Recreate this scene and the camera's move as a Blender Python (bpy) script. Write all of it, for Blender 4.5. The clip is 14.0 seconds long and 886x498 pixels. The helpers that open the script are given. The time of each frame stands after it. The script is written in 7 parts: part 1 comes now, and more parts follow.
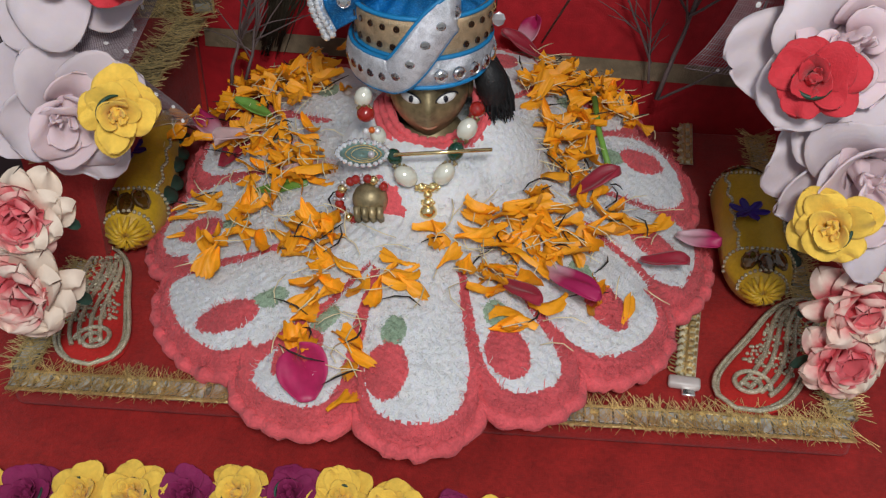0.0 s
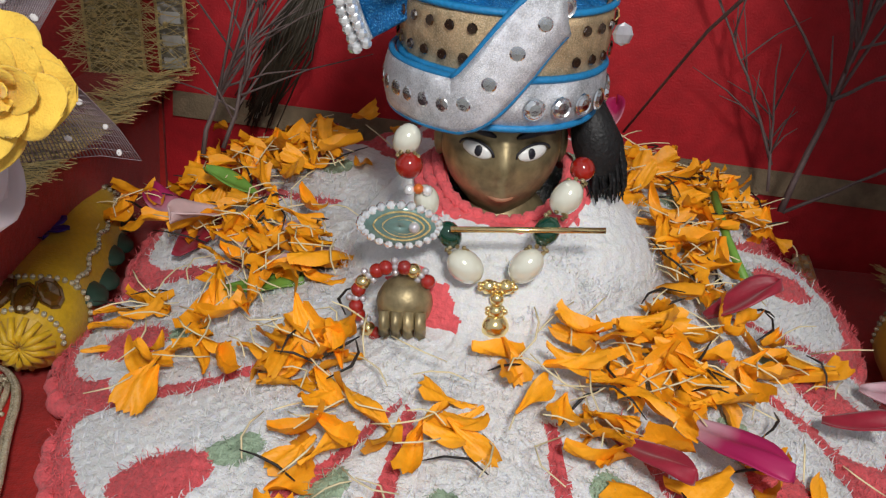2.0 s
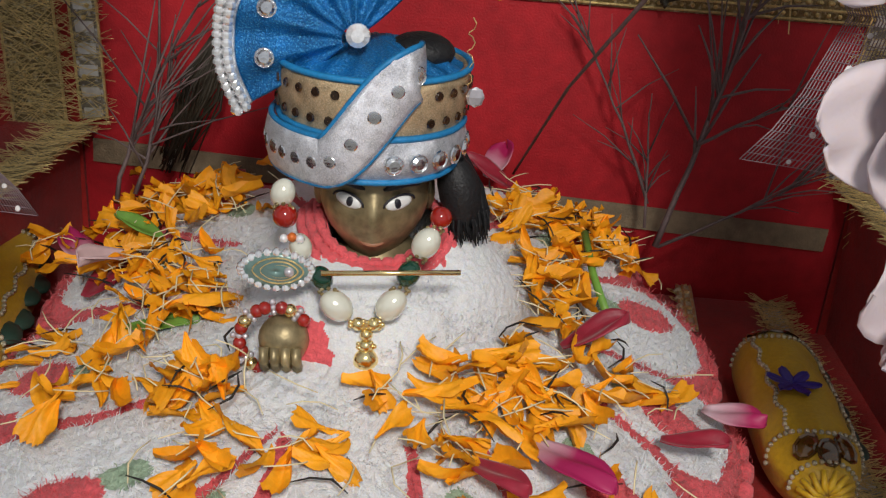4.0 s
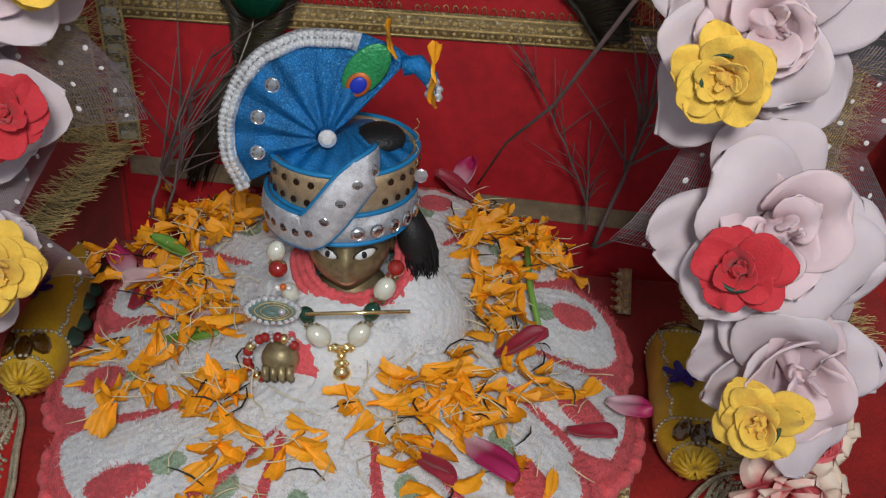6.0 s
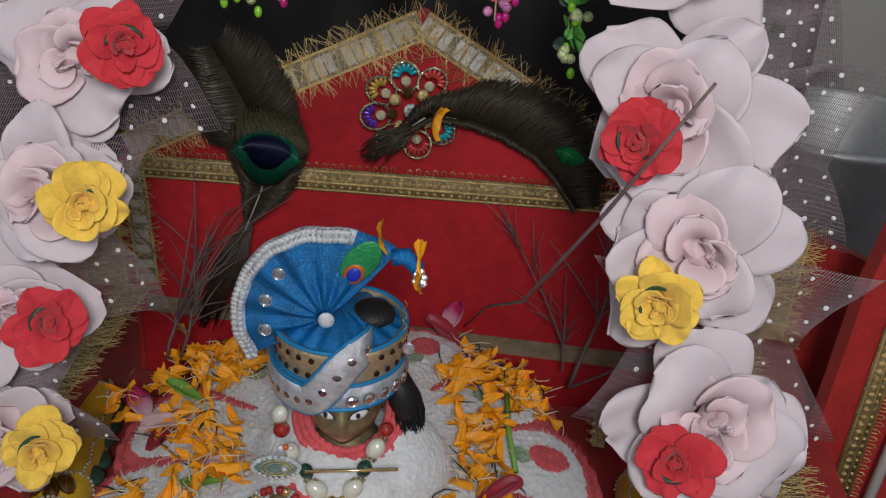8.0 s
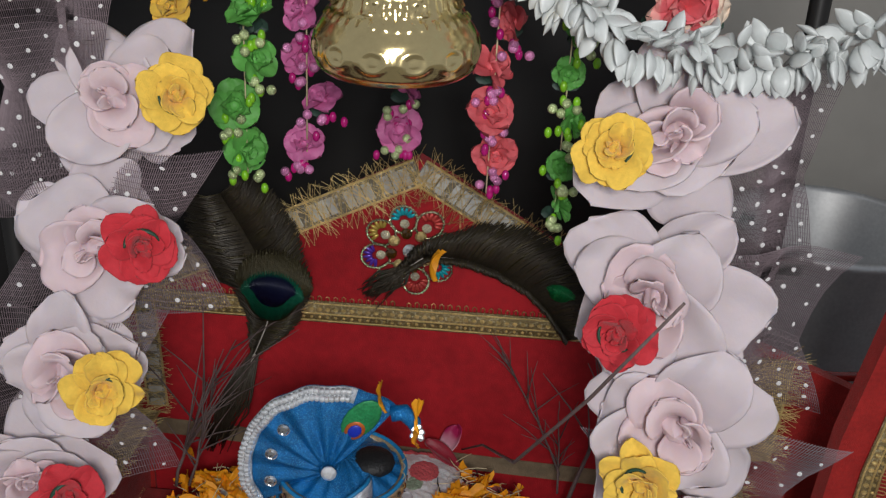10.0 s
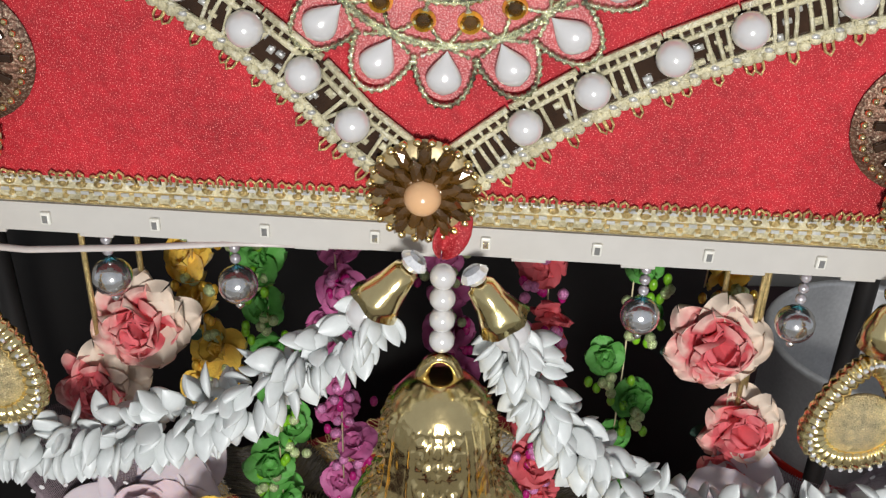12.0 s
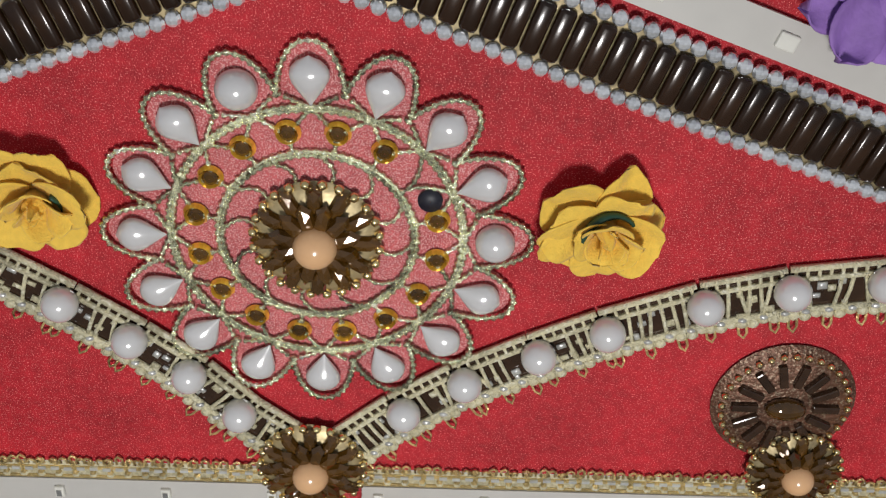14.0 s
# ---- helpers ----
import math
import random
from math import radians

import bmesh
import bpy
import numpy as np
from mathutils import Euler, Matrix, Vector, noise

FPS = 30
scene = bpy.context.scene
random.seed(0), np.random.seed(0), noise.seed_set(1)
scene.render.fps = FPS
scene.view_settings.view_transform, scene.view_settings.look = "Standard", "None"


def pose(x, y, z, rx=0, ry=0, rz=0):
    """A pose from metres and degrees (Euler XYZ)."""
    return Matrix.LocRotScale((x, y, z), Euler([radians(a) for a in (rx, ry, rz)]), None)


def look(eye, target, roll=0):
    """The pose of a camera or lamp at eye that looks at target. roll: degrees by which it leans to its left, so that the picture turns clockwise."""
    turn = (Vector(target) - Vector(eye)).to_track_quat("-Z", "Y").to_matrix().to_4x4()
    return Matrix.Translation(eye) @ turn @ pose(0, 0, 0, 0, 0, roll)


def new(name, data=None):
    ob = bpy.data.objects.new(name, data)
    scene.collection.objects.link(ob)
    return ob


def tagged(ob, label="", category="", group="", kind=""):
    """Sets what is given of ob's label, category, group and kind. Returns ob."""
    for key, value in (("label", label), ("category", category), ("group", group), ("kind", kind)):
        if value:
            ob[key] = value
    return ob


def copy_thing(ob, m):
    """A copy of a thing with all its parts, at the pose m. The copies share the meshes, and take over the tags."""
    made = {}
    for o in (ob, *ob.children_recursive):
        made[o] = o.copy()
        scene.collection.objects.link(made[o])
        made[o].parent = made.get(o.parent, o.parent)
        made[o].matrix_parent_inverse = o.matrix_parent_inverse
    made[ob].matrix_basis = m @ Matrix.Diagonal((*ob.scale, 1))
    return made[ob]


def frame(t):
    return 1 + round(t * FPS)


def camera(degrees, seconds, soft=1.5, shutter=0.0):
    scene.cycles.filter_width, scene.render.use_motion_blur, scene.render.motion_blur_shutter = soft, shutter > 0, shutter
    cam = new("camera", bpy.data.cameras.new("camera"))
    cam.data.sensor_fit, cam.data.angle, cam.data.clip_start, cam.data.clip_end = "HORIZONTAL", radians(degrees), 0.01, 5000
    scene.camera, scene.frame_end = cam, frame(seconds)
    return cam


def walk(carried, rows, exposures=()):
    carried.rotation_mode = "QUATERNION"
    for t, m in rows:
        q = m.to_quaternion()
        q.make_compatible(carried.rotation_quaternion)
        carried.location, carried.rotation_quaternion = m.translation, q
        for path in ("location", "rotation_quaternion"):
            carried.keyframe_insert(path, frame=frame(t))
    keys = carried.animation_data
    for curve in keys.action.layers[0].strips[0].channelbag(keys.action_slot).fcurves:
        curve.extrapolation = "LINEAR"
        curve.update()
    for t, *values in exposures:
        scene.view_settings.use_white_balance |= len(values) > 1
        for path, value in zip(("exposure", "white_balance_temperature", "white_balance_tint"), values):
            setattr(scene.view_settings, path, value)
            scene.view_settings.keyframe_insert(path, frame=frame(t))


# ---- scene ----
cam = camera(47.2, 14.0, soft=1.3)
METRES, EYE, TILT, LEAN, TURN = 0.865, 0.312, -36.0, 0.0, 0.0
ROWS = [
    (0.0, 0.0, 0.0, 0.0, 0.0, 0.0, -0.0),
    (0.5, -0.0075, 0.0202, 0.0001, 0.03, 3.92, -0.95),
    (1.0, -0.0164, 0.0722, -0.0057, -0.1, 5.24, -1.99),
    (1.5, -0.0333, 0.1395, -0.0188, -0.82, 8.08, -2.88),
    (2.0, -0.0365, 0.1953, -0.0176, -2.3, 10.52, -3.04),
    (2.5, -0.0308, 0.2034, -0.0137, -3.45, 12.15, -2.44),
    (3.0, -0.0266, 0.205, -0.0215, -4.24, 12.85, -2.0),
    (3.5, -0.0168, 0.1876, -0.0234, -4.35, 12.8, -1.96),
    (6.0, 0.0232, 0.0273, 0.037, -2.08, 5.14, -1.69),
    (6.5, 0.0206, 0.0222, 0.0447, -1.87, 5.14, -1.74),
    (7.0, 0.0275, -0.008, 0.0635, -1.86, 5.95, -2.02),
    (7.5, 0.0288, -0.0343, 0.0767, -1.91, 7.11, -2.05),
    (10.0, 0.0302, -0.0862, 0.1475, -1.64, 10.6, -1.76),
    (10.5, 0.0356, -0.0739, 0.2019, -1.42, 10.2, -1.47),
    (11.0, 0.0183, -0.0515, 0.2768, -0.62, 9.26, -1.72),
    (11.5, 0.0203, -0.0715, 0.3308, -0.23, 6.58, -1.99),
    (12.0, 0.0182, -0.1012, 0.3799, 0.02, 4.66, -1.25),
    (12.5, 0.0055, -0.1268, 0.4275, 0.41, 3.14, 0.01),
    (13.0, 0.0096, -0.1297, 0.4623, 0.41, 3.02, 0.56),
    (13.5, 0.0319, -0.1109, 0.4699, -0.53, 3.18, 0.56),
    (14.0, 0.0495, -0.1258, 0.4716, -1.05, 4.62, 0.55),
]
walk(cam, [(t, pose(0, 0, EYE, TILT, LEAN, TURN) @ pose(METRES * x, METRES * y, METRES * z, 90 + pitch, roll, yaw)) for t, x, y, z, yaw, pitch, roll in ROWS],
     exposures=[(0.0, -0.1, 6250, 10), (1.5, 0.1, 6400, 10), (3.0, 0.2, 6600, 10), (3.7, 0.12, 6600, 10), (6.0, -0.26, 6300, 10), (7.5, -0.45, 6250, 10), (10.0, -0.46, 6300, 10), (11.0, -0.10, 6400, 10), (12.0, -0.22, 6350, 10), (13.0, -0.52, 6250, 10), (14.0, -0.68, 6300, 10)])

# ---- light ----
world = bpy.data.worlds.new("world")
scene.world = world
world.use_nodes = True
world.node_tree.nodes["Background"].inputs[0].default_value = (0.90, 0.93, 1.0, 1)
world.node_tree.nodes["Background"].inputs[1].default_value = 0.38


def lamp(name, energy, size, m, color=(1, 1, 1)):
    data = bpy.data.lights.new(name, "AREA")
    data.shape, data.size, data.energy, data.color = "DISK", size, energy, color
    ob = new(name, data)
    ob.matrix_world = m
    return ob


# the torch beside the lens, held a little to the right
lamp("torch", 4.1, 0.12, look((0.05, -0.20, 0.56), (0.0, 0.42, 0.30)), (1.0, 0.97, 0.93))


# ---- materials ----
def material(name, color, rough=0.6, metal=0.0, vary=0.15, scale=200.0, bump=0.0, bump_scale=800.0, sheen=0.0,
             coat=0.0, spec=0.5, hue=0.0, trans=0.0, sss=0.0, glint=0.0, glint_scale=1500.0, glint_color=None, glint_at=(0.52, 0.72)):
    m = bpy.data.materials.new(name)
    m.use_nodes = True
    nt = m.node_tree
    b = nt.nodes["Principled BSDF"]
    b.inputs["Roughness"].default_value = rough
    b.inputs["Metallic"].default_value = metal
    b.inputs["Sheen Weight"].default_value = sheen
    b.inputs["Coat Weight"].default_value = coat
    b.inputs["Specular IOR Level"].default_value = spec
    b.inputs["Transmission Weight"].default_value = trans
    b.inputs["Subsurface Weight"].default_value = sss
    b.inputs["Subsurface Radius"].default_value = (0.004, 0.003, 0.002)
    geo = nt.nodes.new("ShaderNodeNewGeometry")
    info = nt.nodes.new("ShaderNodeObjectInfo")
    tex = nt.nodes.new("ShaderNodeTexNoise")
    tex.inputs["Scale"].default_value = scale
    tex.inputs["Detail"].default_value = 4
    coord = nt.nodes.new("ShaderNodeTexCoord")
    nt.links.new(coord.outputs["Object"], tex.inputs["Vector"])
    big = nt.nodes.new("ShaderNodeTexNoise")
    big.inputs["Scale"].default_value = scale / 9
    nt.links.new(coord.outputs["Object"], big.inputs["Vector"])
    add = nt.nodes.new("ShaderNodeMath")
    add.operation = "ADD"
    nt.links.new(tex.outputs["Fac"], add.inputs[0])
    nt.links.new(big.outputs["Fac"], add.inputs[1])
    rnd = nt.nodes.new("ShaderNodeMath")
    rnd.operation = "ADD"
    nt.links.new(geo.outputs["Random Per Island"], rnd.inputs[0])
    nt.links.new(info.outputs["Random"], rnd.inputs[1])
    mix = nt.nodes.new("ShaderNodeMath")
    mix.operation = "MULTIPLY_ADD"
    mix.inputs[1].default_value = 0.35
    nt.links.new(rnd.outputs[0], mix.inputs[0])
    nt.links.new(add.outputs[0], mix.inputs[2])
    span = nt.nodes.new("ShaderNodeMapRange")
    span.inputs["From Min"].default_value = 0.85
    span.inputs["From Max"].default_value = 1.75
    span.inputs["To Min"].default_value = 1 - vary
    span.inputs["To Max"].default_value = 1 + vary
    nt.links.new(mix.outputs[0], span.inputs["Value"])
    hsv = nt.nodes.new("ShaderNodeHueSaturation")
    hsv.inputs["Color"].default_value = (*color, 1)
    nt.links.new(span.outputs[0], hsv.inputs["Value"])
    if hue:
        turn = nt.nodes.new("ShaderNodeMapRange")
        turn.inputs["To Min"].default_value = 0.5 - hue
        turn.inputs["To Max"].default_value = 0.5 + hue
        nt.links.new(geo.outputs["Random Per Island"], turn.inputs["Value"])
        nt.links.new(turn.outputs[0], hsv.inputs["Hue"])
    out = hsv.outputs[0]
    # sparkle painted as paler noise specks in the base colour; pale thread in lace
    if glint:
        gt = nt.nodes.new("ShaderNodeTexNoise")
        gt.inputs["Scale"].default_value = glint_scale
        gt.inputs["Detail"].default_value = 2
        nt.links.new(coord.outputs["Object"], gt.inputs["Vector"])
        gr = nt.nodes.new("ShaderNodeMapRange")
        gr.inputs["From Min"].default_value, gr.inputs["From Max"].default_value = glint_at
        gr.inputs["To Max"].default_value = glint
        nt.links.new(gt.outputs["Fac"], gr.inputs["Value"])
        gm = nt.nodes.new("ShaderNodeMix")
        gm.data_type = "RGBA"
        nt.links.new(gr.outputs[0], gm.inputs[0])
        nt.links.new(out, gm.inputs[6])
        gm.inputs[7].default_value = (*(glint_color or (0.9, 0.9, 0.9)), 1)
        out = gm.outputs[2]
    nt.links.new(out, b.inputs["Base Color"])
    if bump:
        bt = nt.nodes.new("ShaderNodeTexNoise")
        bt.inputs["Scale"].default_value = bump_scale
        bt.inputs["Detail"].default_value = 3
        nt.links.new(coord.outputs["Object"], bt.inputs["Vector"])
        bn = nt.nodes.new("ShaderNodeBump")
        bn.inputs["Strength"].default_value = bump
        bn.inputs["Distance"].default_value = 0.001
        nt.links.new(bt.outputs["Fac"], bn.inputs["Height"])
        nt.links.new(bn.outputs[0], b.inputs["Normal"])
    return m


VELVET = material("red_velvet", (0.43, 0.013, 0.022), 0.5, vary=0.45, scale=330, bump=0.4, bump_scale=2100, sheen=0.03, spec=0.3, glint=0.8, glint_scale=2400, glint_color=(1.0, 0.28, 0.26), glint_at=(0.575, 0.68))
SATIN = material("red_satin", (0.36, 0.011, 0.017), 0.55, vary=0.35, scale=160, bump=0.35, bump_scale=1000, sheen=0.08, spec=0.3)
MATRED = material("red_brocade", (0.37, 0.019, 0.016), 0.6, vary=0.4, scale=500, bump=0.5, bump_scale=1500, sheen=0.1, spec=0.3)
GOLD = material("gold_thread", (0.72, 0.55, 0.24), 0.3, 0.75, vary=0.4, scale=900, bump=0.6, bump_scale=2500)
PALEGOLD = material("pale_gold_ribbon", (0.27, 0.20, 0.09), 0.4, 0.5, vary=0.6, scale=700, bump=0.8, bump_scale=1600, glint=0.9, glint_scale=520, glint_color=(0.80, 0.72, 0.48))
CREAM = material("cream_lace", (0.70, 0.64, 0.42), 0.5, 0.15, vary=0.35, scale=900, bump=0.8, bump_scale=1800, glint=0.95, glint_scale=620, glint_color=(0.88, 0.84, 0.66))
SILVERLACE = material("silver_lace", (0.24, 0.21, 0.15), 0.3, 0.5, vary=0.5, scale=500, bump=0.7, bump_scale=1500, glint=0.8, glint_scale=420, glint_color=(0.85, 0.85, 0.85))
FOIL = material("silver_foil", (0.70, 0.70, 0.67), 0.3, 0.5, vary=0.3, scale=300, bump=0.3, bump_scale=900)
BRASS = material("polished_brass", (0.96, 0.77, 0.38), 0.17, 1.0, vary=0.12, scale=300, bump=0.08, bump_scale=700)
OLDBRASS = material("aged_brass", (0.30, 0.24, 0.13), 0.45, 0.6, vary=0.75, scale=260, bump=0.15, bump_scale=500)
GREENGOLD = material("greenish_gold_cord", (0.66, 0.66, 0.44), 0.24, 1.0, vary=0.9, scale=800, bump=0.6, bump_scale=2600)
PEARL = material("pearl", (0.74, 0.73, 0.72), 0.15, 0.25, vary=0.06, scale=200, coat=0.6, spec=0.6)
IVORYPEARL = material("ivory_pearl", (0.78, 0.78, 0.66), 0.15, 0.25, vary=0.08, scale=200, coat=0.6, spec=0.6)
PEACHPEARL = material("peach_pearl", (0.72, 0.43, 0.22), 0.2, vary=0.08, scale=200, coat=0.5)
AMBER = material("amber_glass", (0.10, 0.045, 0.006), 0.06, 0.3, vary=0.7, scale=250, coat=0.8, spec=0.8)
YELLOWGEM = material("yellow_crystal", (0.78, 0.46, 0.05), 0.12, 0.5, vary=0.6, scale=500, coat=0.6)
AMBERGEM = material("yellow_rhinestone", (0.13, 0.065, 0.015), 0.06, 0.5, vary=0.8, scale=400, coat=0.8)
DARKBEAD = material("dark_brown_glass", (0.030, 0.015, 0.008), 0.10, 0.0, vary=0.6, scale=300, coat=0.3)
BROWNGLASS = material("brown_glass_bar", (0.020, 0.009, 0.004), 0.20, 0.1, vary=0.9, scale=220, coat=0.15)
BLACKHOLE = material("dark_stone", (0.012, 0.012, 0.02), 0.5, vary=0.3)
DIAMOND = material("clear_rhinestone", (0.95, 0.96, 0.97), 0.10, 0.5, vary=0.35, scale=900, coat=0.8)
GLASSBEAD = material("clear_glass_bead", (0.90, 0.92, 0.94), 0.08, 0.68, vary=0.5, scale=900, coat=0.6)
MIRROR = material("mirror_piece", (0.80, 0.82, 0.84), 0.14, 1.0, vary=0.3, scale=500, bump=0.15, bump_scale=700)
SILVER = material("silver_metal", (0.88, 0.87, 0.85), 0.13, 0.95, vary=0.25, scale=400, bump=0.1)
STEEL = material("brushed_steel", (0.70, 0.70, 0.69), 0.45, 0.6, vary=0.15, scale=300, bump=0.1)
COPPER = material("copper_pot", (0.42, 0.15, 0.05), 0.3, 0.9, vary=0.3, scale=60, bump=0.1)
STRIP = material("led_tape", (0.54, 0.52, 0.48), 0.45, vary=0.06, scale=150)
LEDBODY = material("led_chip", (0.70, 0.69, 0.62), 0.3, vary=0.1)
PINKFOAM = material("pale_pink_foam", (0.64, 0.56, 0.59), 0.75, vary=0.07, scale=90, bump=0.12, bump_scale=700, sss=0.35)
PINKHEART = material("pink_foam", (0.71, 0.56, 0.59), 0.75, vary=0.08, scale=90, bump=0.12, bump_scale=700, sss=0.35)
YELFOAM = material("yellow_felt", (0.86, 0.56, 0.075), 0.8, vary=0.16, scale=500, bump=0.4, bump_scale=1800, sheen=0.2)
REDFOAM = material("red_felt", (0.55, 0.022, 0.035), 0.75, vary=0.16, scale=500, bump=0.35, bump_scale=1600, sheen=0.15)
MAGFOAM = material("magenta_felt", (0.22, 0.008, 0.075), 0.8, vary=0.2, scale=500, bump=0.3)
GREENRIB = material("dark_green_ribbon", (0.014, 0.060, 0.036), 0.5, vary=0.2, scale=500)
GREENFAB = material("green_fabric", (0.13, 0.42, 0.08), 0.6, vary=0.3, scale=200, bump=0.2)
LEAFGREEN = material("dark_leaf", (0.02, 0.05, 0.035), 0.5, vary=0.3, scale=200)
LIMEBUD = material("lime_bud", (0.22, 0.55, 0.02), 0.3, vary=0.25, coat=0.4)
PINKFAB = material("pink_silk", (0.60, 0.15, 0.36), 0.6, vary=0.3, scale=200, bump=0.2)
MAGBUD = material("magenta_bud", (0.45, 0.01, 0.17), 0.25, vary=0.2, coat=0.5)
PINKGLIT = material("pink_glitter_bead", (0.75, 0.28, 0.55), 0.3, 0.4, vary=0.5, scale=1500, bump=0.8, bump_scale=1500)
PALEGLIT = material("pale_green_glitter_bead", (0.55, 0.66, 0.33), 0.3, 0.4, vary=0.5, scale=1500, bump=0.8, bump_scale=1500)
CORAL = material("coral_petal", (0.72, 0.13, 0.15), 0.65, vary=0.25, scale=120, bump=0.15)
CREAMPETAL = material("cream_petal", (0.80, 0.66, 0.53), 0.65, vary=0.15, scale=120, bump=0.15)
WHITEBUD = material("white_bud", (0.64, 0.67, 0.66), 0.4, vary=0.12, scale=250, coat=0.15)
WOOL = material("white_wool", (0.72, 0.73, 0.74), 0.85, vary=0.12, scale=450, bump=0.5, bump_scale=1300, sheen=0.2, glint=0.5, glint_scale=1900, glint_color=(0.92, 0.93, 0.95), sss=0.25)
REDWOOL = material("coral_red_wool", (0.72, 0.105, 0.12), 0.9, vary=0.30, scale=600, bump=0.8, bump_scale=1100, sheen=0.1)
GREENWOOL = material("sage_wool", (0.36, 0.48, 0.34), 0.9, vary=0.3, scale=600, bump=1.0, bump_scale=900)
MARI = material("marigold_petal", (0.92, 0.41, 0.008), 0.55, vary=0.22, scale=300, bump=0.2, bump_scale=900, hue=0.015)
ROSEPET = material("rose_petal", (0.30, 0.010, 0.030), 0.5, vary=0.3, scale=250, bump=0.1, sheen=0.2)
PALEPET = material("pale_petal", (0.74, 0.52, 0.52), 0.6, vary=0.25, scale=120)
FRESHGREEN = material("fresh_leaf", (0.16, 0.33, 0.05), 0.5, vary=0.3, scale=250)
SEED = material("marigold_seed", (0.016, 0.012, 0.010), 0.6, vary=0.3)
STALK = material("pale_stalk", (0.78, 0.68, 0.42), 0.6, vary=0.25, scale=200)
TWIG = material("dark_twig", (0.13, 0.09, 0.085), 0.65, vary=0.4, scale=400, bump=0.3)
BLUE = material("blue_brocade", (0.002, 0.15, 0.44), 0.3, 0.4, vary=0.5, scale=900, bump=0.7, bump_scale=1700, glint=0.6, glint_scale=1800, glint_color=(0.15, 0.55, 0.85))
BLUECORD = material("blue_cord", (0.01, 0.22, 0.50), 0.5, vary=0.25, scale=900, bump=0.4)
TURBSILVER = material("silver_brocade", (0.60, 0.63, 0.68), 0.3, 0.6, vary=0.6, scale=2200, bump=0.5, bump_scale=3600, glint=0.9, glint_scale=2400, glint_color=(0.95, 0.95, 0.95))
TURBGOLD = material("bronze_brocade", (0.46, 0.34, 0.20), 0.38, 0.6, vary=0.7, scale=2000, bump=0.5, bump_scale=3400, glint=0.8, glint_scale=2200, glint_color=(0.85, 0.72, 0.5))
EMERALD = material("emerald_thread", (0.03, 0.30, 0.10), 0.35, 0.2, vary=0.4, scale=900, bump=0.5)
ROYAL = material("royal_blue_thread", (0.01, 0.03, 0.40), 0.4, vary=0.3, scale=900)
ORANGE = material("orange_thread", (0.60, 0.14, 0.02), 0.45, 0.2, vary=0.3)
BLACKHAIR = material("black_hair", (0.008, 0.008, 0.009), 0.55, vary=0.3, scale=900, bump=0.5)
EYEWHITE = material("white_enamel", (0.78, 0.78, 0.76), 0.3, vary=0.05)
REDBEAD = material("red_bead", (0.30, 0.012, 0.006), 0.12, vary=0.3, coat=0.8)
GREENBEAD = material("dark_green_bead", (0.005, 0.05, 0.028), 0.1, vary=0.3, coat=0.9)
SILVERBEAD = material("pale_silver_bead", (0.66, 0.63, 0.66), 0.16, 0.6, vary=0.3, coat=0.6)
PAISRED = material("red_paisley_cloth", (0.50, 0.020, 0.016), 0.6, vary=0.3, scale=700, bump=0.4)
SILVERCORD = material("silver_cord", (0.58, 0.52, 0.36), 0.25, 0.4, vary=0.6, scale=1500, bump=0.9, bump_scale=1700, glint=0.9, glint_scale=1300, glint_color=(0.98, 0.95, 0.82))
BOLSTER = material("yellow_satin", (0.56, 0.34, 0.008), 0.45, vary=0.22, scale=700, bump=0.3, bump_scale=1500, sheen=0.1)
BLUEBOW = material("indigo_ribbon", (0.03, 0.012, 0.22), 0.4, vary=0.3)
FEATHER = material("brown_feather", (0.045, 0.036, 0.024), 0.45, 0.15, vary=0.5, scale=500, bump=0.2)
FEATHERGREEN = material("green_feather", (0.005, 0.11, 0.06), 0.3, 0.4, vary=0.5, scale=500)
FEATHERBLUE = material("dark_blue_feather", (0.004, 0.006, 0.03), 0.3, 0.3, vary=0.4, scale=500)
QUILL = material("pale_quill", (0.42, 0.38, 0.33), 0.5, vary=0.3)
TULLE = material("grey_tulle", (0.27, 0.21, 0.23), 0.8, vary=0.2, scale=400)
TULLEDOT = material("white_dot", (0.80, 0.78, 0.78), 0.6, vary=0.05)
PLASTER = material("grey_plaster", (0.56, 0.53, 0.47), 0.8, vary=0.1, scale=20, bump=0.2, bump_scale=60)
# near-black for roof, posts and legs; on the rear board it paints shade
NEARBLACK = material("near_black", (0.014, 0.013, 0.012), 0.45, vary=0.4, scale=20, bump=0.1, bump_scale=60)
TABLE = material("dark_cloth", (0.03, 0.012, 0.014), 0.8, vary=0.3, scale=60, bump=0.2)
WIRE = material("clear_wire", (0.55, 0.50, 0.47), 0.3, vary=0.2, coat=0.4)


# ---- shape helpers ----
def thing(name, label, category, at=(0, 0, 0), group="", kind="", m=None):
    ob = new(name)
    ob.empty_display_size = 0.01
    ob.matrix_world = m if m is not None else Matrix.Translation(at)
    return tagged(ob, label, category, group, kind)


def part(name, bm, mat, parent, label="", smooth=True, kind=""):
    mesh = bpy.data.meshes.new(name)
    bm.to_mesh(mesh)
    bm.free()
    for mm in (mat if isinstance(mat, (list, tuple)) else [mat]):
        mesh.materials.append(mm)
    if smooth:
        mesh.shade_smooth()
    ob = new(name, mesh)
    ob.parent = parent
    if label:
        ob["label"] = label
    if kind:
        ob["kind"] = kind
    return ob


def shared(name, mesh, parent, m):
    """Another object on the same mesh, posed under its parent."""
    ob = new(name, mesh)
    ob.parent = parent
    ob.matrix_basis = m
    return ob


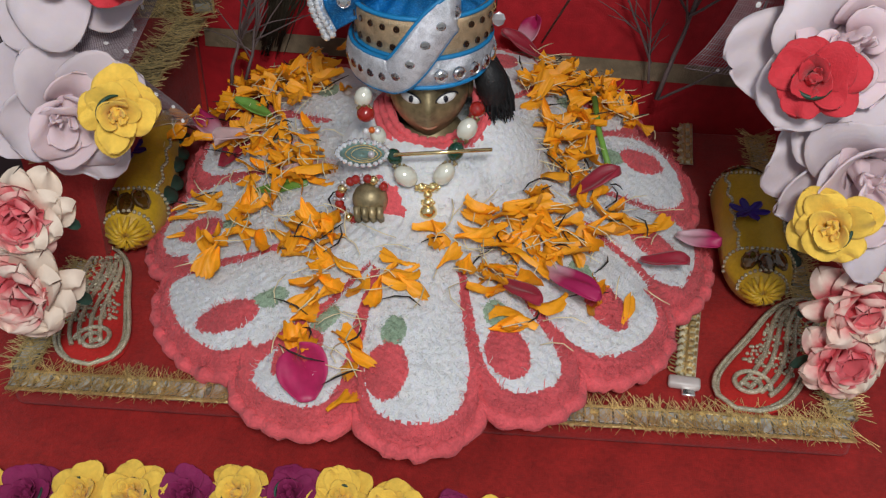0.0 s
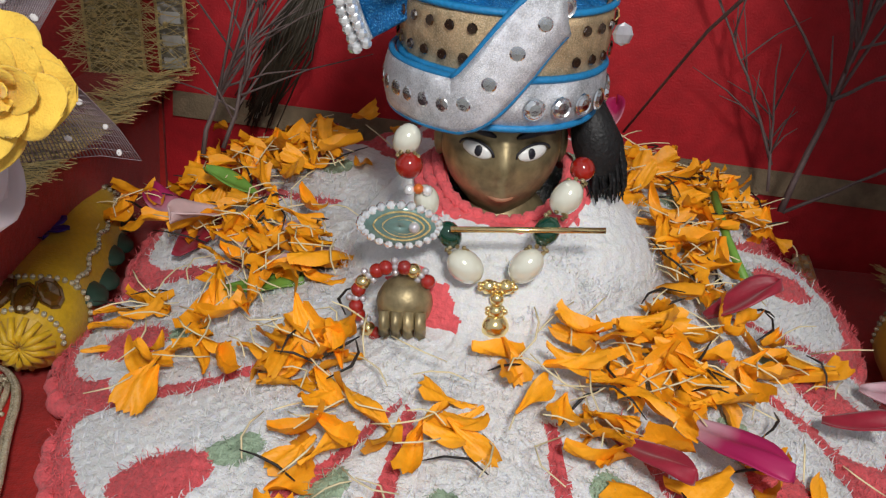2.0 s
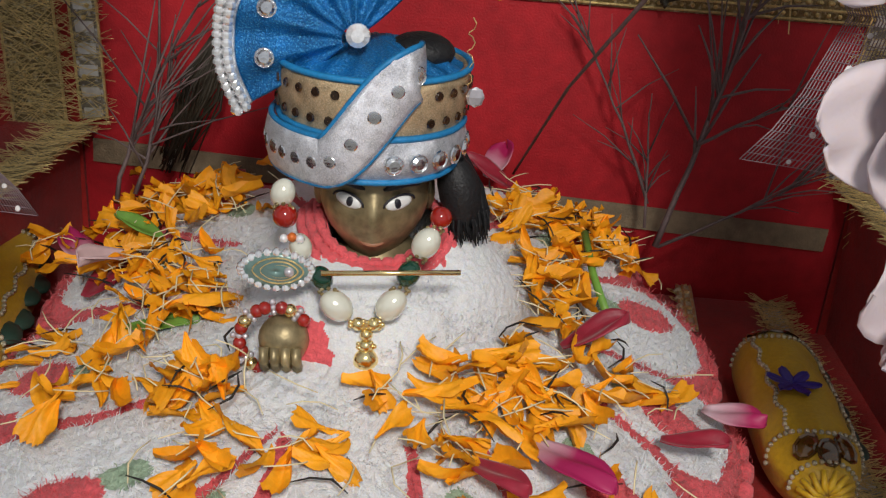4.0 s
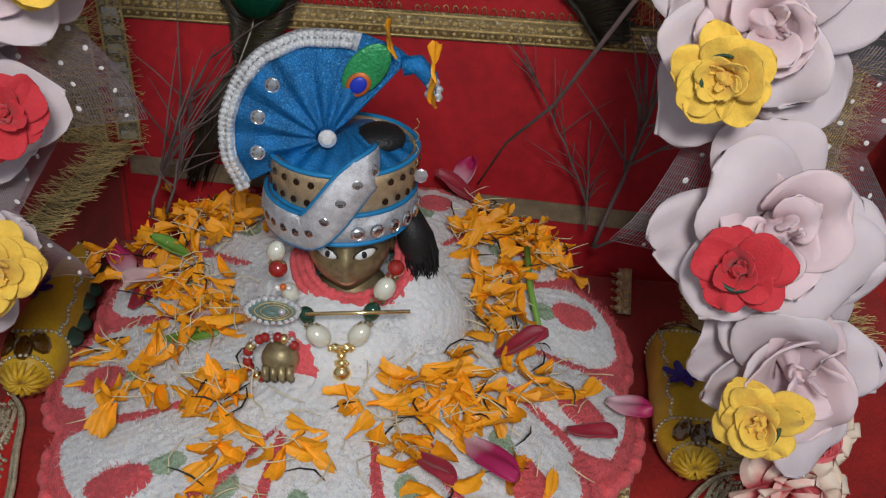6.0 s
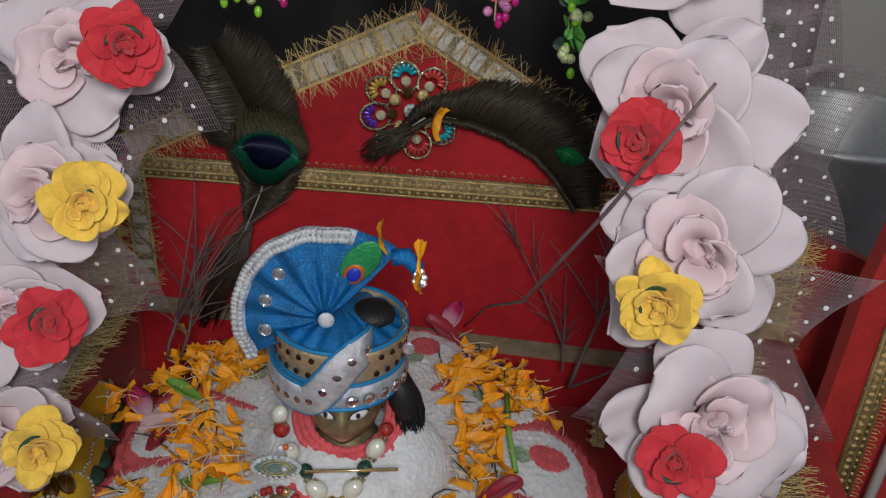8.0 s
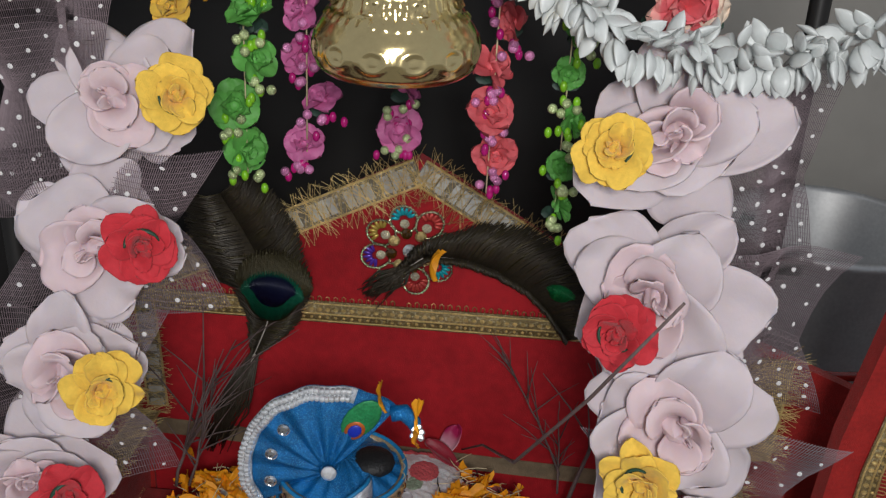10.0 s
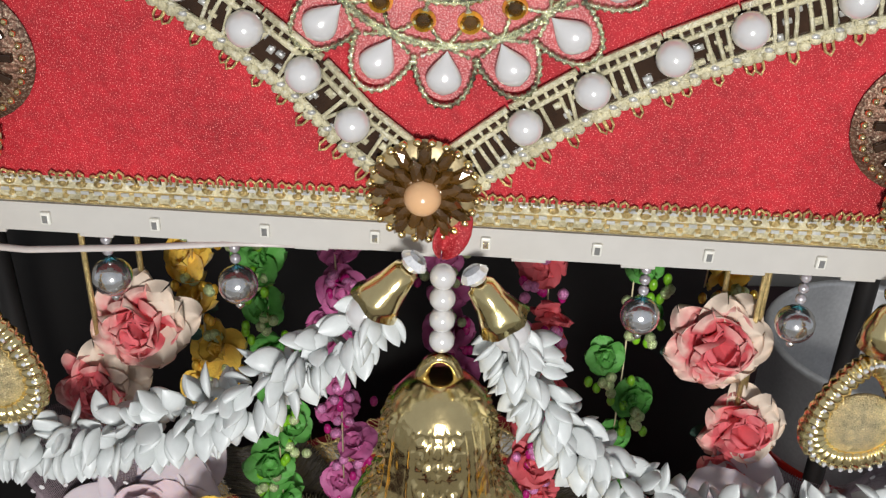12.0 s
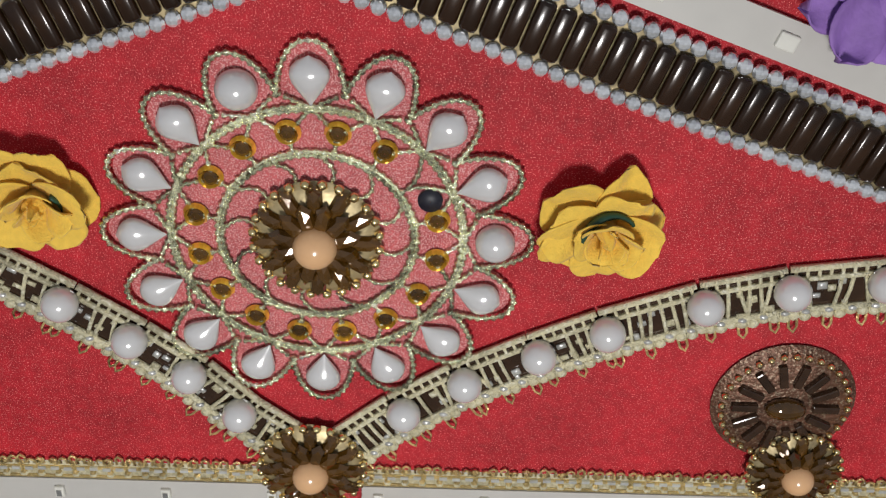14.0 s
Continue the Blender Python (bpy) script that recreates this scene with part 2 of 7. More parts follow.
def solo(name, bm, mat, label, category, at=(0, 0, 0), group="", kind="", smooth=True):
    ob = part(name, bm, mat, None, smooth=smooth)
    ob.location = at
    return tagged(ob, label, category, group, kind)


def aim(p, n, spin=0.0):
    """A pose at p whose z axis points along n."""
    q = Vector(n).normalized().to_track_quat("Z", "Y")
    return Matrix.Translation(p) @ q.to_matrix().to_4x4() @ Matrix.Rotation(spin, 4, "Z")


def sweep(bm, points, radius, sides=6, closed=False, flat=1.0, mi=0, up=None):
    """A tube along points; radius may be a list; flat squashes it along its second axis."""
    pts = [Vector(p) for p in points]
    n = len(pts)
    rad = radius if isinstance(radius, (list, tuple)) else [radius] * n
    rings = []
    ref = Vector(up) if up else Vector((0.13, -0.31, 0.94))
    for i, p in enumerate(pts):
        a, b = pts[(i - 1) % n] if (closed or i) else p, pts[(i + 1) % n] if (closed or i < n - 1) else p
        d = (b - a)
        d = d.normalized() if d.length > 1e-9 else Vector((0, 0, 1))
        s = d.cross(ref)
        if s.length < 1e-4:
            s = d.cross(Vector((1, 0, 0)))
        s.normalize()
        u = s.cross(d)
        rings.append([bm.verts.new(p + rad[i] * (math.cos(k * math.tau / sides) * s + flat * math.sin(k * math.tau / sides) * u))
                      for k in range(sides)])
    m = n if closed else n - 1
    for i in range(m):
        r0, r1 = rings[i], rings[(i + 1) % n]
        for k in range(sides):
            f = bm.faces.new((r0[k], r0[(k + 1) % sides], r1[(k + 1) % sides], r1[k]))
            f.material_index = mi
    if not closed:
        for r, rev in ((rings[0], True), (rings[-1], False)):
            f = bm.faces.new(r[::-1] if rev else r)
            f.material_index = mi
    return bm


def ball(bm, p, r, m=None, seg=12, rings=8, mi=0):
    """A ball; r a number or three half-axes; m turns it."""
    rr = (r, r, r) if isinstance(r, (int, float)) else r
    base = Matrix.Translation(p) @ (m if m is not None else Matrix.Identity(4)) @ Matrix.Diagonal((*rr, 1))
    done = bmesh.ops.create_uvsphere(bm, u_segments=seg, v_segments=rings, radius=1.0, matrix=base)
    for v in done["verts"]:
        for f in v.link_faces:
            f.material_index = mi
    return bm


def box(bm, p, size, m=None, bevel=0.0, mi=0):
    base = Matrix.Translation(p) @ (m if m is not None else Matrix.Identity(4)) @ Matrix.Diagonal((*size, 1))
    done = bmesh.ops.create_cube(bm, size=1.0, matrix=base)
    for f in {f for v in done["verts"] for f in v.link_faces}:
        f.material_index = mi
    if bevel:
        edges = list({e for v in done["verts"] for e in v.link_edges})
        bmesh.ops.bevel(bm, geom=edges, offset=bevel, segments=2, affect="EDGES", profile=0.5)
    return bm


def lathe(bm, profile, seg=24, m=None, mi=0, cap=False):
    """Turned round z: profile of (radius, height)."""
    base = m if m is not None else Matrix.Identity(4)
    rings = [[bm.verts.new(base @ Vector((r * math.cos(k * math.tau / seg), r * math.sin(k * math.tau / seg), z))) for k in range(seg)]
             for r, z in profile]
    for r0, r1 in zip(rings, rings[1:]):
        for k in range(seg):
            f = bm.faces.new((r0[k], r0[(k + 1) % seg], r1[(k + 1) % seg], r1[k]))
            f.material_index = mi
    if cap:
        bm.faces.new(rings[0][::-1]).material_index = mi
        bm.faces.new(rings[-1]).material_index = mi
    return bm


def sheet(bm, fn, nu, nv, thick=0.0, mi=0, closed_u=False):
    """A sheet of nu by nv cells, fn(u, v) with u, v from 0 to 1; thick adds a back face."""
    grid = [[bm.verts.new(fn(i / nu, j / nv)) for j in range(nv + 1)] for i in range(nu + (0 if closed_u else 1))]
    faces = []
    for i in range(nu):
        a, b = grid[i], grid[(i + 1) % len(grid)]
        for j in range(nv):
            f = bm.faces.new((a[j], b[j], b[j + 1], a[j + 1]))
            f.material_index = mi
            faces.append(f)
    if thick:
        bm.normal_update()
        back = [[bm.verts.new(v.co - v.normal * thick) for v in row] for row in grid]
        for i in range(nu):
            k = (i + 1) % len(grid)
            for j in range(nv):
                bm.faces.new((back[i][j], back[i][j + 1], back[k][j + 1], back[k][j])).material_index = mi
            for j in (0, nv):
                q = (grid[i][j], grid[k][j], back[k][j], back[i][j])
                bm.faces.new(q if j else q[::-1]).material_index = mi
        if not closed_u:
            for i in (0, nu):
                for j in range(nv):
                    q = (grid[i][j], grid[i][j + 1], back[i][j + 1], back[i][j])
                    bm.faces.new(q if i == 0 else q[::-1]).material_index = mi
    return bm


def petal(bm, m, length, width, cup=0.3, curl=0.2, thick=0.0006, wave=0.0, seed=0.0, nu=8, nv=8, mi=0, foot=0.3, roll=0.0):
    """A broad rounded petal from its foot at the origin along +y, cupped towards +z, its tip curled."""
    def at(u, v):
        s = 2 * u - 1
        v = 1 - (1 - v) ** 1.7
        c = 0.55
        if v < c:
            w = foot + (1 - foot) * math.sin(v / c * math.pi / 2)
        else:
            w = max(0.0, 1 - ((v - c) / (1 - c)) ** 2.4) ** 0.5
        w = max(w, 0.06) * width * 0.5
        x = s * w
        y = length * v
        e = v * v
        z = cup * width * s * s * (0.25 + v) * 0.5 + curl * length * e - roll * length * max(0.0, v - 0.62) ** 2 * (0.6 + s * s) + wave * width * math.sin(4 * s + seed + 2.5 * v) * v
        return m @ Vector((x, y, z))
    return sheet(bm, at, nu, nv, thick, mi)


# ---- the place round the throne ----
bm = bmesh.new()
box(bm, (0, 0.5, -0.64), (9, 9, 0.04))
solo("floor", bm, PLASTER, "plain grey floor in deep shade", "floor", kind="structure", smooth=False)
bm = bmesh.new()
box(bm, (0, 1.235, 0.65), (9, 0.1, 2.6))
solo("wall_north", bm, PLASTER, "plain grey plaster wall behind the shrine", "wall", kind="structure", smooth=False)
bm = bmesh.new()
box(bm, (0, 0, 0), (1.5, 1.1, 0.05), bevel=0.004)
table = thing("table", "low table with a dark top under the shrine", "table", (0, 0.62, -0.075))
part("tabletop", bm, TABLE, table, smooth=False)
for x in (-0.7, 0.7):
    for y in (-0.5, 0.5):
        part("leg", box(bmesh.new(), (x, y, -0.285), (0.06, 0.06, 0.52), bevel=0.004), NEARBLACK, table, smooth=False)

YAW = -5.0
THRONE = pose(0, 0.43, 0, 0, 0, YAW)


def throne(x, y, z):
    return THRONE @ Vector((x, y, z))


shrine = thing("shrine", "small shrine throne covered in red satin with gold trim", "shrine", m=THRONE)


def prism(bm, outline, axis, a, b, mi=0):
    """A slab from an outline of (u, w), between a and b along the axis named."""
    def at(u, w, d):
        return {"y": (u, d, w), "z": (u, w, d), "x": (d, u, w)}[axis]
    lo = [bm.verts.new(at(u, w, a)) for u, w in outline]
    hi = [bm.verts.new(at(u, w, b)) for u, w in outline]
    n = len(lo)
    fs = [bm.faces.new(lo), bm.faces.new(hi[::-1])]
    for i in range(n):
        fs.append(bm.faces.new((lo[i], hi[i], hi[(i + 1) % n], lo[(i + 1) % n])))
    for f in fs:
        f.material_index = mi
    bmesh.ops.recalc_face_normals(bm, faces=fs)
    return bm


# seat board and its step, in the throne's own axes
bm = bmesh.new()
box(bm, (0, 0.0, -0.034), (0.44, 0.34, 0.03), bevel=0.003)
part("base", bm, MATRED, shrine, "red cloth covered base board", smooth=False)
bm = bmesh.new()
box(bm, (0, -0.16, -0.0405), (0.44, 0.10, 0.016), bevel=0.003)
part("step", bm, MATRED, shrine, "red cloth covered front step", smooth=False)

# back: upright below the trim, a gable above it
BACKY = 0.142
bm = bmesh.new()
prism(bm, [(-0.165, -0.02), (0.212, -0.02), (0.212, 0.152), (0.168, 0.159), (0.012, 0.252), (-0.165, 0.16)], "y", BACKY, BACKY + 0.012)
part("back_panel", bm, SATIN, shrine, "dark red satin back panel with a gable", smooth=False)


def ribbon(bm, pts, width, thick, normal, mi=0):
    """A flat band along pts, width across, standing thick off the face with that normal."""
    n = Vector(normal).normalized()
    ps = [Vector(p) for p in pts]
    rows = []
    for i, p in enumerate(ps):
        d = (ps[min(i + 1, len(ps) - 1)] - ps[max(i - 1, 0)]).normalized()
        s = d.cross(n).normalized() * width * 0.5
        rows.append([bm.verts.new(q) for q in (p - s, p + s, p + s + n * thick, p - s + n * thick)])
    for a, b in zip(rows, rows[1:]):
        for k in range(4):
            bm.faces.new((a[k], a[(k + 1) % 4], b[(k + 1) % 4], b[k])).material_index = mi
    bm.faces.new(rows[0][::-1]).material_index = mi
    bm.faces.new(rows[-1]).material_index = mi
    return bm


def lace(name, pts, width, normal, parent, label, ground=PALEGOLD, loops=True, side=1, lines=(-0.38, 0.1, 0.42), pitch=0.0048):
    """A woven trim: a ribbon with raised cords, a row of beads and loops along one edge."""
    bm = bmesh.new()
    n = Vector(normal).normalized()
    ribbon(bm, pts, width, 0.0009, n)
    ps = [Vector(p) for p in pts]
    sides = []
    for i, p in enumerate(ps):
        d = (ps[min(i + 1, len(ps) - 1)] - ps[max(i - 1, 0)]).normalized()
        sides.append(d.cross(n).normalized())
    for f in lines:
        sweep(bm, [p + s * width * f + n * 0.0010 for p, s in zip(ps, sides)], 0.0007, 5, mi=1)
    rng = random.Random(len(name) + len(pts))
    for a, b, s in zip(ps, ps[1:], sides):
        length = (b - a).length
        k = max(1, int(length / pitch))
        d = (b - a) / k
        for i in range(k):
            c = a + d * (i + 0.5)
            ball(bm, c + s * width * -0.12 + n * 0.001, (0.0019, 0.0019, 0.0012), seg=6, rings=4, mi=1)
            if ground is CREAM:
                ball(bm, c + s * side * width * 0.44 + n * 0.0008, (0.0021, 0.0017, 0.0021), seg=6, rings=4)
                ball(bm, c - s * side * width * 0.34 + n * 0.0008, (0.0016, 0.0013, 0.0012), seg=5, rings=4)
            ball(bm, c + s * width * 0.26 + n * 0.001, (0.0012, 0.0012, 0.001), seg=5, rings=4, mi=1)
            if loops and rng.random() < 0.9:
                e = c + s * side * width * 0.5
                o = s * side * (0.0035 + 0.0015 * rng.random())
                q = d.normalized() * 0.0012
                sweep(bm, [e - q, e - q + o * 0.7 + n * 0.001, e + o + n * 0.0016, e + q + o * 0.7 + n * 0.001, e + q], 0.0004, 4, mi=1)
    return part(name, bm, [ground, GOLD], parent, label)


def line(a, b, n=8):
    a, b = Vector(a), Vector(b)
    return [a.lerp(b, i / n) for i in range(n + 1)]


lace("trim", line((-0.163, BACKY - 0.001, 0.147), (0.205, BACKY - 0.001, 0.147)), 0.015, (0, -1, 0), shrine, "gold woven trim across the back", side=-1)


def fringe(name, pts, width, normal, parent, label, seed=1, per=1000, reach=0.007, ground=None):
    """A silver band bound with fine gold strands that stick out over its edges."""
    bm = bmesh.new()
    n = Vector(normal).normalized()
    ribbon(bm, pts, width, 0.0012, n)
    ps = [Vector(p) for p in pts]
    rng = random.Random(seed)
    for i, (a, b) in enumerate(zip(ps, ps[1:])):
        d = (b - a).normalized()
        s = d.cross(n).normalized()
        for edge in (-1, 1):
            o = s * edge * width * 0.5 + n * 0.0012
            sweep(bm, [a + o, b + o], 0.0008, 5, mi=1)
        if ground is None:
            for k in range(max(1, int((b - a).length / 0.0062))):
                c = a + d * (0.0062 * k + 0.0031) + n * 0.0013
                q = [c - d * 0.0026 - s * width * 0.34, c + d * 0.0026 - s * width * 0.34, c + d * 0.0026 + s * width * 0.34, c - d * 0.0026 + s * width * 0.34]
                tip = n * rng.uniform(0.0, 0.0012)
                lo, hi = [bm.verts.new(v) for v in q], [bm.verts.new(v + n * 0.0004 + (tip if e in (1, 2) else tip * 0)) for e, v in enumerate(q)]
                bm.faces.new(hi).material_index = 2
                for e in range(4):
                    bm.faces.new((lo[e], lo[(e + 1) % 4], hi[(e + 1) % 4], hi[e])).material_index = 2
        for _ in range(int((b - a).length * per)):
            c = a.lerp(b, rng.random()) + n * 0.0026
            if rng.random() < 0.03:
                ball(bm, c + s * width * rng.uniform(-0.4, 0.4), 0.0013, seg=6, rings=4, mi=1)
            t = rng.gauss(0, 0.5)
            w = (s + d * t) * (width * 0.5 + reach * rng.random())
            w2 = (s + d * (t + rng.gauss(0, 0.3))) * (width * 0.5 + reach * rng.random())
            sweep(bm, [c - w2 + n * rng.random() * 0.003, c, c + w + n * rng.random() * 0.004], 0.00016, 3, mi=1)
    return part(name, bm, [ground or SILVERLACE, GOLD, FOIL], parent, label, smooth=False)


fringe("gable_fringe", line((-0.163, BACKY - 0.001, 0.159), (0.012, BACKY - 0.001, 0.2455)), 0.016, (0, -1, 0), shrine, "silver lace with gold strands", 3, 1500, reach=0.011)
fringe("gable_fringe", line((0.012, BACKY - 0.001, 0.2455), (0.163, BACKY - 0.001, 0.1565)), 0.016, (0, -1, 0), shrine, "silver lace with gold strands", 4, 1500, reach=0.011)

# low wings at both sides, with a wide gold net along the top, and lace up the back's edges
OUT = {-1: 0.0, 1: 0.047}
for sx in (-1, 1):
    bm = bmesh.new()
    prism(bm, [(sx * (OUT[sx] + 0.170), -0.02), (sx * (OUT[sx] + 0.200), -0.02), (sx * (OUT[sx] + 0.200), 0.062), (sx * (OUT[sx] + 0.167), 0.062)], "y", -0.03, BACKY)
    part("side_wing", bm, MATRED, shrine, "red side wing with gold trim", smooth=False)
    fringe("wing_fringe", line((sx * (OUT[sx] + 0.172), -0.03, 0.0622), (sx * (OUT[sx] + 0.164), BACKY - 0.004, 0.0622)), 0.016, (0, 0, 1), shrine, "wide gold net trim", 5 + sx, 1500, 0.010, PALEGOLD)
    fringe("edge_lace", line((sx * (OUT[sx] + 0.158), BACKY - 0.001, 0.066), (sx * (OUT[sx] + 0.161), BACKY - 0.001, 0.150)), 0.013, (0, -1, 0), shrine, "silver lace with gold strands", 8 + sx, 900, 0.008)
for sx in (-1, 1):
    bm = bmesh.new()
    prism(bm, [(sx * (OUT[sx] + 0.166), -0.02), (sx * (OUT[sx] + 0.250), -0.02), (sx * (OUT[sx] + 0.250), 0.115), (sx * (OUT[sx] + 0.166), 0.150)], "y", BACKY, BACKY + 0.010)
    part("outer_wing", bm, MATRED, shrine, "red outer wing beside the back", smooth=False)
    fringe("outer_net", line((sx * (OUT[sx] + 0.185), BACKY - 0.001, 0.06), (sx * (OUT[sx] + 0.188), BACKY - 0.001, 0.138)), 0.026, (0, -1, 0), shrine, "olive gold net", 21 + sx, 2600, 0.012, PALEGOLD)
part("base_tape", ribbon(bmesh.new(), line((-0.160, BACKY - 0.001, 0.050), (0.205, BACKY - 0.001, 0.034)), 0.012, 0.0008, (0, -1, 0)), material("beige_tape", (0.24, 0.18, 0.11), 0.7, vary=0.45, scale=160, bump=0.5, bump_scale=900), shrine, "dull beige woven tape at the foot of the back", smooth=False)

# seat mat
mat_thing = thing("seat_mat", "red brocade seat mat with a gold and silver border", "mat", m=THRONE)
bm = bmesh.new()
box(bm, (0, 0.012, -0.0095), (0.372, 0.252, 0.019), bevel=0.004)
part("mat_body", bm, MATRED, mat_thing, "red brocade")
for k, (a, b) in enumerate((((-0.182, -0.117, 0.0004), (0.182, -0.117, 0.0004)), ((-0.180, -0.110, 0.0004), (-0.180, 0.130, 0.0004)), ((0.180, -0.110, 0.0004), (0.180, 0.130, 0.0004)))):
    fringe("mat_border", line(a, b), 0.011, (0, 0, 1), mat_thing, "silver border with gold strands", 11 + k, 2400, 0.007)


# ---- dress ----
DRESS = Vector((-0.002, 0.425, 0.0))


def dress_z(x, y):
    r = math.hypot(x - DRESS.x, y - DRESS.y)
    k = [(0, 0.058), (0.045, 0.053), (0.06, 0.046), (0.09, 0.034), (0.12, 0.022), (0.145, 0.009), (0.16, 0.003), (9, 0.0)]
    for (r0, z0), (r1, z1) in zip(k, k[1:]):
        if r <= r1:
            return z0 + (z1 - z0) * (r - r0) / (r1 - r0) + max(0.0, y - 0.43) * 0.30 * min(1, r / 0.06)


# seams between the gores: angle at the rim, lean inwards in degrees a metre, and each gore's reach from the middle
SEAMS = [(-166, 300), (-131, 230), (-106, -90), (-82, 0), (-61, -60), (-34, 150), (0, 0), (29, 0), (57, 0), (86, 0), (114, 0), (142, 0), (168, 0)]
REACH = (0.147, 0.148, 0.146, 0.138, 0.137, 0.136, 0.138, 0.140, 0.140, 0.140, 0.142, 0.145, 0.148)
TULIP = ((4, 0.122), (-3, 0.119), (-5.5, 0.117), (-2.5, 0.111), (-1, 0.108), (-3, 0.106), (2, 0.110), (0, 0.112), (0, 0.112), (0, 0.112), (0, 0.114), (0, 0.116), (3, 0.118))


def gore(a, r):
    """Which gore an angle falls in at that radius, the angle from its middle and its half width."""
    lean = max(0.0, 0.14 - r)
    edges = [radians(e + k * lean) for e, k in SEAMS]
    a = (a - edges[0]) % math.tau + edges[0]
    for i, lo in enumerate(edges):
        hi = edges[i + 1] if i + 1 < len(edges) else edges[0] + math.tau
        if a < hi:
            return i, a - (lo + hi) / 2, (hi - lo) / 2
    return 0, 0.0, 0.2


def hem(a):
    i, off, half = gore(a, 0.14)
    notch = min(REACH[i], REACH[i - 1], REACH[(i + 1) % 13]) - 0.013
    return notch + (REACH[i] - notch) * max(0.0, 1 - (off / half) ** 2) ** 0.55


def knit_tone(a, r, edge):
    """0 white, 1 coral red, 2 sage green, with the height of the yarn there."""
    i, off, half = gore(a, r)
    cx, cy = math.cos(a) * r, math.sin(a) * r
    wob = 0.0008 * noise.noise((cx * 260, cy * 260, 7)) + 0.0005 * noise.noise((cx * 800, cy * 800, 2))
    side = (half - abs(off)) * r - 0.0016 - 0.0018 * min(1.0, max(0.0, (r - 0.07) / 0.05))
    end = edge - r - 0.0085
    lim = 0.013
    near = lim - math.hypot(lim - side, lim - end) if side < lim and end < lim else min(side, end)
    if near + wob < 0 and (r > 0.072 or end < 0):
        return 1, min(1.0, -near / 0.003)
    spin, far = TULIP[i]
    du, dv = (off - radians(spin)) * r / 0.0092, (r - far) / 0.0125
    d = du * du + dv * dv * (1.0 if dv > 0 else 1.25)
    if d < 1 + wob * 120:
        return 1, (1 - min(1.0, d)) ** 0.5
    du, dv = ((off - radians(spin)) * r - 0.001) / 0.0055, (r - far + 0.0165) / 0.0068
    if du * du + dv * dv < 1 + wob * 200:
        return 2, 0.2
    return 0, min(1.0, max(0.0, near) / 0.012)


def dress_sheet():
    na, nr = 1040, 140
    verts, faces, tones = [], [], []
    for i in range(na):
        a = i * math.tau / na
        edge = hem(a)
        for j in range(nr + 1):
            r = 0.018 + (edge - 0.018) * j / nr
            x, y = DRESS.x + r * math.cos(a), DRESS.y + r * math.sin(a)
            tone, high = knit_tone(a, r, edge)
            _, off, half = gore(a, r)
            z = dress_z(x, y) + 0.0030 * math.cos(off / half * math.pi / 2) * min(1, r / 0.1) + 0.0010 * noise.noise((x * 90, y * 90, 0))
            if tone == 1:
                z += 0.0012 * high + 0.0007 * math.sin(r * 1700 + 2 * math.sin(a * 70)) * math.sin(a * 190) + 0.0005 * noise.noise((x * 500, y * 500, 9))
            else:
                u, w = off * r / 0.0046, r / 0.0050
                fold = abs(2 * (u % 1) - 1)
                z += 0.0004 * (1 - abs(2 * ((w + 0.55 * fold) % 1) - 1)) + 0.0003 * fold + 0.0007 * noise.noise((x * 300, y * 300, 3))
            if j > nr - 7:
                z -= 0.0010 * (j - nr + 7)
            verts.append((x, y, max(z, 0.0035)))
            if j < nr:
                k = (i + 1) % na
                faces.append((i * (nr + 1) + j, i * (nr + 1) + j + 1, k * (nr + 1) + j + 1, k * (nr + 1) + j))
                tones.append(knit_tone(a + math.pi / na, 0.018 + (edge - 0.018) * (j + 0.5) / nr, edge)[0])
    mesh = bpy.data.meshes.new("knit_body")
    mesh.from_pydata(verts, [], faces)
    mesh.polygons.foreach_set("material_index", tones)
    for m in (WOOL, REDWOOL, GREENWOOL):
        mesh.materials.append(m)
    mesh.shade_smooth()
    ob = new("knit_body", mesh)
    ob["label"] = "white knit with red and green motifs"
    return ob, [Vector(verts[i * (nr + 1) + nr]) for i in range(0, na, 2)]


dress = thing("doll_dress", "round knitted white wool dress with coral red scalloped edges", "dress")
knit, rim_pts = dress_sheet()
knit.parent = dress
bm = bmesh.new()
ring = [(p - DRESS) * (1 - 0.0015 / 0.148) + DRESS + Vector((0, 0, 0.0010 - 0.0004 * math.sin(i * 1.7))) for i, p in enumerate(rim_pts)]
sweep(bm, [Vector((p.x, p.y, max(p.z, 0.0040))) for p in ring], [0.0034 + 0.0007 * math.sin(i * 0.9) + 0.0006 * noise.noise((i * 0.5, 0, 0)) for i in range(len(ring))], 8, closed=True)
part("scallop_border", bm, REDWOOL, dress, "thick coral red crochet border")

# ---- figure, one plain mesh ----
FACE = Vector((-0.0065, 0.424, 0.098))


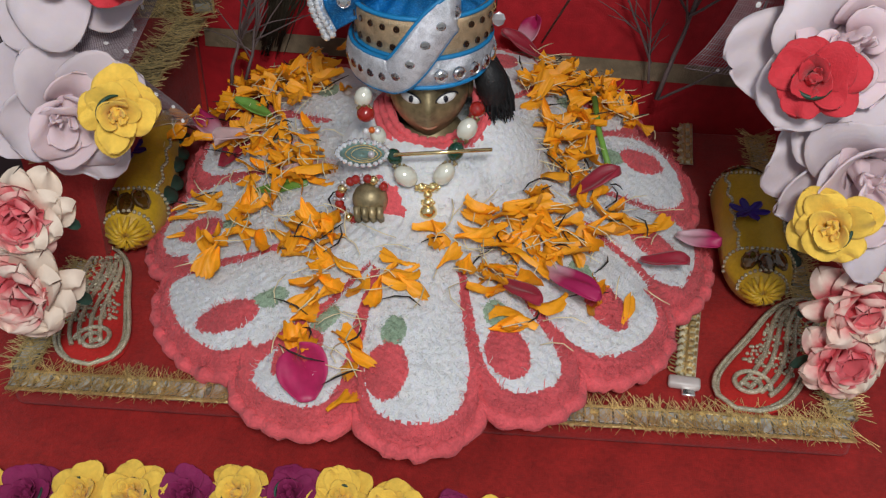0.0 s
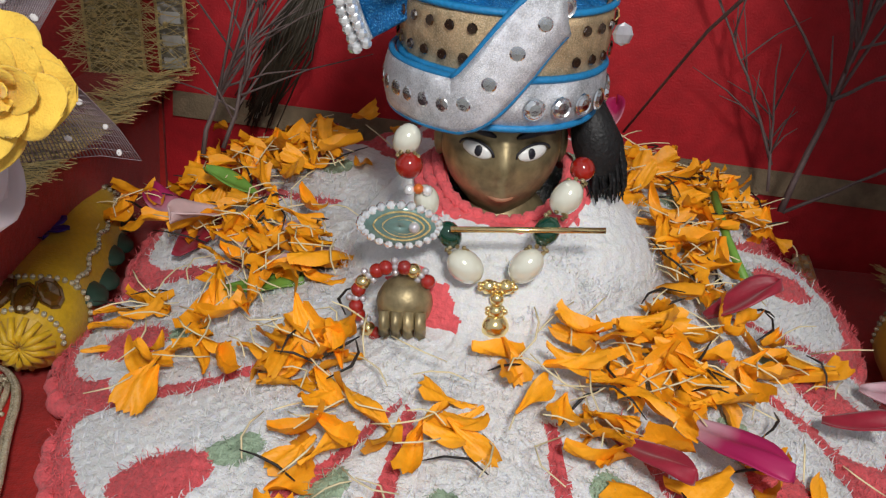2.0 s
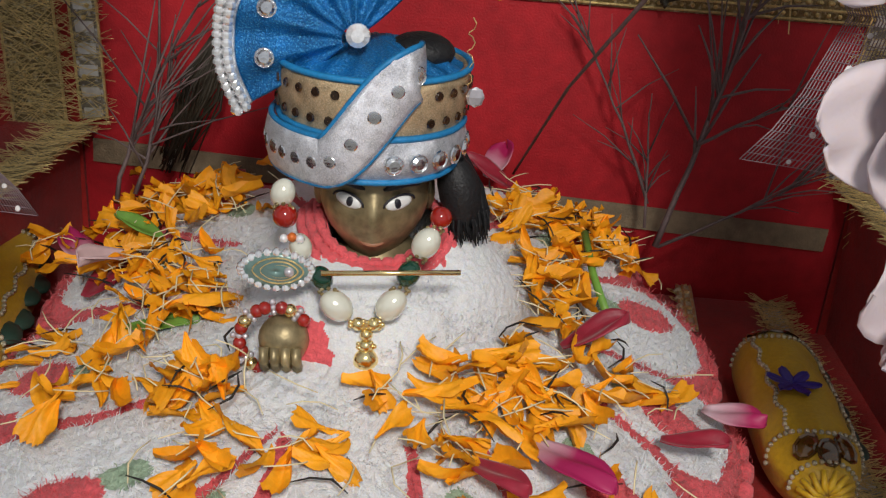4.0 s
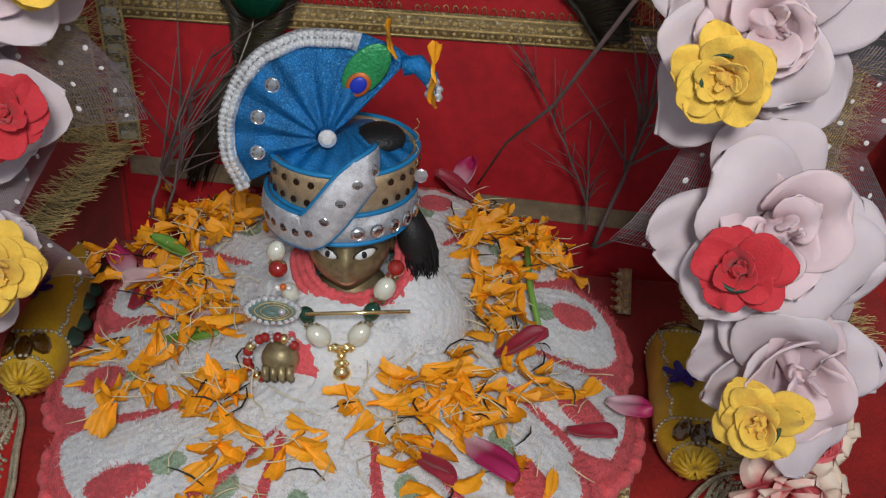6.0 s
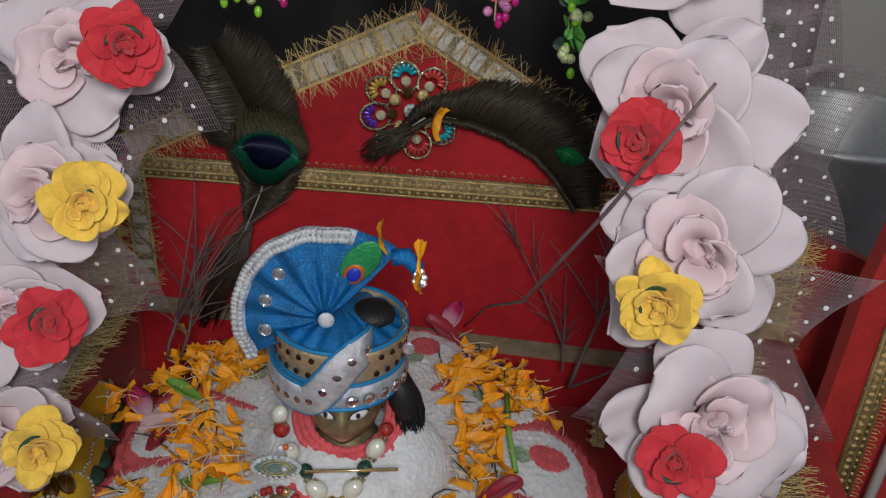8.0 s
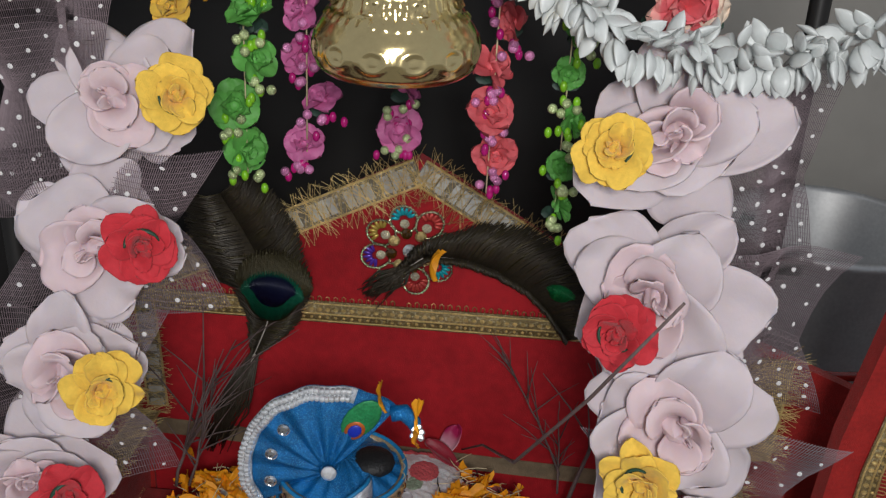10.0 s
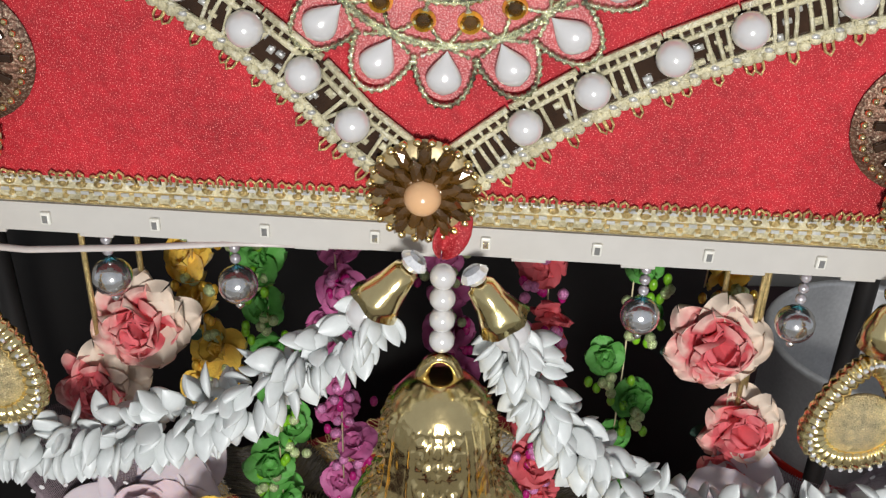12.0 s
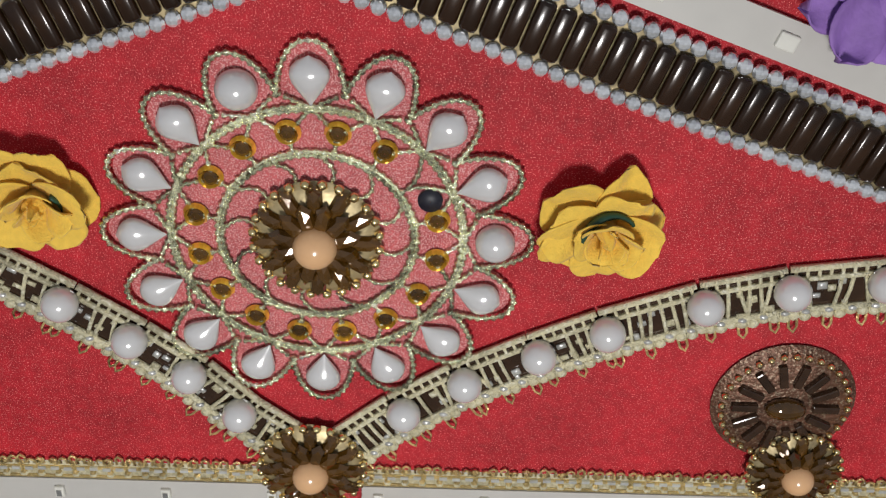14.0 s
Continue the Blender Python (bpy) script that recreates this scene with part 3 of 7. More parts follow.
def statue():
    bm = bmesh.new()
    lathe(bm, [(0.001, 0.0065), (0.030, 0.0065), (0.032, 0.03), (0.026, 0.055), (0.016, 0.074), (0.010, 0.082), (0.010, 0.09)], 24,
          Matrix.Translation((DRESS.x - 0.003, DRESS.y, 0)))
    # head with a plain brow, nose, mouth and chin
    def head(u, v):
        th, ph = u * math.tau, v * math.pi
        d = Vector((math.sin(ph) * math.sin(th), -math.sin(ph) * math.cos(th), math.cos(ph)))
        s = 1.0
        p = Vector((d.x * 0.0185, d.y * 0.0205, d.z * 0.0235))
        if d.z < 0:
            p.x *= 1 - 0.28 * d.z * d.z
        if d.y < 0:
            p.y -= 0.0036 * math.exp(-(d.x / 0.13) ** 2 - ((d.z + 0.10) / 0.28) ** 2)
            p.y -= 0.0014 * math.exp(-(d.x / 0.28) ** 2 - ((d.z + 0.52) / 0.10) ** 2)
            p.y -= 0.0016 * math.exp(-(d.x / 0.25) ** 2 - ((d.z + 0.86) / 0.14) ** 2)
            for e in (-1, 1):
                p.y += 0.0016 * math.exp(-((d.x - e * 0.42) / 0.22) ** 2 - ((d.z - 0.16) / 0.16) ** 2)
        return FACE + p * s
    sheet(bm, head, 56, 36, closed_u=True)
    for e in (-1, 1):
        ball(bm, FACE + Vector((e * 0.0185, 0.0, 0.0)), (0.0022, 0.003, 0.0065), seg=10, rings=6)
        c = FACE + Vector((e * 0.0080, -0.0175, 0.0022))
        m = Matrix.Rotation(radians(e * 26), 4, "Z") @ Matrix.Rotation(radians(e * -12), 4, "Y")
        ball(bm, c, (0.0049, 0.0014, 0.0024), m, 14, 8, 1)
        ball(bm, c + Vector((e * -0.0003, -0.0010, 0.0)), (0.0017, 0.0008, 0.0018), m, 10, 6, 2)
        brow = [FACE + Vector((e * (0.0030 + 0.0115 * i / 6), -0.0192 + 0.0048 * (i / 6) ** 2, 0.0068 + 0.0020 * math.sin(i / 6 * 2.6))) for i in range(7)]
        sweep(bm, brow, [0.0004, 0.0010, 0.0013, 0.0013, 0.0011, 0.0009, 0.0004], 6, mi=2)
        lid = [c + m @ Vector((0.0056 * math.cos(a), -0.0006, 0.0028 * math.sin(a))) for a in [k * math.pi / 8 for k in range(9)]]
        sweep(bm, lid, 0.0004, 5, mi=2)
    lip = [FACE + Vector((0.0048 * t, -0.0186 + 0.0022 * t * t, -0.0128 + 0.0010 * t * t)) for t in (-1, -0.6, -0.2, 0.2, 0.6, 1)]
    sweep(bm, lip, [0.0003, 0.0007, 0.0009, 0.0009, 0.0007, 0.0003], 6, mi=3)
    # right hand, closed, out of the sleeve
    ball(bm, (-0.0330, 0.3850, 0.0600), (0.0082, 0.0075, 0.0085), seg=16, rings=10)
    for k in range(4):
        x = -0.0384 + 0.0034 * k
        sweep(bm, [(x, 0.3785, 0.0605), (x, 0.3770, 0.0565), (x + 0.0002, 0.3795, 0.0528)], 0.0018, 6)
    sweep(bm, [(-0.033, 0.388, 0.059), (-0.022, 0.415, 0.058)], 0.006, 8)
    return bm


solo("figurine", statue(), [OLDBRASS, EYEWHITE, BLACKHOLE, material("faded_red_paint", (0.30, 0.13, 0.07), 0.5, vary=0.4)], "small aged brass figurine with painted eyes, seated in a white dress", "figurine")


def shawl():
    bm = bmesh.new()
    c = Vector((DRESS.x - 0.002, DRESS.y, 0))
    k = [(0.0185, 0.0900), (0.0245, 0.0860), (0.0315, 0.0800), (0.0385, 0.0725), (0.0440, 0.0640), (0.0475, 0.0545), (0.0480, 0.0480), (0.0430, 0.0440)]
    k = [(r * 1.07, z) for r, z in k]
    def at(u, v):
        a = u * math.tau
        i = min(int(v * 7), 6)
        f = v * 7 - i
        r = k[i][0] + (k[i + 1][0] - k[i][0]) * f
        z = k[i][1] + (k[i + 1][1] - k[i][1]) * f
        r *= 1 + 0.05 * math.sin(3 * a + 1)
        z -= 0.0125 * max(0.0, -math.sin(a)) * max(0.0, 1 - v * 1.5)
        x, y = r * math.cos(a), 0.86 * r * math.sin(a)
        n = 0.0013 * noise.noise((x * 75, y * 75, z * 75)) + 0.0004 * noise.noise((x * 420, y * 420, z * 420))
        return c + Vector((x * (1 + n * 20), y * (1 + n * 20), z + n))
    sheet(bm, at, 420, 150, closed_u=True)
    for f in bm.faces:
        q = f.calc_center_median()
        h = math.hypot(q.x - c.x, (q.y - c.y) / 0.86)
        if h < 0.0265 + 0.004 * noise.noise(q * 300):
            f.material_index = 1
        if (q.x + 0.0285) ** 2 + (q.z - 0.055) ** 2 < (0.0115 + 0.0025 * noise.noise(q * 300)) ** 2 and q.y < 0.41:
            f.material_index = 1
        if q.x > 0.012 and q.x < 0.036 and q.z < 0.0495 and q.y < 0.41:
            f.material_index = 1
    return bm


shawl_ob = thing("doll_shawl", "fluffy white wool shawl with a coral red collar", "shawl")
part("wool_body", shawl(), [WOOL, REDWOOL], shawl_ob, "fluffy white wool")
bm = bmesh.new()
for row in range(3):
    r = 0.0205 + 0.0028 * row
    sweep(bm, [(DRESS.x - 0.003 + r * math.cos(a), DRESS.y + 0.86 * r * math.sin(a), 0.0905 - 0.0022 * row - 0.0130 * max(0.0, -math.sin(a)) + 0.0007 * math.sin(a * 31 + row)) for a in [k * math.tau / 90 for k in range(90)]], 0.0019, 6, closed=True)
part("collar", bm, REDWOOL, shawl_ob, "coral red crochet collar")

# ---- turban ----
TURB = Vector((-0.0085, 0.424, 0.1072))
turban = thing("turban", "blue, silver and bronze brocade turban with a pleated fan", "turban", TURB)


def band(bm, r0, z0, r1, z1, mi=0, bulge=0.0015, arc=(0, math.tau), n=64, thick=0.002):
    full = arc[1] - arc[0] > 6.28
    def at(u, v):
        a = arc[0] + (arc[1] - arc[0]) * u
        r = r0 + (r1 - r0) * v + bulge * math.sin(v * math.pi)
        return Vector((r * math.cos(a), r * math.sin(a), z0 + (z1 - z0) * v))
    return sheet(bm, at, n, 6, thick, mi, closed_u=full)


bm = bmesh.new()
band(bm, 0.0290, 0.0145, 0.0310, 0.036, bulge=0.0010)
part("crown_band", bm, TURBGOLD, turban, "bronze brocade band")
bm = bmesh.new()
lathe(bm, [(0.0275, 0.003), (0.030, 0.006), (0.0315, 0.010), (0.031, 0.0165), (0.0285, 0.0180)], 64)
part("lower_band", bm, TURBSILVER, turban, "silver brocade band")
bm = bmesh.new()
def gathers(u, v):
    a = u * math.tau
    r = 0.0300 * (1 - v)
    return Vector((r * math.cos(a), r * math.sin(a), 0.034 + 0.009 * math.sin(v * math.pi / 2) + 0.0010 * math.sin(a * 17) * (1 - v)))
sheet(bm, gathers, 96, 10, closed_u=True)
part("crown_top", bm, BLUE, turban, "gathered blue cloth top")
for z, r in ((0.0180, 0.0304), (0.0360, 0.0312), (0.0035, 0.0285)):
    bm = bmesh.new()
    sweep(bm, [(r * math.cos(a), r * math.sin(a), z) for a in [k * math.tau / 60 for k in range(60)]], 0.0011, 6, closed=True)
    part("piping", bm, BLUECORD, turban, "bright blue cord")


def around(a, z, r):
    return Vector((r * math.sin(radians(a)), -r * math.cos(radians(a)), z))


# the band that wraps round the side and rises across the brow
def wrap_mid(u):
    a = -112 + 146 * u
    q = min(1.0, max(0.0, (a + 26) / 50))
    return a, 0.0098 + 0.0285 * q * q * (3 - 2 * q)


def crossing(u, v):
    (a0, z0), (a1, z1) = wrap_mid(u - 0.01), wrap_mid(u + 0.01)
    a, z = wrap_mid(u)
    da, dz = radians(a1 - a0) * 0.032, z1 - z0
    n = math.hypot(da, dz)
    wide = (0.5 - v) * 0.0150
    return around(a - math.degrees(wide * dz / n / 0.032), z + wide * da / n, 0.0324 + 0.0014 * math.sin(v * math.pi) + 0.0010 * min(1.0, max(0.0, (a + 30) / 30)) - 0.008 * max(0.0, (a - 19) / 15))


bm = bmesh.new()
sheet(bm, crossing, 72, 8, 0.0012)
part("cross_band", bm, TURBSILVER, turban, "silver brocade band crossing the brow")
for v in (0, 1):
    bm = bmesh.new()
    sweep(bm, [crossing(i / 40, v) * 1.012 for i in range(41)], 0.0010, 6)
    part("piping", bm, BLUECORD, turban, "bright blue cord")
gem = bmesh.new()
lathe(gem, [(0.0001, 0.0011), (0.0017, 0.0010), (0.0025, 0.0004), (0.0026, 0.0), (0.0031, 0.0005), (0.0033, 0.0)], 12)
gem_ob = part("mirror_disc", gem, MIRROR, turban, "round mirror piece", smooth=False)
gem_ob.matrix_basis = aim(around(-60, 0.0098, 0.0342), around(-60, 0, 1))
for a in (14, 29, 44, 59, 74, 89, 104):
    shared("mirror_disc", gem_ob.data, turban, aim(around(a, 0.0102, 0.0318), around(a, 0, 1)))
for k in range(13):
    p = crossing(0.05 + 0.073 * k, 0.5)
    shared("mirror_disc", gem_ob.data, turban, aim(p + Vector((p.x, p.y, 0)).normalized() * 0.0004, (p.x, p.y, 0)))
hole = bmesh.new()
lathe(hole, [(0.0001, 0.0006), (0.0013, 0.0006), (0.0016, 0.0)], 8)
hole_ob = part("bronze_sequin", hole, DARKBEAD, turban, "dark bronze sequin", smooth=False)
hole_ob.matrix_basis = aim(around(-75, 0.023, 0.0308), around(-75, 0, 1))
for k in range(17):
    a = -96 + 12 * k
    for z, r in ((0.0225, 0.0312), (0.031, 0.0318)):
        if not -22 < a < 30:
            shared("bronze_sequin", hole_ob.data, turban, aim(around(a + (4 if z > 0.03 else 0), z, r), around(a, 0, 1)))

# a small silver charm on a curled wire
bm = bmesh.new()
sweep(bm, [(0.030 + 0.0012 * math.sin(k * 1.3), -0.010, 0.052 - 0.0012 * k + 0.0006 * math.cos(k * 1.3)) for k in range(20)], 0.00022, 4)
part("charm_wire", bm, GOLD, turban, "curled copper wire")
bm = bmesh.new()
ball(bm, (0.0325, -0.012, 0.028), (0.0030, 0.0008, 0.0034), seg=8, rings=4)
part("charm", bm, SILVERBEAD, turban, "small silver charm", smooth=False)

# pleated fan
HUB = Vector((-0.006, -0.018, 0.045))
def fan(u, v):
    a = radians(216 - 172 * u)
    r = 0.004 + v * (0.0385 + 0.004 * max(0, 0.3 - u) / 0.3 + 0.003 * max(0, u - 0.8) / 0.2)
    fold = 0.0016 * math.sin(u * math.pi * 13) * (1 - 0.4 * v) * min(1, v * 4)
    return HUB + Vector((r * math.cos(a), 0.002 + fold + 0.010 * v * v, r * math.sin(a)))
bm = bmesh.new()
sheet(bm, fan, 104, 14, 0.0012)
part("fan", bm, BLUE, turban, "pleated bright blue brocade fan")
bm = bmesh.new()
sheet(bm, lambda u, v: fan(u * 0.84, 0.84 + 0.17 * v) + Vector((0, -0.0013, 0)), 72, 3, 0.0008)
part("fan_border", bm, TURBSILVER, turban, "silver border of the fan")
pearl_bm = bmesh.new()
ball(pearl_bm, (0, 0, 0), 0.0018, seg=7, rings=5)
first = part("fan_bead", pearl_bm, GLASSBEAD, turban, "clear rhinestone", smooth=False)
first.matrix_basis = Matrix.Translation(fan(0, 1))
for k in range(40):
    for v in (0.97, 0.89):
        shared("fan_bead", first.data, turban, Matrix.Translation(fan(k / 48, v) + Vector((0, -0.0026, 0))))
for u, v, s in ((0.12, 0.6, 1.9), (0.30, 0.62, 1.9), (0.47, 0.66, 1.9)):
    shared("fan_gem", gem_ob.data, turban, aim(fan(u, v) + Vector((0, -0.0012, 0)), (0, -1, 0.1)))
bm = bmesh.new()
lathe(bm, [(0.0001, 0.0022), (0.0020, 0.0020), (0.0036, 0.0008), (0.0038, 0.0)], 14, aim(HUB + Vector((0.001, -0.002, 0.002)), (0, -1, 0.1)))
part("fan_brooch", bm, DIAMOND, turban, "round rhinestone brooch", smooth=False)
for name, mat, s, d in (("eye_patch", EMERALD, 1.0, 0), ("eye_ring", ORANGE, 0.62, 0.0007), ("eye_disc", ROYAL, 0.42, 0.0014)):
    bm = bmesh.new()
    c = fan(0.90, 0.72) + Vector((0, -0.0016 - d, 0)) + (Vector((-0.003, 0, -0.006)) if s < 1 else Vector((0, 0, 0)))
    m = Matrix.Rotation(radians(38), 4, "Y")
    ball(bm, c, (0.0075 * s, 0.0009, 0.0125 * (s if s == 1 else s * 0.72)), m, 16, 8)
    part(name, bm, mat, turban)
bm = bmesh.new()
end = fan(1.0, 0.9)
sweep(bm, [end, end + Vector((0.006, 0, 0.001)), end + Vector((0.011, -0.001, -0.004)), end + Vector((0.013, -0.002, -0.010))], [0.004, 0.0042, 0.0036, 0.0022], 10)
part("fan_curl", bm, BLUE, turban, "curled blue tip")
for k in range(9):
    shared("fan_bead", first.data, turban, Matrix.Translation(end + Vector((0.0125 + 0.002 * math.cos(k * 2.2), -0.003, -0.008 + 0.0035 * math.sin(k * 1.7)))))
bm = bmesh.new()
ball(bm, (0.015, 0.000, 0.039), (0.011, 0.011, 0.006), seg=16, rings=10)
part("topknot", bm, BLACKHAIR, turban, "black fabric topknot")
bm = bmesh.new()
ball(bm, (0.031, -0.002, -0.008), (0.0075, 0.008, 0.014), Matrix.Rotation(radians(-18), 4, "Y"), seg=14, rings=10)
hair = random.Random(8)
for k in range(150):
    a, q = hair.random() * math.tau, hair.random() ** 0.5
    top = Vector((0.028 + 0.003 * q * math.cos(a), 0.003 + 0.003 * q * math.sin(a), 0.006))
    mid = Vector((0.033 + 0.006 * q * math.cos(a), 0.006 * q * math.sin(a), -0.007))
    low = Vector((0.035 + 0.0075 * q * math.cos(a), -0.003 + 0.006 * q * math.sin(a), -0.018 - 0.008 * hair.random()))
    sweep(bm, [top, mid, low + (mid - low) * 0.3 + Vector((hair.gauss(0, 0.001), hair.gauss(0, 0.001), 0)), low], [0.0006, 0.0008, 0.0006, 0.0002], 3)
part("hair_tuft", bm, BLACKHAIR, turban, "black hair tuft")


# ---- foam roses ----
def rose(name, label, layers, mat, size, green=False, seed=1, jitter=1.0, inner=None):
    """A foam rose facing +z; layers: count, foot radius, length, width, rise at the foot and at the rim in degrees, roll of the rim, lift."""
    ob = thing(name, label, "rose")
    rng = random.Random(seed)
    turn = rng.random() * 6
    for row, (n, foot, length, width, rise, rim, roll, lift) in enumerate(layers):
        for k in range(n):
            turn += math.tau / n + rng.gauss(0, 0.20 * jitter)
            ln, wd = length * size * rng.uniform(1 - 0.18 * jitter, 1.12), width * size * rng.uniform(0.82, 1.18)
            f0, f1 = radians(rise + rng.gauss(0, 5 * jitter)), radians(rim + rng.gauss(0, 9 * jitter))
            bend, wave, ph, skew = radians(roll) * rng.uniform(0.4, 1.4), 0.075 * size * jitter * rng.uniform(0.4, 1.6), rng.random() * 6, rng.gauss(0, 0.12 * jitter)
            track = []
            d, h = foot * size, 0.0
            for i in range(13):
                track.append((d, h))
                f = f0 + (f1 - f0) * i / 12 - bend * max(0.0, i / 12 - 0.62) ** 1.4 * 4
                d, h = d + math.cos(f) * ln / 12, h + math.sin(f) * ln / 12
            def at(u, v):
                t = 2 * u - 1
                v = 1 - (1 - v) ** 1.6
                i = min(int(v * 12), 11)
                q = v * 12 - i
                dd = track[i][0] + (track[i + 1][0] - track[i][0]) * q
                hh = track[i][1] + (track[i + 1][1] - track[i][1]) * q
                w = 0.42 + 0.58 * math.sin(min(1.0, v / 0.62) * math.pi / 2) if v < 0.62 else max(0.0, 1 - ((v - 0.62) / 0.38) ** 3.4) ** 0.5
                az = t * max(w, 0.05) * wd * 0.5 / max(dd, 0.30 * size) + skew * v
                across = t * w
                hh += wave * math.sin(3.3 * across + ph + 2 * v) * v * v + 0.30 * wave * math.sin(8 * across + 2 * ph) * v * v - abs(across) ** 3 * bend * 0.03 * ln * v
                dd *= 1 + 0.07 * jitter * math.sin(2.6 * across + 3 * ph) * v
                return Vector((dd * math.sin(az), dd * math.cos(az), hh))
            o = part("petal", sheet(bmesh.new(), at, 12, 12, 0.022 * size), inner if inner and row > 1 else mat, ob)
            o.matrix_basis = Matrix.Rotation(turn, 4, "Z") @ Matrix.Translation((0, 0, lift * size)) @ Matrix.Rotation(radians(rng.gauss(0, 6 * jitter)), 4, "X") @ Matrix.Rotation(radians(rng.gauss(0, 5 * jitter)), 4, "Y")
        turn += 0.7
    def bud(u, v):
        a = u * math.tau
        r = size * 0.17 * (1 - v ** 3) * (1 + 0.16 * math.sin(2 * a + 5 * v) + 0.10 * math.sin(5 * a - 7 * v))
        return Vector((r * math.cos(a), 0.8 * r * math.sin(a), size * (0.05 + 0.50 * v)))
    part("heart", sheet(bmesh.new(), bud, 28, 10, closed_u=True), inner or mat, ob)
    if green:
        bm = bmesh.new()
        r, a0 = 0.40 * size, rng.random() * 6
        arc = [(r * math.cos(a), r * math.sin(a), 0.30 * size + 0.06 * size * math.sin(2 * a)) for a in [a0 + k * 2.7 / 20 for k in range(21)]]
        sweep(bm, arc, [0.030 * size * math.sin(math.pi * (k + 1) / 22) + 0.022 * size for k in range(21)], 6, flat=1.8)
        part("ribbon", bm, GREENRIB, ob, "dark green ribbon")
    return ob


BIG = [(5, 0.10, 1.04, 0.98, 20, 4, 14, -0.14), (4, 0.12, 0.98, 1.10, 60, 16, 60, -0.06), (3, 0.12, 0.84, 1.10, 78, 46, 80, 0.0), (3, 0.08, 0.76, 0.90, 84, 70, 75, 0.03), (3, 0.03, 0.70, 0.62, 88, 84, 40, 0.05)]
SMALL = [(5, 0.10, 0.88, 1.02, 14, -4, 8, -0.04), (5, 0.12, 0.78, 0.96, 30, 8, 12, 0.03), (4, 0.14, 0.58, 0.72, 72, 40, 25, 0.06), (3, 0.05, 0.52, 0.50, 84, 62, 20, 0.08)]
pinks = [rose("pink_rose", "pale pink foam rose with wide curled petals", BIG, PINKFOAM, 0.0385, seed=k, inner=PINKHEART, jitter=1.35) for k in (1, 2, 3, 14, 15)]
yellows = [rose("yellow_rose", "small yellow felt rose with a dark green ribbon", SMALL, YELFOAM, 0.0165, True, seed=k) for k in (4, 5, 16)]
reds = [rose("red_rose", "small red felt rose with a dark green ribbon", SMALL, REDFOAM, 0.0165, True, seed=k) for k in (6, 7)]
yellow, red = yellows[0], reds[0]
used = set()


def put(ob, m, group):
    if ob.name in used:
        ob = copy_thing(ob, m)
    else:
        used.add(ob.name)
        ob.matrix_basis = m
    ob["group"] = group
    return ob


def face_to(p, n, spin):
    return aim(p, n, radians(spin))


# hanging side garlands: small roses with a pink rose behind and outside each
RIGHT = [((0.096, 0.362, 0.336), yellow, (0.027, 0.018, -0.002)), ((0.102, 0.345, 0.270), red, (0.020, 0.020, 0.001)), ((0.114, 0.325, 0.216), yellow, (0.018, 0.020, 0.008)),
         ((0.124, 0.307, 0.159), red, (0.018, 0.018, 0.000)), ((0.140, 0.298, 0.105), yellow, (0.016, 0.018, 0.008))]
LEFT = [((-0.068, 0.383, 0.343), yellow, (-0.026, 0.017, -0.010)), ((-0.081, 0.366, 0.289), red, (-0.022, 0.019, -0.013)), ((-0.096, 0.348, 0.235), yellow, (-0.018, 0.018, -0.008)),
        ((-0.112, 0.340, 0.188), red, (-0.022, 0.017, -0.012)), ((-0.122, 0.336, 0.131), yellow, (-0.025, 0.016, -0.011))]
for sx, rows in ((1, RIGHT), (-1, LEFT)):
    for k, (p, kind, back) in enumerate(rows):
        p = Vector(p)
        put(yellows[k // 2 % 3] if kind is yellow else reds[k // 2 % 2], face_to(p + Vector((0, 0.001, 0)), (-0.40 * sx + 0.2 * math.sin(3 * k), -1, 0.30 + 0.2 * math.cos(2 * k)), 40 * k + 20 + 70 * sx), "rose garland")
        put(pinks[(2 * k + (sx > 0)) % 5], face_to(p + Vector(back) + Vector((0.004 * min(0, sx), 0.010, 0)), (-0.20 * sx + 0.15 * math.sin(5 * k), -1, 0.25 + 0.15 * math.cos(4 * k)), 67 * k + 30 * sx) @ Matrix.Scale(1.0 if sx > 0 else 0.88, 4) @ Matrix.Diagonal((1.0, 0.94 + 0.06 * math.sin(7 * k), 0.85, 1)), "rose garland")

# ---- canopy ----
CAN = pose(0.014, 0.3795, 0.571, 0, 1.2, -2.0)
canopy = thing("canopy_panel", "red velvet canopy front with pearls, lace and brooches", "canopy", m=CAN)
bm = bmesh.new()
prism(bm, [(-0.26, -0.081), (0.26, -0.081), (0.26, 0.045), (0.0, 0.140), (-0.26, 0.045)], "y", 0.0, 0.014)
part("velvet_board", bm, VELVET, canopy, "bright red velvet", smooth=False)
bm = bmesh.new()
prism(bm, [(-0.26, -0.1040), (0.26, -0.1040), (0.26, -0.0790), (-0.26, -0.0790)], "y", 0.0065, 0.0205)
part("lower_ledge", bm, VELVET, canopy, "red velvet ledge set back under the front", smooth=False)
lace("trim", line((-0.258, 0.0055, -0.0868), (0.258, 0.0055, -0.0868), 12), 0.0115, (0, -1, 0), canopy, "cream and gold woven trim", CREAM, side=-1)
bm = bmesh.new()
loop_rng = random.Random(5)
for k in range(176):
    u = -0.256 + 0.0029 * k + loop_rng.gauss(0, 0.0004)
    h = 0.0020 + 0.0020 * loop_rng.random()
    sweep(bm, [(u - 0.0009, -0.0006, -0.0815), (u - 0.0010, -0.0012, -0.0815 + h * 0.7), (u, -0.0016, -0.0815 + h), (u + 0.0010, -0.0012, -0.0815 + h * 0.7), (u + 0.0009, -0.0006, -0.0815)], 0.00045, 4)
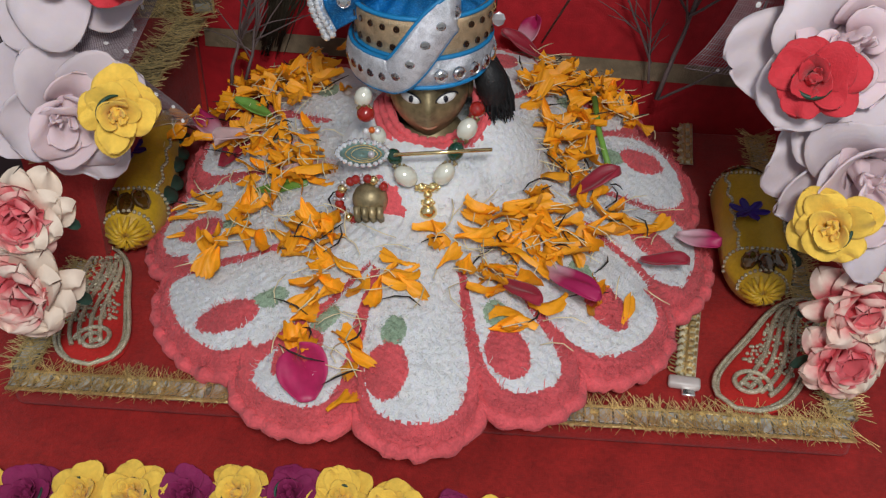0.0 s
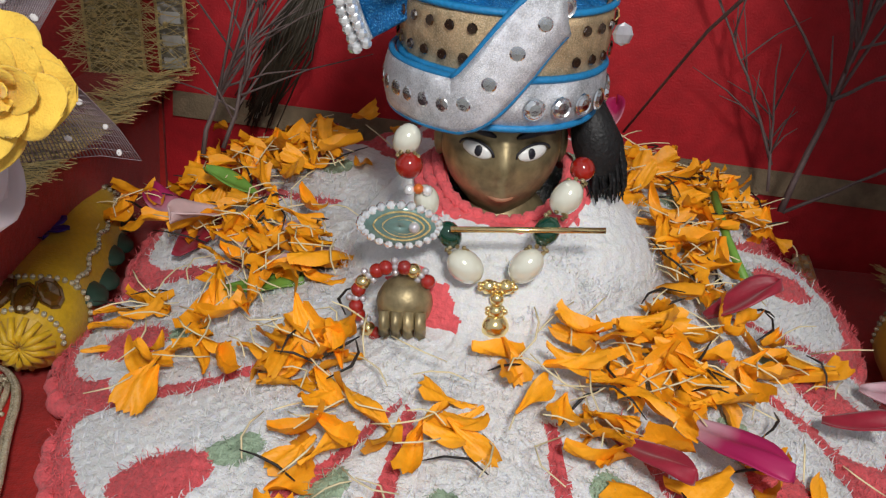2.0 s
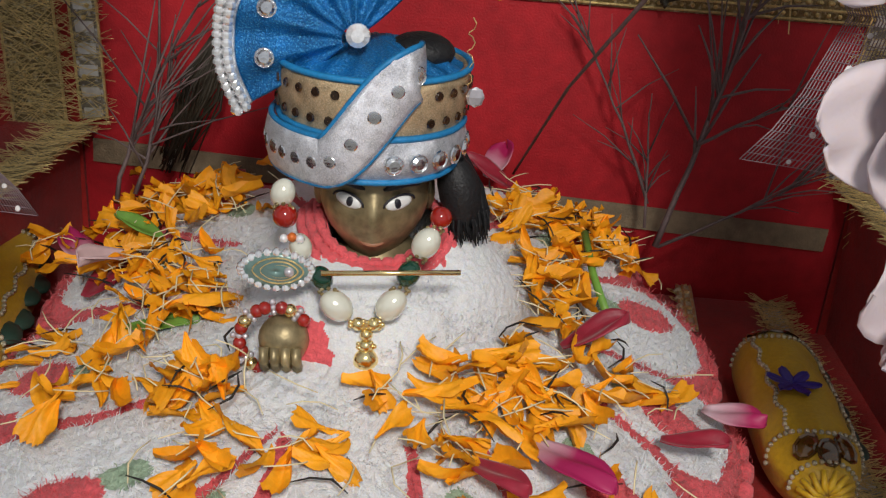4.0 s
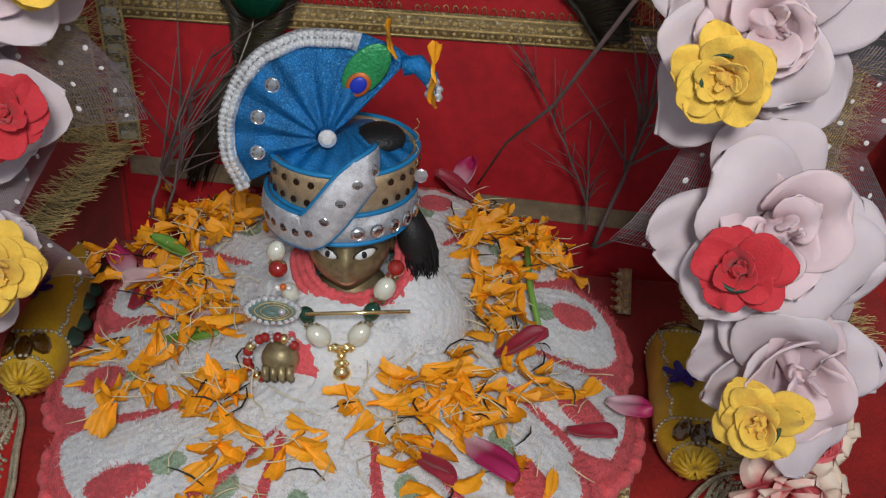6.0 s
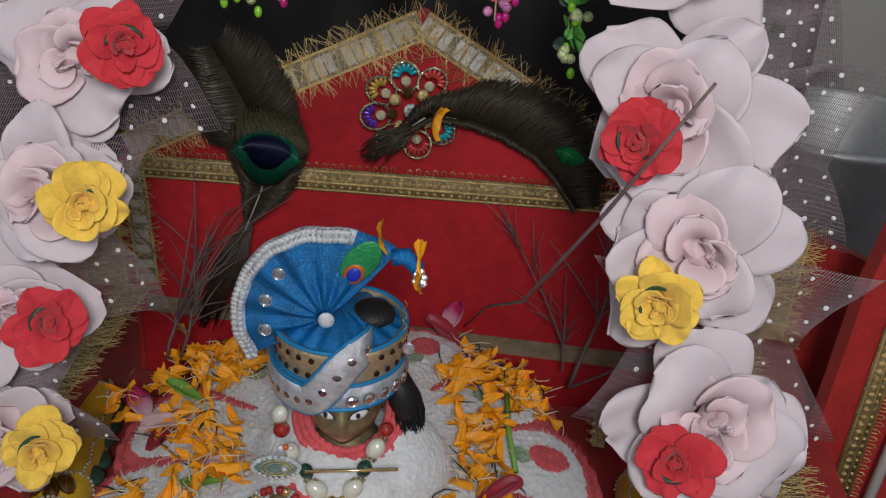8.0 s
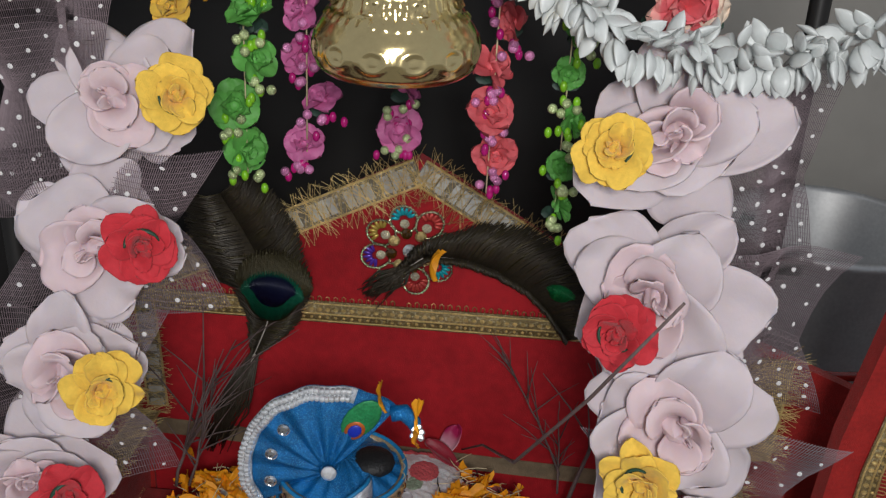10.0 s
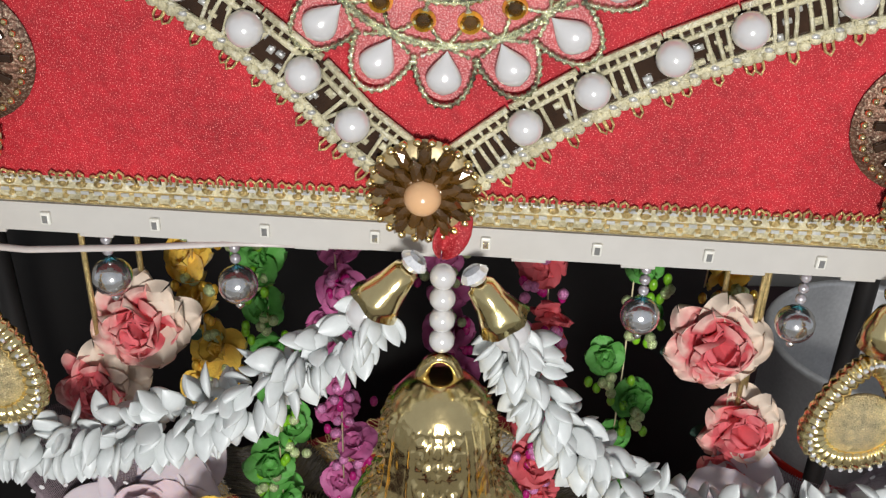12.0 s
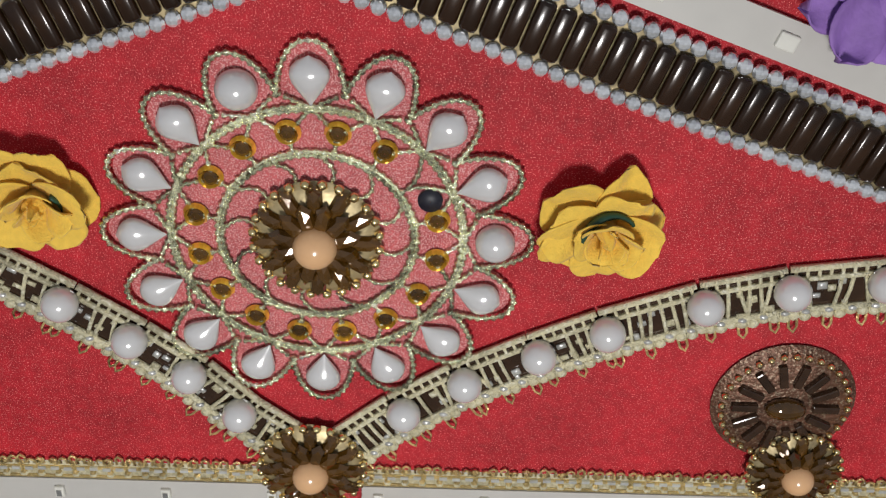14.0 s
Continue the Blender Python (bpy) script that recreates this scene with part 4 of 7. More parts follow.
part("gold_loops", bm, GOLD, canopy, "small gold thread loops", kind="stuff")
bm = bmesh.new()
for k in range(128):
    for w in (-0.0842, -0.0880):
        box(bm, (-0.256 + 0.0040 * k + (0.002 if w > -0.086 else 0), 0.0040, w + loop_rng.gauss(0, 0.0002)), (0.0024, 0.0008, 0.0011))
part("silver_dashes", bm, FOIL, canopy, "silver thread dashes", smooth=False, kind="stuff")
pearl_bm = bmesh.new()
ball(pearl_bm, (0, 0, 0), 0.0050, seg=20, rings=12)
pearl_mesh = None
ARMS = ((-1, [(0.023, -0.0575), (0.036, -0.0438), (0.051, -0.032), (0.068, -0.0204), (0.087, -0.0088), (0.108, -0.001), (0.130, 0.003), (0.153, 0.005), (0.18, 0.006)]),
        (1, [(0.024, -0.0555), (0.041, -0.0441), (0.061, -0.0337), (0.079, -0.0253), (0.104, -0.0158), (0.126, -0.0104), (0.150, -0.007), (0.175, -0.005), (0.20, -0.004)]))
mesh_rng = random.Random(31)
for sx, arm in ARMS:
    pts = [(0, -0.001, -0.078)] + [(sx * u, -0.001, w - 0.0022) for u, w in arm] + [(sx * 0.255, -0.001, arm[-1][1])]
    net = bmesh.new()
    back = bmesh.new()
    ribbon(back, pts, 0.0145, 0.0006, (0, -1, 0))
    for (u0, _, w0), (u1, _, w1) in zip(pts, pts[1:]):
        a, b = Vector((u0, -0.002, w0)), Vector((u1, -0.002, w1))
        d = (b - a).normalized() * sx
        up = Vector((-d.z, 0, d.x))
        n = max(2, int((b - a).length / 0.0027))
        for off, r in ((0.0080, 0.0011), (0.0047, 0.0009), (-0.0050, 0.0011)):
            sweep(net, [a + up * off, b + up * off], r, 5)
        for i in range(n):
            q = a.lerp(b, (i + 0.5) / n)
            sweep(net, [q + up * 0.0047, q + up * 0.0078], 0.0006, 4)
            e = mesh_rng.gauss(0, 0.0016)
            if mesh_rng.random() < 0.8:
                sweep(net, [q + up * 0.0047, q + up * 0.0004 + d * e * 0.4 + Vector((0, -0.0004, 0)), q - up * 0.0050 + d * e], 0.0007, 4)
            for _ in range(mesh_rng.choice((0, 1, 1, 2))):
                box(net, q + d * mesh_rng.gauss(0, 0.0006) + up * mesh_rng.uniform(-0.0044, 0.0042), (0.0024 * mesh_rng.uniform(0.5, 1.2), 0.0006, 0.0018 * mesh_rng.uniform(0.5, 1.2)), Matrix.Rotation(-math.atan2(d.z, d.x), 4, "Y"), mi=2 if mesh_rng.random() < 0.5 else 0)
            ball(net, q - up * (0.0066 + 0.0005 * math.sin(i * 2.1)), (0.0019, 0.0014, 0.0017), seg=6, rings=4)
            if i % 2:
                ball(net, q - up * 0.0052 + Vector((0, -0.0008, 0)), (0.0014, 0.0008, 0.0008), seg=6, rings=4, mi=2)
            if i % 3 == 0:
                o = -up * (0.0030 + 0.0014 * mesh_rng.random())
                t = d * 0.0011
                e = q - up * 0.0076
                sweep(net, [e - t, e - t + o * 0.7, e + o + Vector((0, -0.0006, 0)), e + t + o * 0.7, e + t], 0.00045, 4, mi=1)
    trim_ob = part("pearl_trim", back, DARKBEAD, canopy, "dark ground of the pearl trim", smooth=False)
    part("cream_net", net, [CREAM, GOLD, FOIL], trim_ob, "cream net with silver and gold thread", kind="stuff")
    for u, w in arm:
        m = Matrix.Translation((sx * u, -0.0045, w))
        if pearl_mesh is None:
            o = part("pearl", pearl_bm, PEARL, canopy)
            pearl_mesh = o.data
            o.matrix_basis = m
        else:
            shared("pearl", pearl_mesh, canopy, m)

# mandala patch
def patch(u, v):
    a = u * math.tau
    r = max(v, 0.01) * (0.0425 + 0.0095 * abs(math.cos(8 * a)) ** 0.7)
    return Vector((0.0015 + r * math.sin(a), -0.0016 + 0.0008 * v ** 8, 0.0015 + r * math.cos(a)))


mandala = part("mandala", sheet(bmesh.new(), patch, 192, 6, closed_u=True), material("pink_net", (0.46, 0.08, 0.085), 0.6, vary=0.4, scale=1500, bump=0.3, bump_scale=2800, glint=0.75, glint_scale=2600, glint_color=(0.80, 0.46, 0.44), glint_at=(0.50, 0.62)), canopy, "sheer pink net patch with gold cord")
mandala.matrix_basis = Matrix.Diagonal((1.045, 1, 1.0, 1))
MC = Vector((0.0015, -0.002, 0.0015))


def twist(bm, pts, r, closed=False):
    """A twisted cord: beads of thread along pts."""
    ps = [Vector(p) for p in pts]
    if closed:
        ps.append(ps[0])
    dense = []
    for a, b in zip(ps, ps[1:]):
        n = max(2, int((b - a).length / 0.00045))
        dense += [a.lerp(b, k / n) for k in range(n)]
    if not closed:
        dense.append(ps[-1])
    return sweep(bm, dense, [r * (1.0 + 0.42 * math.sin(k * 1.57)) for k in range(len(dense))], 5, closed=closed)


def ring_at(r, a, d=0.0):
    return MC + Vector((r * math.sin(a), -d, r * math.cos(a)))


PET = 16
for k in range(PET):
    a = k * math.tau / PET
    bm = bmesh.new()
    pts = []
    for i in range(13):
        t = i / 12 * 2 - 1
        r = 0.0395 + 0.0135 * (1 - abs(t) ** 2.2)
        pts.append(ring_at(r, a + t * math.pi / PET * 1.05, 0.0005))
    twist(bm, pts, 0.0008)
    part("cord", bm, GREENGOLD, mandala, "twisted gold cord")
    bm = bmesh.new()
    def drop(u, v):
        th = u * math.tau
        r = 0.0047 * math.sin(math.pi * v ** 1.55) ** 0.72
        return Vector((r * math.cos(th), 0.70 * r * math.sin(th), 0.0128 * (v - 0.5)))
    if k == 0:
        sheet(bm, drop, 14, 10, closed_u=True)
        o = part("pearl_drop", bm, PEARL, mandala)
        drop_mesh = o.data
        o.matrix_basis = Matrix.Translation(ring_at(0.0432, a, 0.0015)) @ Matrix.Rotation(a, 4, "Y")
    else:
        bm.free()
        if k in (4, 15):
            shared("round_pearl", pearl_mesh, mandala, Matrix.Translation(ring_at(0.0438, a, 0.0012)))
            continue
        shared("pearl_drop", drop_mesh, mandala, Matrix.Translation(ring_at(0.0432, a, 0.0015)) @ Matrix.Rotation(a + 0.1 * math.sin(5 * k), 4, "Y"))
for r in (0.0235, 0.0245, 0.0355, 0.0365):
    bm = bmesh.new()
    twist(bm, [ring_at(r, k * math.tau / 72, 0.0006) for k in range(72)], 0.00075, closed=True)
    part("cord", bm, GREENGOLD, mandala, "twisted gold cord")
for k in range(12):
    bm = bmesh.new()
    a = k * math.tau / 12
    twist(bm, [ring_at(0.012 + 0.012 * t, a + 0.26 * math.sin(t * 3.1), 0.0005) for t in [i / 8 for i in range(9)]], 0.0006)
    part("cord", bm, GREENGOLD, mandala, "twisted gold cord")
for k in range(16):
    for e in (-1, 1):
        bm = bmesh.new()
        a = k * math.tau / 16
        twist(bm, [ring_at(0.0245 + 0.0150 * t, a + e * (0.20 - 0.36 * t * t), 0.0007) for t in [i / 7 for i in range(8)]], 0.0006)
        part("cord", bm, GREENGOLD, mandala, "twisted gold cord")
cup = bmesh.new()
lathe(cup, [(0.0001, 0.0014), (0.0012, 0.0013), (0.0020, 0.0008), (0.0022, 0.0)], 8)
lathe(cup, [(0.0021, 0.0), (0.0026, 0.0016), (0.0033, 0.0)], 16, mi=1)
cup_mesh = None
for k in range(16):
    a = (k + 0.5) * math.tau / 16
    m = aim(ring_at(0.0300, a, 0.0004), (0, -1, 0))
    if cup_mesh is None:
        o = part("rhinestone", cup, [AMBERGEM, YELLOWGEM], mandala, smooth=False)
        cup_mesh = o.data
        o.matrix_basis = m
    elif k != 2:
        shared("rhinestone", cup_mesh, mandala, m)
part("missing_stone", lathe(bmesh.new(), [(0.0001, 0.0009), (0.0030, 0.0009), (0.0031, 0.0)], 16, aim(ring_at(0.0300, radians(67), 0.0004), (0, -1, 0))), BLACKHOLE, mandala, "bare dark glue dot")


def brooch(name, p, r, parent, label):
    """A flower brooch of amber glass petals round a peach pearl."""
    base = part(name, lathe(bmesh.new(), [(0.0001, 0.002), (r * 0.8, 0.0018), (r * 0.95, 0.0)], 24), OLDBRASS, parent, label)
    base.matrix_basis = aim(p, (0, -1, 0))
    leaf = bmesh.new()
    ball(leaf, (0, 0, 0), (r * 0.14, r * 0.27, 0.0020), seg=6, rings=4)
    mesh = None
    for k in range(12):
        a = k * math.tau / 12
        for rr, lift, off in ((0.70, 0.0022, 0), (0.44, 0.0040, 0.5)):
            b = a + off * math.tau / 12
            m = Matrix.Translation((rr * r * math.cos(b), rr * r * math.sin(b), lift)) @ Matrix.Rotation(b - math.pi / 2, 4, "Z")
            if mesh is None:
                o = part("glass_petal", leaf, AMBER, base, smooth=False)
                mesh = o.data
                o.matrix_basis = m
            else:
                shared("glass_petal", mesh, base, m)
    dot = bmesh.new()
    ball(dot, (0, 0, 0), r * 0.085, seg=6, rings=4)
    dmesh = None
    for k in range(24):
        a = (k + 0.5) * math.tau / 24
        m = Matrix.Translation((0.93 * r * math.cos(a), 0.93 * r * math.sin(a), 0.0015))
        if dmesh is None:
            o = part("rim_bead", dot, BRASS, base)
            dmesh = o.data
            o.matrix_basis = m
        else:
            shared("rim_bead", dmesh, base, m)
    part("peach_pearl", ball(bmesh.new(), (0, 0, 0.0048), r * 0.33, seg=18, rings=12), PEACHPEARL, base, "peach pearl")
    return base


brooch("brooch", MC + Vector((0, -0.0008, 0)), 0.0175, canopy, "amber glass flower brooch with a peach pearl")
brooch("brooch", Vector((-0.003, -0.003, -0.077)), 0.0165, canopy, "amber glass flower brooch with a peach pearl")
part("cloth_scrap", petal(bmesh.new(), Matrix.Translation((0.010, -0.004, -0.083)) @ Matrix.Rotation(radians(-150), 4, "Y") @ Matrix.Rotation(radians(90), 4, "X"), 0.014, 0.010, 0.4, 0.2, 0.0005, 0.15, 2.0), VELVET, canopy, "torn scrap of red velvet")
BRONZENET = material("bronze_net", (0.16, 0.075, 0.045), 0.4, 0.5, vary=0.6, scale=900, bump=0.6, glint=0.5, glint_color=(0.6, 0.5, 0.35))
for u, dw in ((-0.130, 0.006), (0.132, 0.0)):
    b = part("disc_brooch", lathe(bmesh.new(), [(0.0001, 0.0016), (0.018, 0.0016), (0.0205, 0.0)], 32), BRONZENET, canopy, "round brooch with radiating dark beads")
    b.matrix_basis = aim((u, -0.001, -0.050 + dw), (0, -1, 0))
    bar = box(bmesh.new(), (0, 0, 0), (0.0024, 0.0075, 0.002), bevel=0.0004)
    mesh = None
    for k in range(14):
        a = k * math.tau / 14
        m = Matrix.Translation((0.0115 * math.cos(a), 0.0115 * math.sin(a), 0.0024)) @ Matrix.Rotation(a - math.pi / 2, 4, "Z")
        if mesh is None:
            o = part("bar_bead", bar, DARKBEAD, b, smooth=False)
            mesh = o.data
            o.matrix_basis = m
        else:
            shared("bar_bead", mesh, b, m)
    dot = ball(bmesh.new(), (0, 0, 0), 0.0011, seg=6, rings=4)
    mesh = None
    for k in range(32):
        a = k * math.tau / 32
        m = Matrix.Translation((0.0178 * math.cos(a), 0.0178 * math.sin(a), 0.0022))
        if mesh is None:
            o = part("rim_bead", dot, BRASS, b)
            mesh = o.data
            o.matrix_basis = m
        else:
            shared("rim_bead", mesh, b, m)
    part("centre_bead", ball(bmesh.new(), (0, 0, 0.003), (0.006, 0.0035, 0.003), seg=12, rings=8), AMBER, b)
    brooch("brooch", Vector((u + (0.007 if u > 0 else -0.006), -0.003, -0.073 + dw)), 0.0145, canopy, "amber glass flower brooch with a peach pearl")

# bead band under the gable edge
for sx in (-1, 1):
    a, b = Vector((0.0, -0.0012, 0.0785)), Vector((sx * 0.255, -0.0012, -0.0125))
    d = (b - a).normalized()
    up = Vector((-d.z * sx, 0, d.x * sx))
    bm = ribbon(bmesh.new(), [a, b], 0.017, 0.001, (0, -1, 0))
    strip_ob = part("bead_band", bm, OLDBRASS, canopy, "band of dark glass bars between rhinestones", smooth=False)
    bar = box(bmesh.new(), (0, 0, 0), (0.0045, 0.0034, 0.0134), bevel=0.0012)
    stone = ball(bmesh.new(), (0, 0, 0), 0.0020, seg=8, rings=6)
    bmesh_m = smesh = None
    turn = Matrix.Rotation(math.atan2(-d.z, d.x), 4, "Y")
    length = (b - a).length
    for k in range(int(length / 0.0050)):
        c = a + d * (0.0025 + k * 0.0050) + Vector((0, -0.0018, 0))
        m = Matrix.Translation(c) @ turn
        if bmesh_m is None:
            o = part("glass_bar", bar, BROWNGLASS, strip_ob)
            bmesh_m = o.data
            o.matrix_basis = m
        else:
            shared("glass_bar", bmesh_m, strip_ob, m)
    for k in range(int(length / 0.0040)):
        for e in (-1, 1):
            c = a + d * (0.002 + k * 0.0040) + up * e * 0.0088 + Vector((0, -0.0018, 0))
            if smesh is None:
                o = part("rhinestone", stone, GLASSBEAD, strip_ob, smooth=False)
                smesh = o.data
                o.matrix_basis = Matrix.Translation(c)
            else:
                shared("rhinestone", smesh, strip_ob, Matrix.Translation(c))
    tape = thing("led_strip", "unlit white LED tape stuck along the canopy edge", "LED strip", m=CAN)
    bm = ribbon(bmesh.new(), [a + up * 0.0175 + Vector((0, -0.0002, 0)), b + up * 0.0175 + Vector((0, -0.0002, 0))], 0.010, 0.0012, (0, -1, 0))
    part("tape", bm, STRIP, tape, smooth=False)
    chip = box(bmesh.new(), (0, 0, 0), (0.005, 0.0016, 0.004), bevel=0.0004)
    cm = None
    for k in range(7):
        m = Matrix.Translation(a + up * 0.0175 + d * (0.012 + 0.0333 * k) + Vector((0, -0.0018, 0))) @ turn
        if cm is None:
            o = part("led_chip", chip, LEDBODY, tape, smooth=False)
            cm = o.data
            o.matrix_basis = m
        else:
            shared("led_chip", cm, tape, m)

# LED tape under the trim
tape = thing("led_strip", "unlit white LED tape along the lower canopy edge", "LED strip", m=CAN)
part("tape", ribbon(bmesh.new(), line((-0.26, 0.0060, -0.0980), (0.26, 0.0060, -0.0980), 10), 0.0098, 0.0014, (0, -1, 0)), STRIP, tape, smooth=False)
chip = box(bmesh.new(), (0, 0, 0), (0.0030, 0.0014, 0.0042), bevel=0.0004)
box(chip, (0, -0.0008, 0), (0.0016, 0.0006, 0.0026), mi=1)
cm = None
for k in range(-7, 8):
    m = Matrix.Translation((-0.0175 + 0.0333 * k, 0.0040, -0.0978))
    if cm is None:
        o = part("led_chip", chip, [LEDBODY, SILVER], tape, smooth=False)
        cm = o.data
        o.matrix_basis = m
    else:
        shared("led_chip", cm, tape, m)

tab = box(bmesh.new(), (0, 0, 0), (0.0105, 0.004, 0.0014), bevel=0.0003)
tab_mesh = None
for k in range(-7, 8):
    m = Matrix.Translation((-0.004 + 0.0333 * k, 0.0085, -0.1046))
    if tab_mesh is None:
        o = part("tape_tab", tab, STRIP, tape, smooth=False)
        tab_mesh = o.data
        o.matrix_basis = m
    else:
        shared("tape_tab", tab_mesh, tape, m)

# yellow roses on the velvet
for u, w, spin, kind in ((-0.068, 0.0125, 15, 0), (0.0745, 0.0085, 130, 1)):
    put(yellows[kind], CAN @ aim((u, -0.004, w), (0.1, -1, -0.25), radians(spin)) @ Matrix.Diagonal((1.04, 1.10, 1.05, 1)), "canopy roses")

# ---- bell ----
BELL = Vector((0.0150, 0.3765, 0.359))
bell = thing("bell", "shiny embossed gold bell hanging from white pearls", "bell", BELL)
bm = bmesh.new()
prof = [(0.0225, 0.004), (0.0260, 0.0), (0.0292, 0.003), (0.0302, 0.009), (0.0290, 0.015), (0.0258, 0.020), (0.0222, 0.0245), (0.0203, 0.030), (0.0190, 0.040), (0.0178, 0.051), (0.0152, 0.060), (0.0108, 0.0655), (0.0060, 0.0680), (0.0001, 0.0685)]
dense = []
for (r0, z0), (r1, z1) in zip(prof, prof[1:]):
    for k in range(9):
        dense.append((r0 + (r1 - r0) * k / 9, z0 + (z1 - z0) * k / 9))
dense.append(prof[-1])
for _ in range(4):
    dense = [dense[0]] + [((a[0] + 2 * b[0] + c[0]) / 4, (a[1] + 2 * b[1] + c[1]) / 4) for a, b, c in zip(dense, dense[1:], dense[2:])] + [dense[-1]]
lathe(bm, dense, 160)


def emboss(a, z):
    """Height of the raised ornament: scrolls and leaves on the flanks, beads and loops on the lip."""
    e = 0.0
    q = (a * 4 / math.tau + 0.5) % 1 - 0.5
    if 0.024 < z < 0.058:
        h = (z - 0.041) / 0.017
        if abs(q) < 0.30:
            n1 = noise.noise((abs(q) * 17, z * 260, 4))
            n2 = noise.noise((abs(q) * 34 + 9, z * 520, 8))
            e += 0.0016 * max(0.0, 1 - abs(n1) * 5) + 0.0008 * n2
        else:
            e += 0.0003 * noise.noise((a * 9, z * 300, 2)) + 0.0005 * max(0.0, math.sin(a * 40)) * (1 if abs(abs(q) - 0.42) < 0.04 else 0)
        if abs(abs(q) - 0.32) < 0.02:
            e += 0.0008
    if 0.0195 < z < 0.0225:
        e += 0.0009 * max(0.0, math.sin(a * 36))
    if 0.003 < z < 0.0165:
        loop = math.hypot(((a * 13 / math.tau) % 1 - 0.5) * 2.3, (z - 0.0098) / 0.0048)
        e += 0.0007 * math.exp(-((loop - 0.75) / 0.20) ** 2)
    return e


for v in bm.verts:
    r = math.hypot(v.co.x, v.co.y)
    if r > 0.014:
        a = math.atan2(v.co.x, -v.co.y)
        k = 1 + emboss(a, v.co.z) / r
        v.co.x *= k
        v.co.y *= k
part("bell_body", bm, BRASS, bell, "embossed gold bell")
bm = bmesh.new()
sweep(bm, [(0.006 * math.cos(a), 0, 0.066 + 0.010 * math.sin(a)) for a in [k * math.pi / 12 for k in range(13)]], 0.0022, 6, flat=0.5)
part("bell_loop", bm, BRASS, bell, "gold loop")
for k in range(4):
    part("pearl", ball(bmesh.new(), (0.0003, 0, 0.0825 + 0.0078 * k), 0.0041, seg=16, rings=10), PEARL, bell, "white pearl")

# ---- white bud garlands ----
def buds(name, pts, count, seed, label):
    ob = thing(name, label, "garland", pts[0])
    o0 = Vector(pts[0])
    rng = random.Random(seed)
    bm = bmesh.new()
    sheet(bm, lambda u, v: Vector(((0.0041 * math.sin(math.pi * v ** 0.85) ** 0.75) * math.cos(u * math.tau), 0.0132 * v - 0.0015, 0.0016 * math.sin(math.pi * v) * math.sin(u * math.tau) + 0.0009 * math.sin(v * 3))), 10, 8, closed_u=True)
    mesh = None
    ps = [Vector(p) for p in pts]
    segs = [(b - a).length for a, b in zip(ps, ps[1:])]
    total = sum(segs)
    for k in range(count):
        d = total * (k + rng.random()) / count
        for (a, b), l in zip(zip(ps, ps[1:]), segs):
            if d <= l:
                break
            d -= l
        c = a.lerp(b, min(1, d / l))
        t = (b - a).normalized()
        ang = rng.random() * math.tau
        out = (Vector((0, -1, 0)) * math.cos(ang) + t.cross(Vector((0, -1, 0))) * math.sin(ang))
        way = (out * 1.0 + Vector((rng.gauss(0, 0.25), -0.2, -0.75 + rng.gauss(0, 0.25)))).normalized()
        m = Matrix.Translation(c - o0 + out * 0.0045) @ way.to_track_quat("Y", "Z").to_matrix().to_4x4() @ Matrix.Rotation(rng.random() * 6, 4, "Y") @ Matrix.Scale(0.72 + 0.32 * rng.random(), 4)
        if mesh is None:
            o = part("bud", bm, WHITEBUD, ob)
            mesh = o.data
            o.matrix_basis = m
        else:
            shared("bud", mesh, ob, m)
    return ob


buds("bud_garland", [(-0.004, 0.374, 0.456), (-0.013, 0.374, 0.444), (-0.029, 0.374, 0.434), (-0.047, 0.374, 0.418), (-0.074, 0.374, 0.407), (-0.101, 0.374, 0.400), (-0.118, 0.374, 0.399), (-0.15, 0.376, 0.404)], 296, 1, "festoon of glossy white artificial buds")
buds("bud_garland", [(0.033, 0.374, 0.450), (0.040, 0.374, 0.437), (0.052, 0.374, 0.412), (0.067, 0.374, 0.396), (0.085, 0.374, 0.380), (0.105, 0.374, 0.371), (0.133, 0.374, 0.369), (0.160, 0.374, 0.370), (0.19, 0.376, 0.378)], 298, 2, "festoon of glossy white artificial buds")

# ---- added roof board: carries the strands and darkens behind them; added posts ----
bm = bmesh.new()
box(bm, (0.014, 0.500, 0.483), (0.50, 0.19, 0.010), bevel=0.001)
part("roof_board", bm, NEARBLACK, canopy, "dark roof board added above the strands", smooth=False).matrix_parent_inverse = CAN.inverted()
for x in (-0.225, 0.245):
    bm = bmesh.new()
    lathe(bm, [(0.006, -0.02), (0.006, 0.10), (0.008, 0.105), (0.006, 0.11), (0.006, 0.478)], 16, Matrix.Translation((x, 0.585, 0)))
    part("post", bm, NEARBLACK, canopy, "thin dark post").matrix_parent_inverse = CAN.inverted()


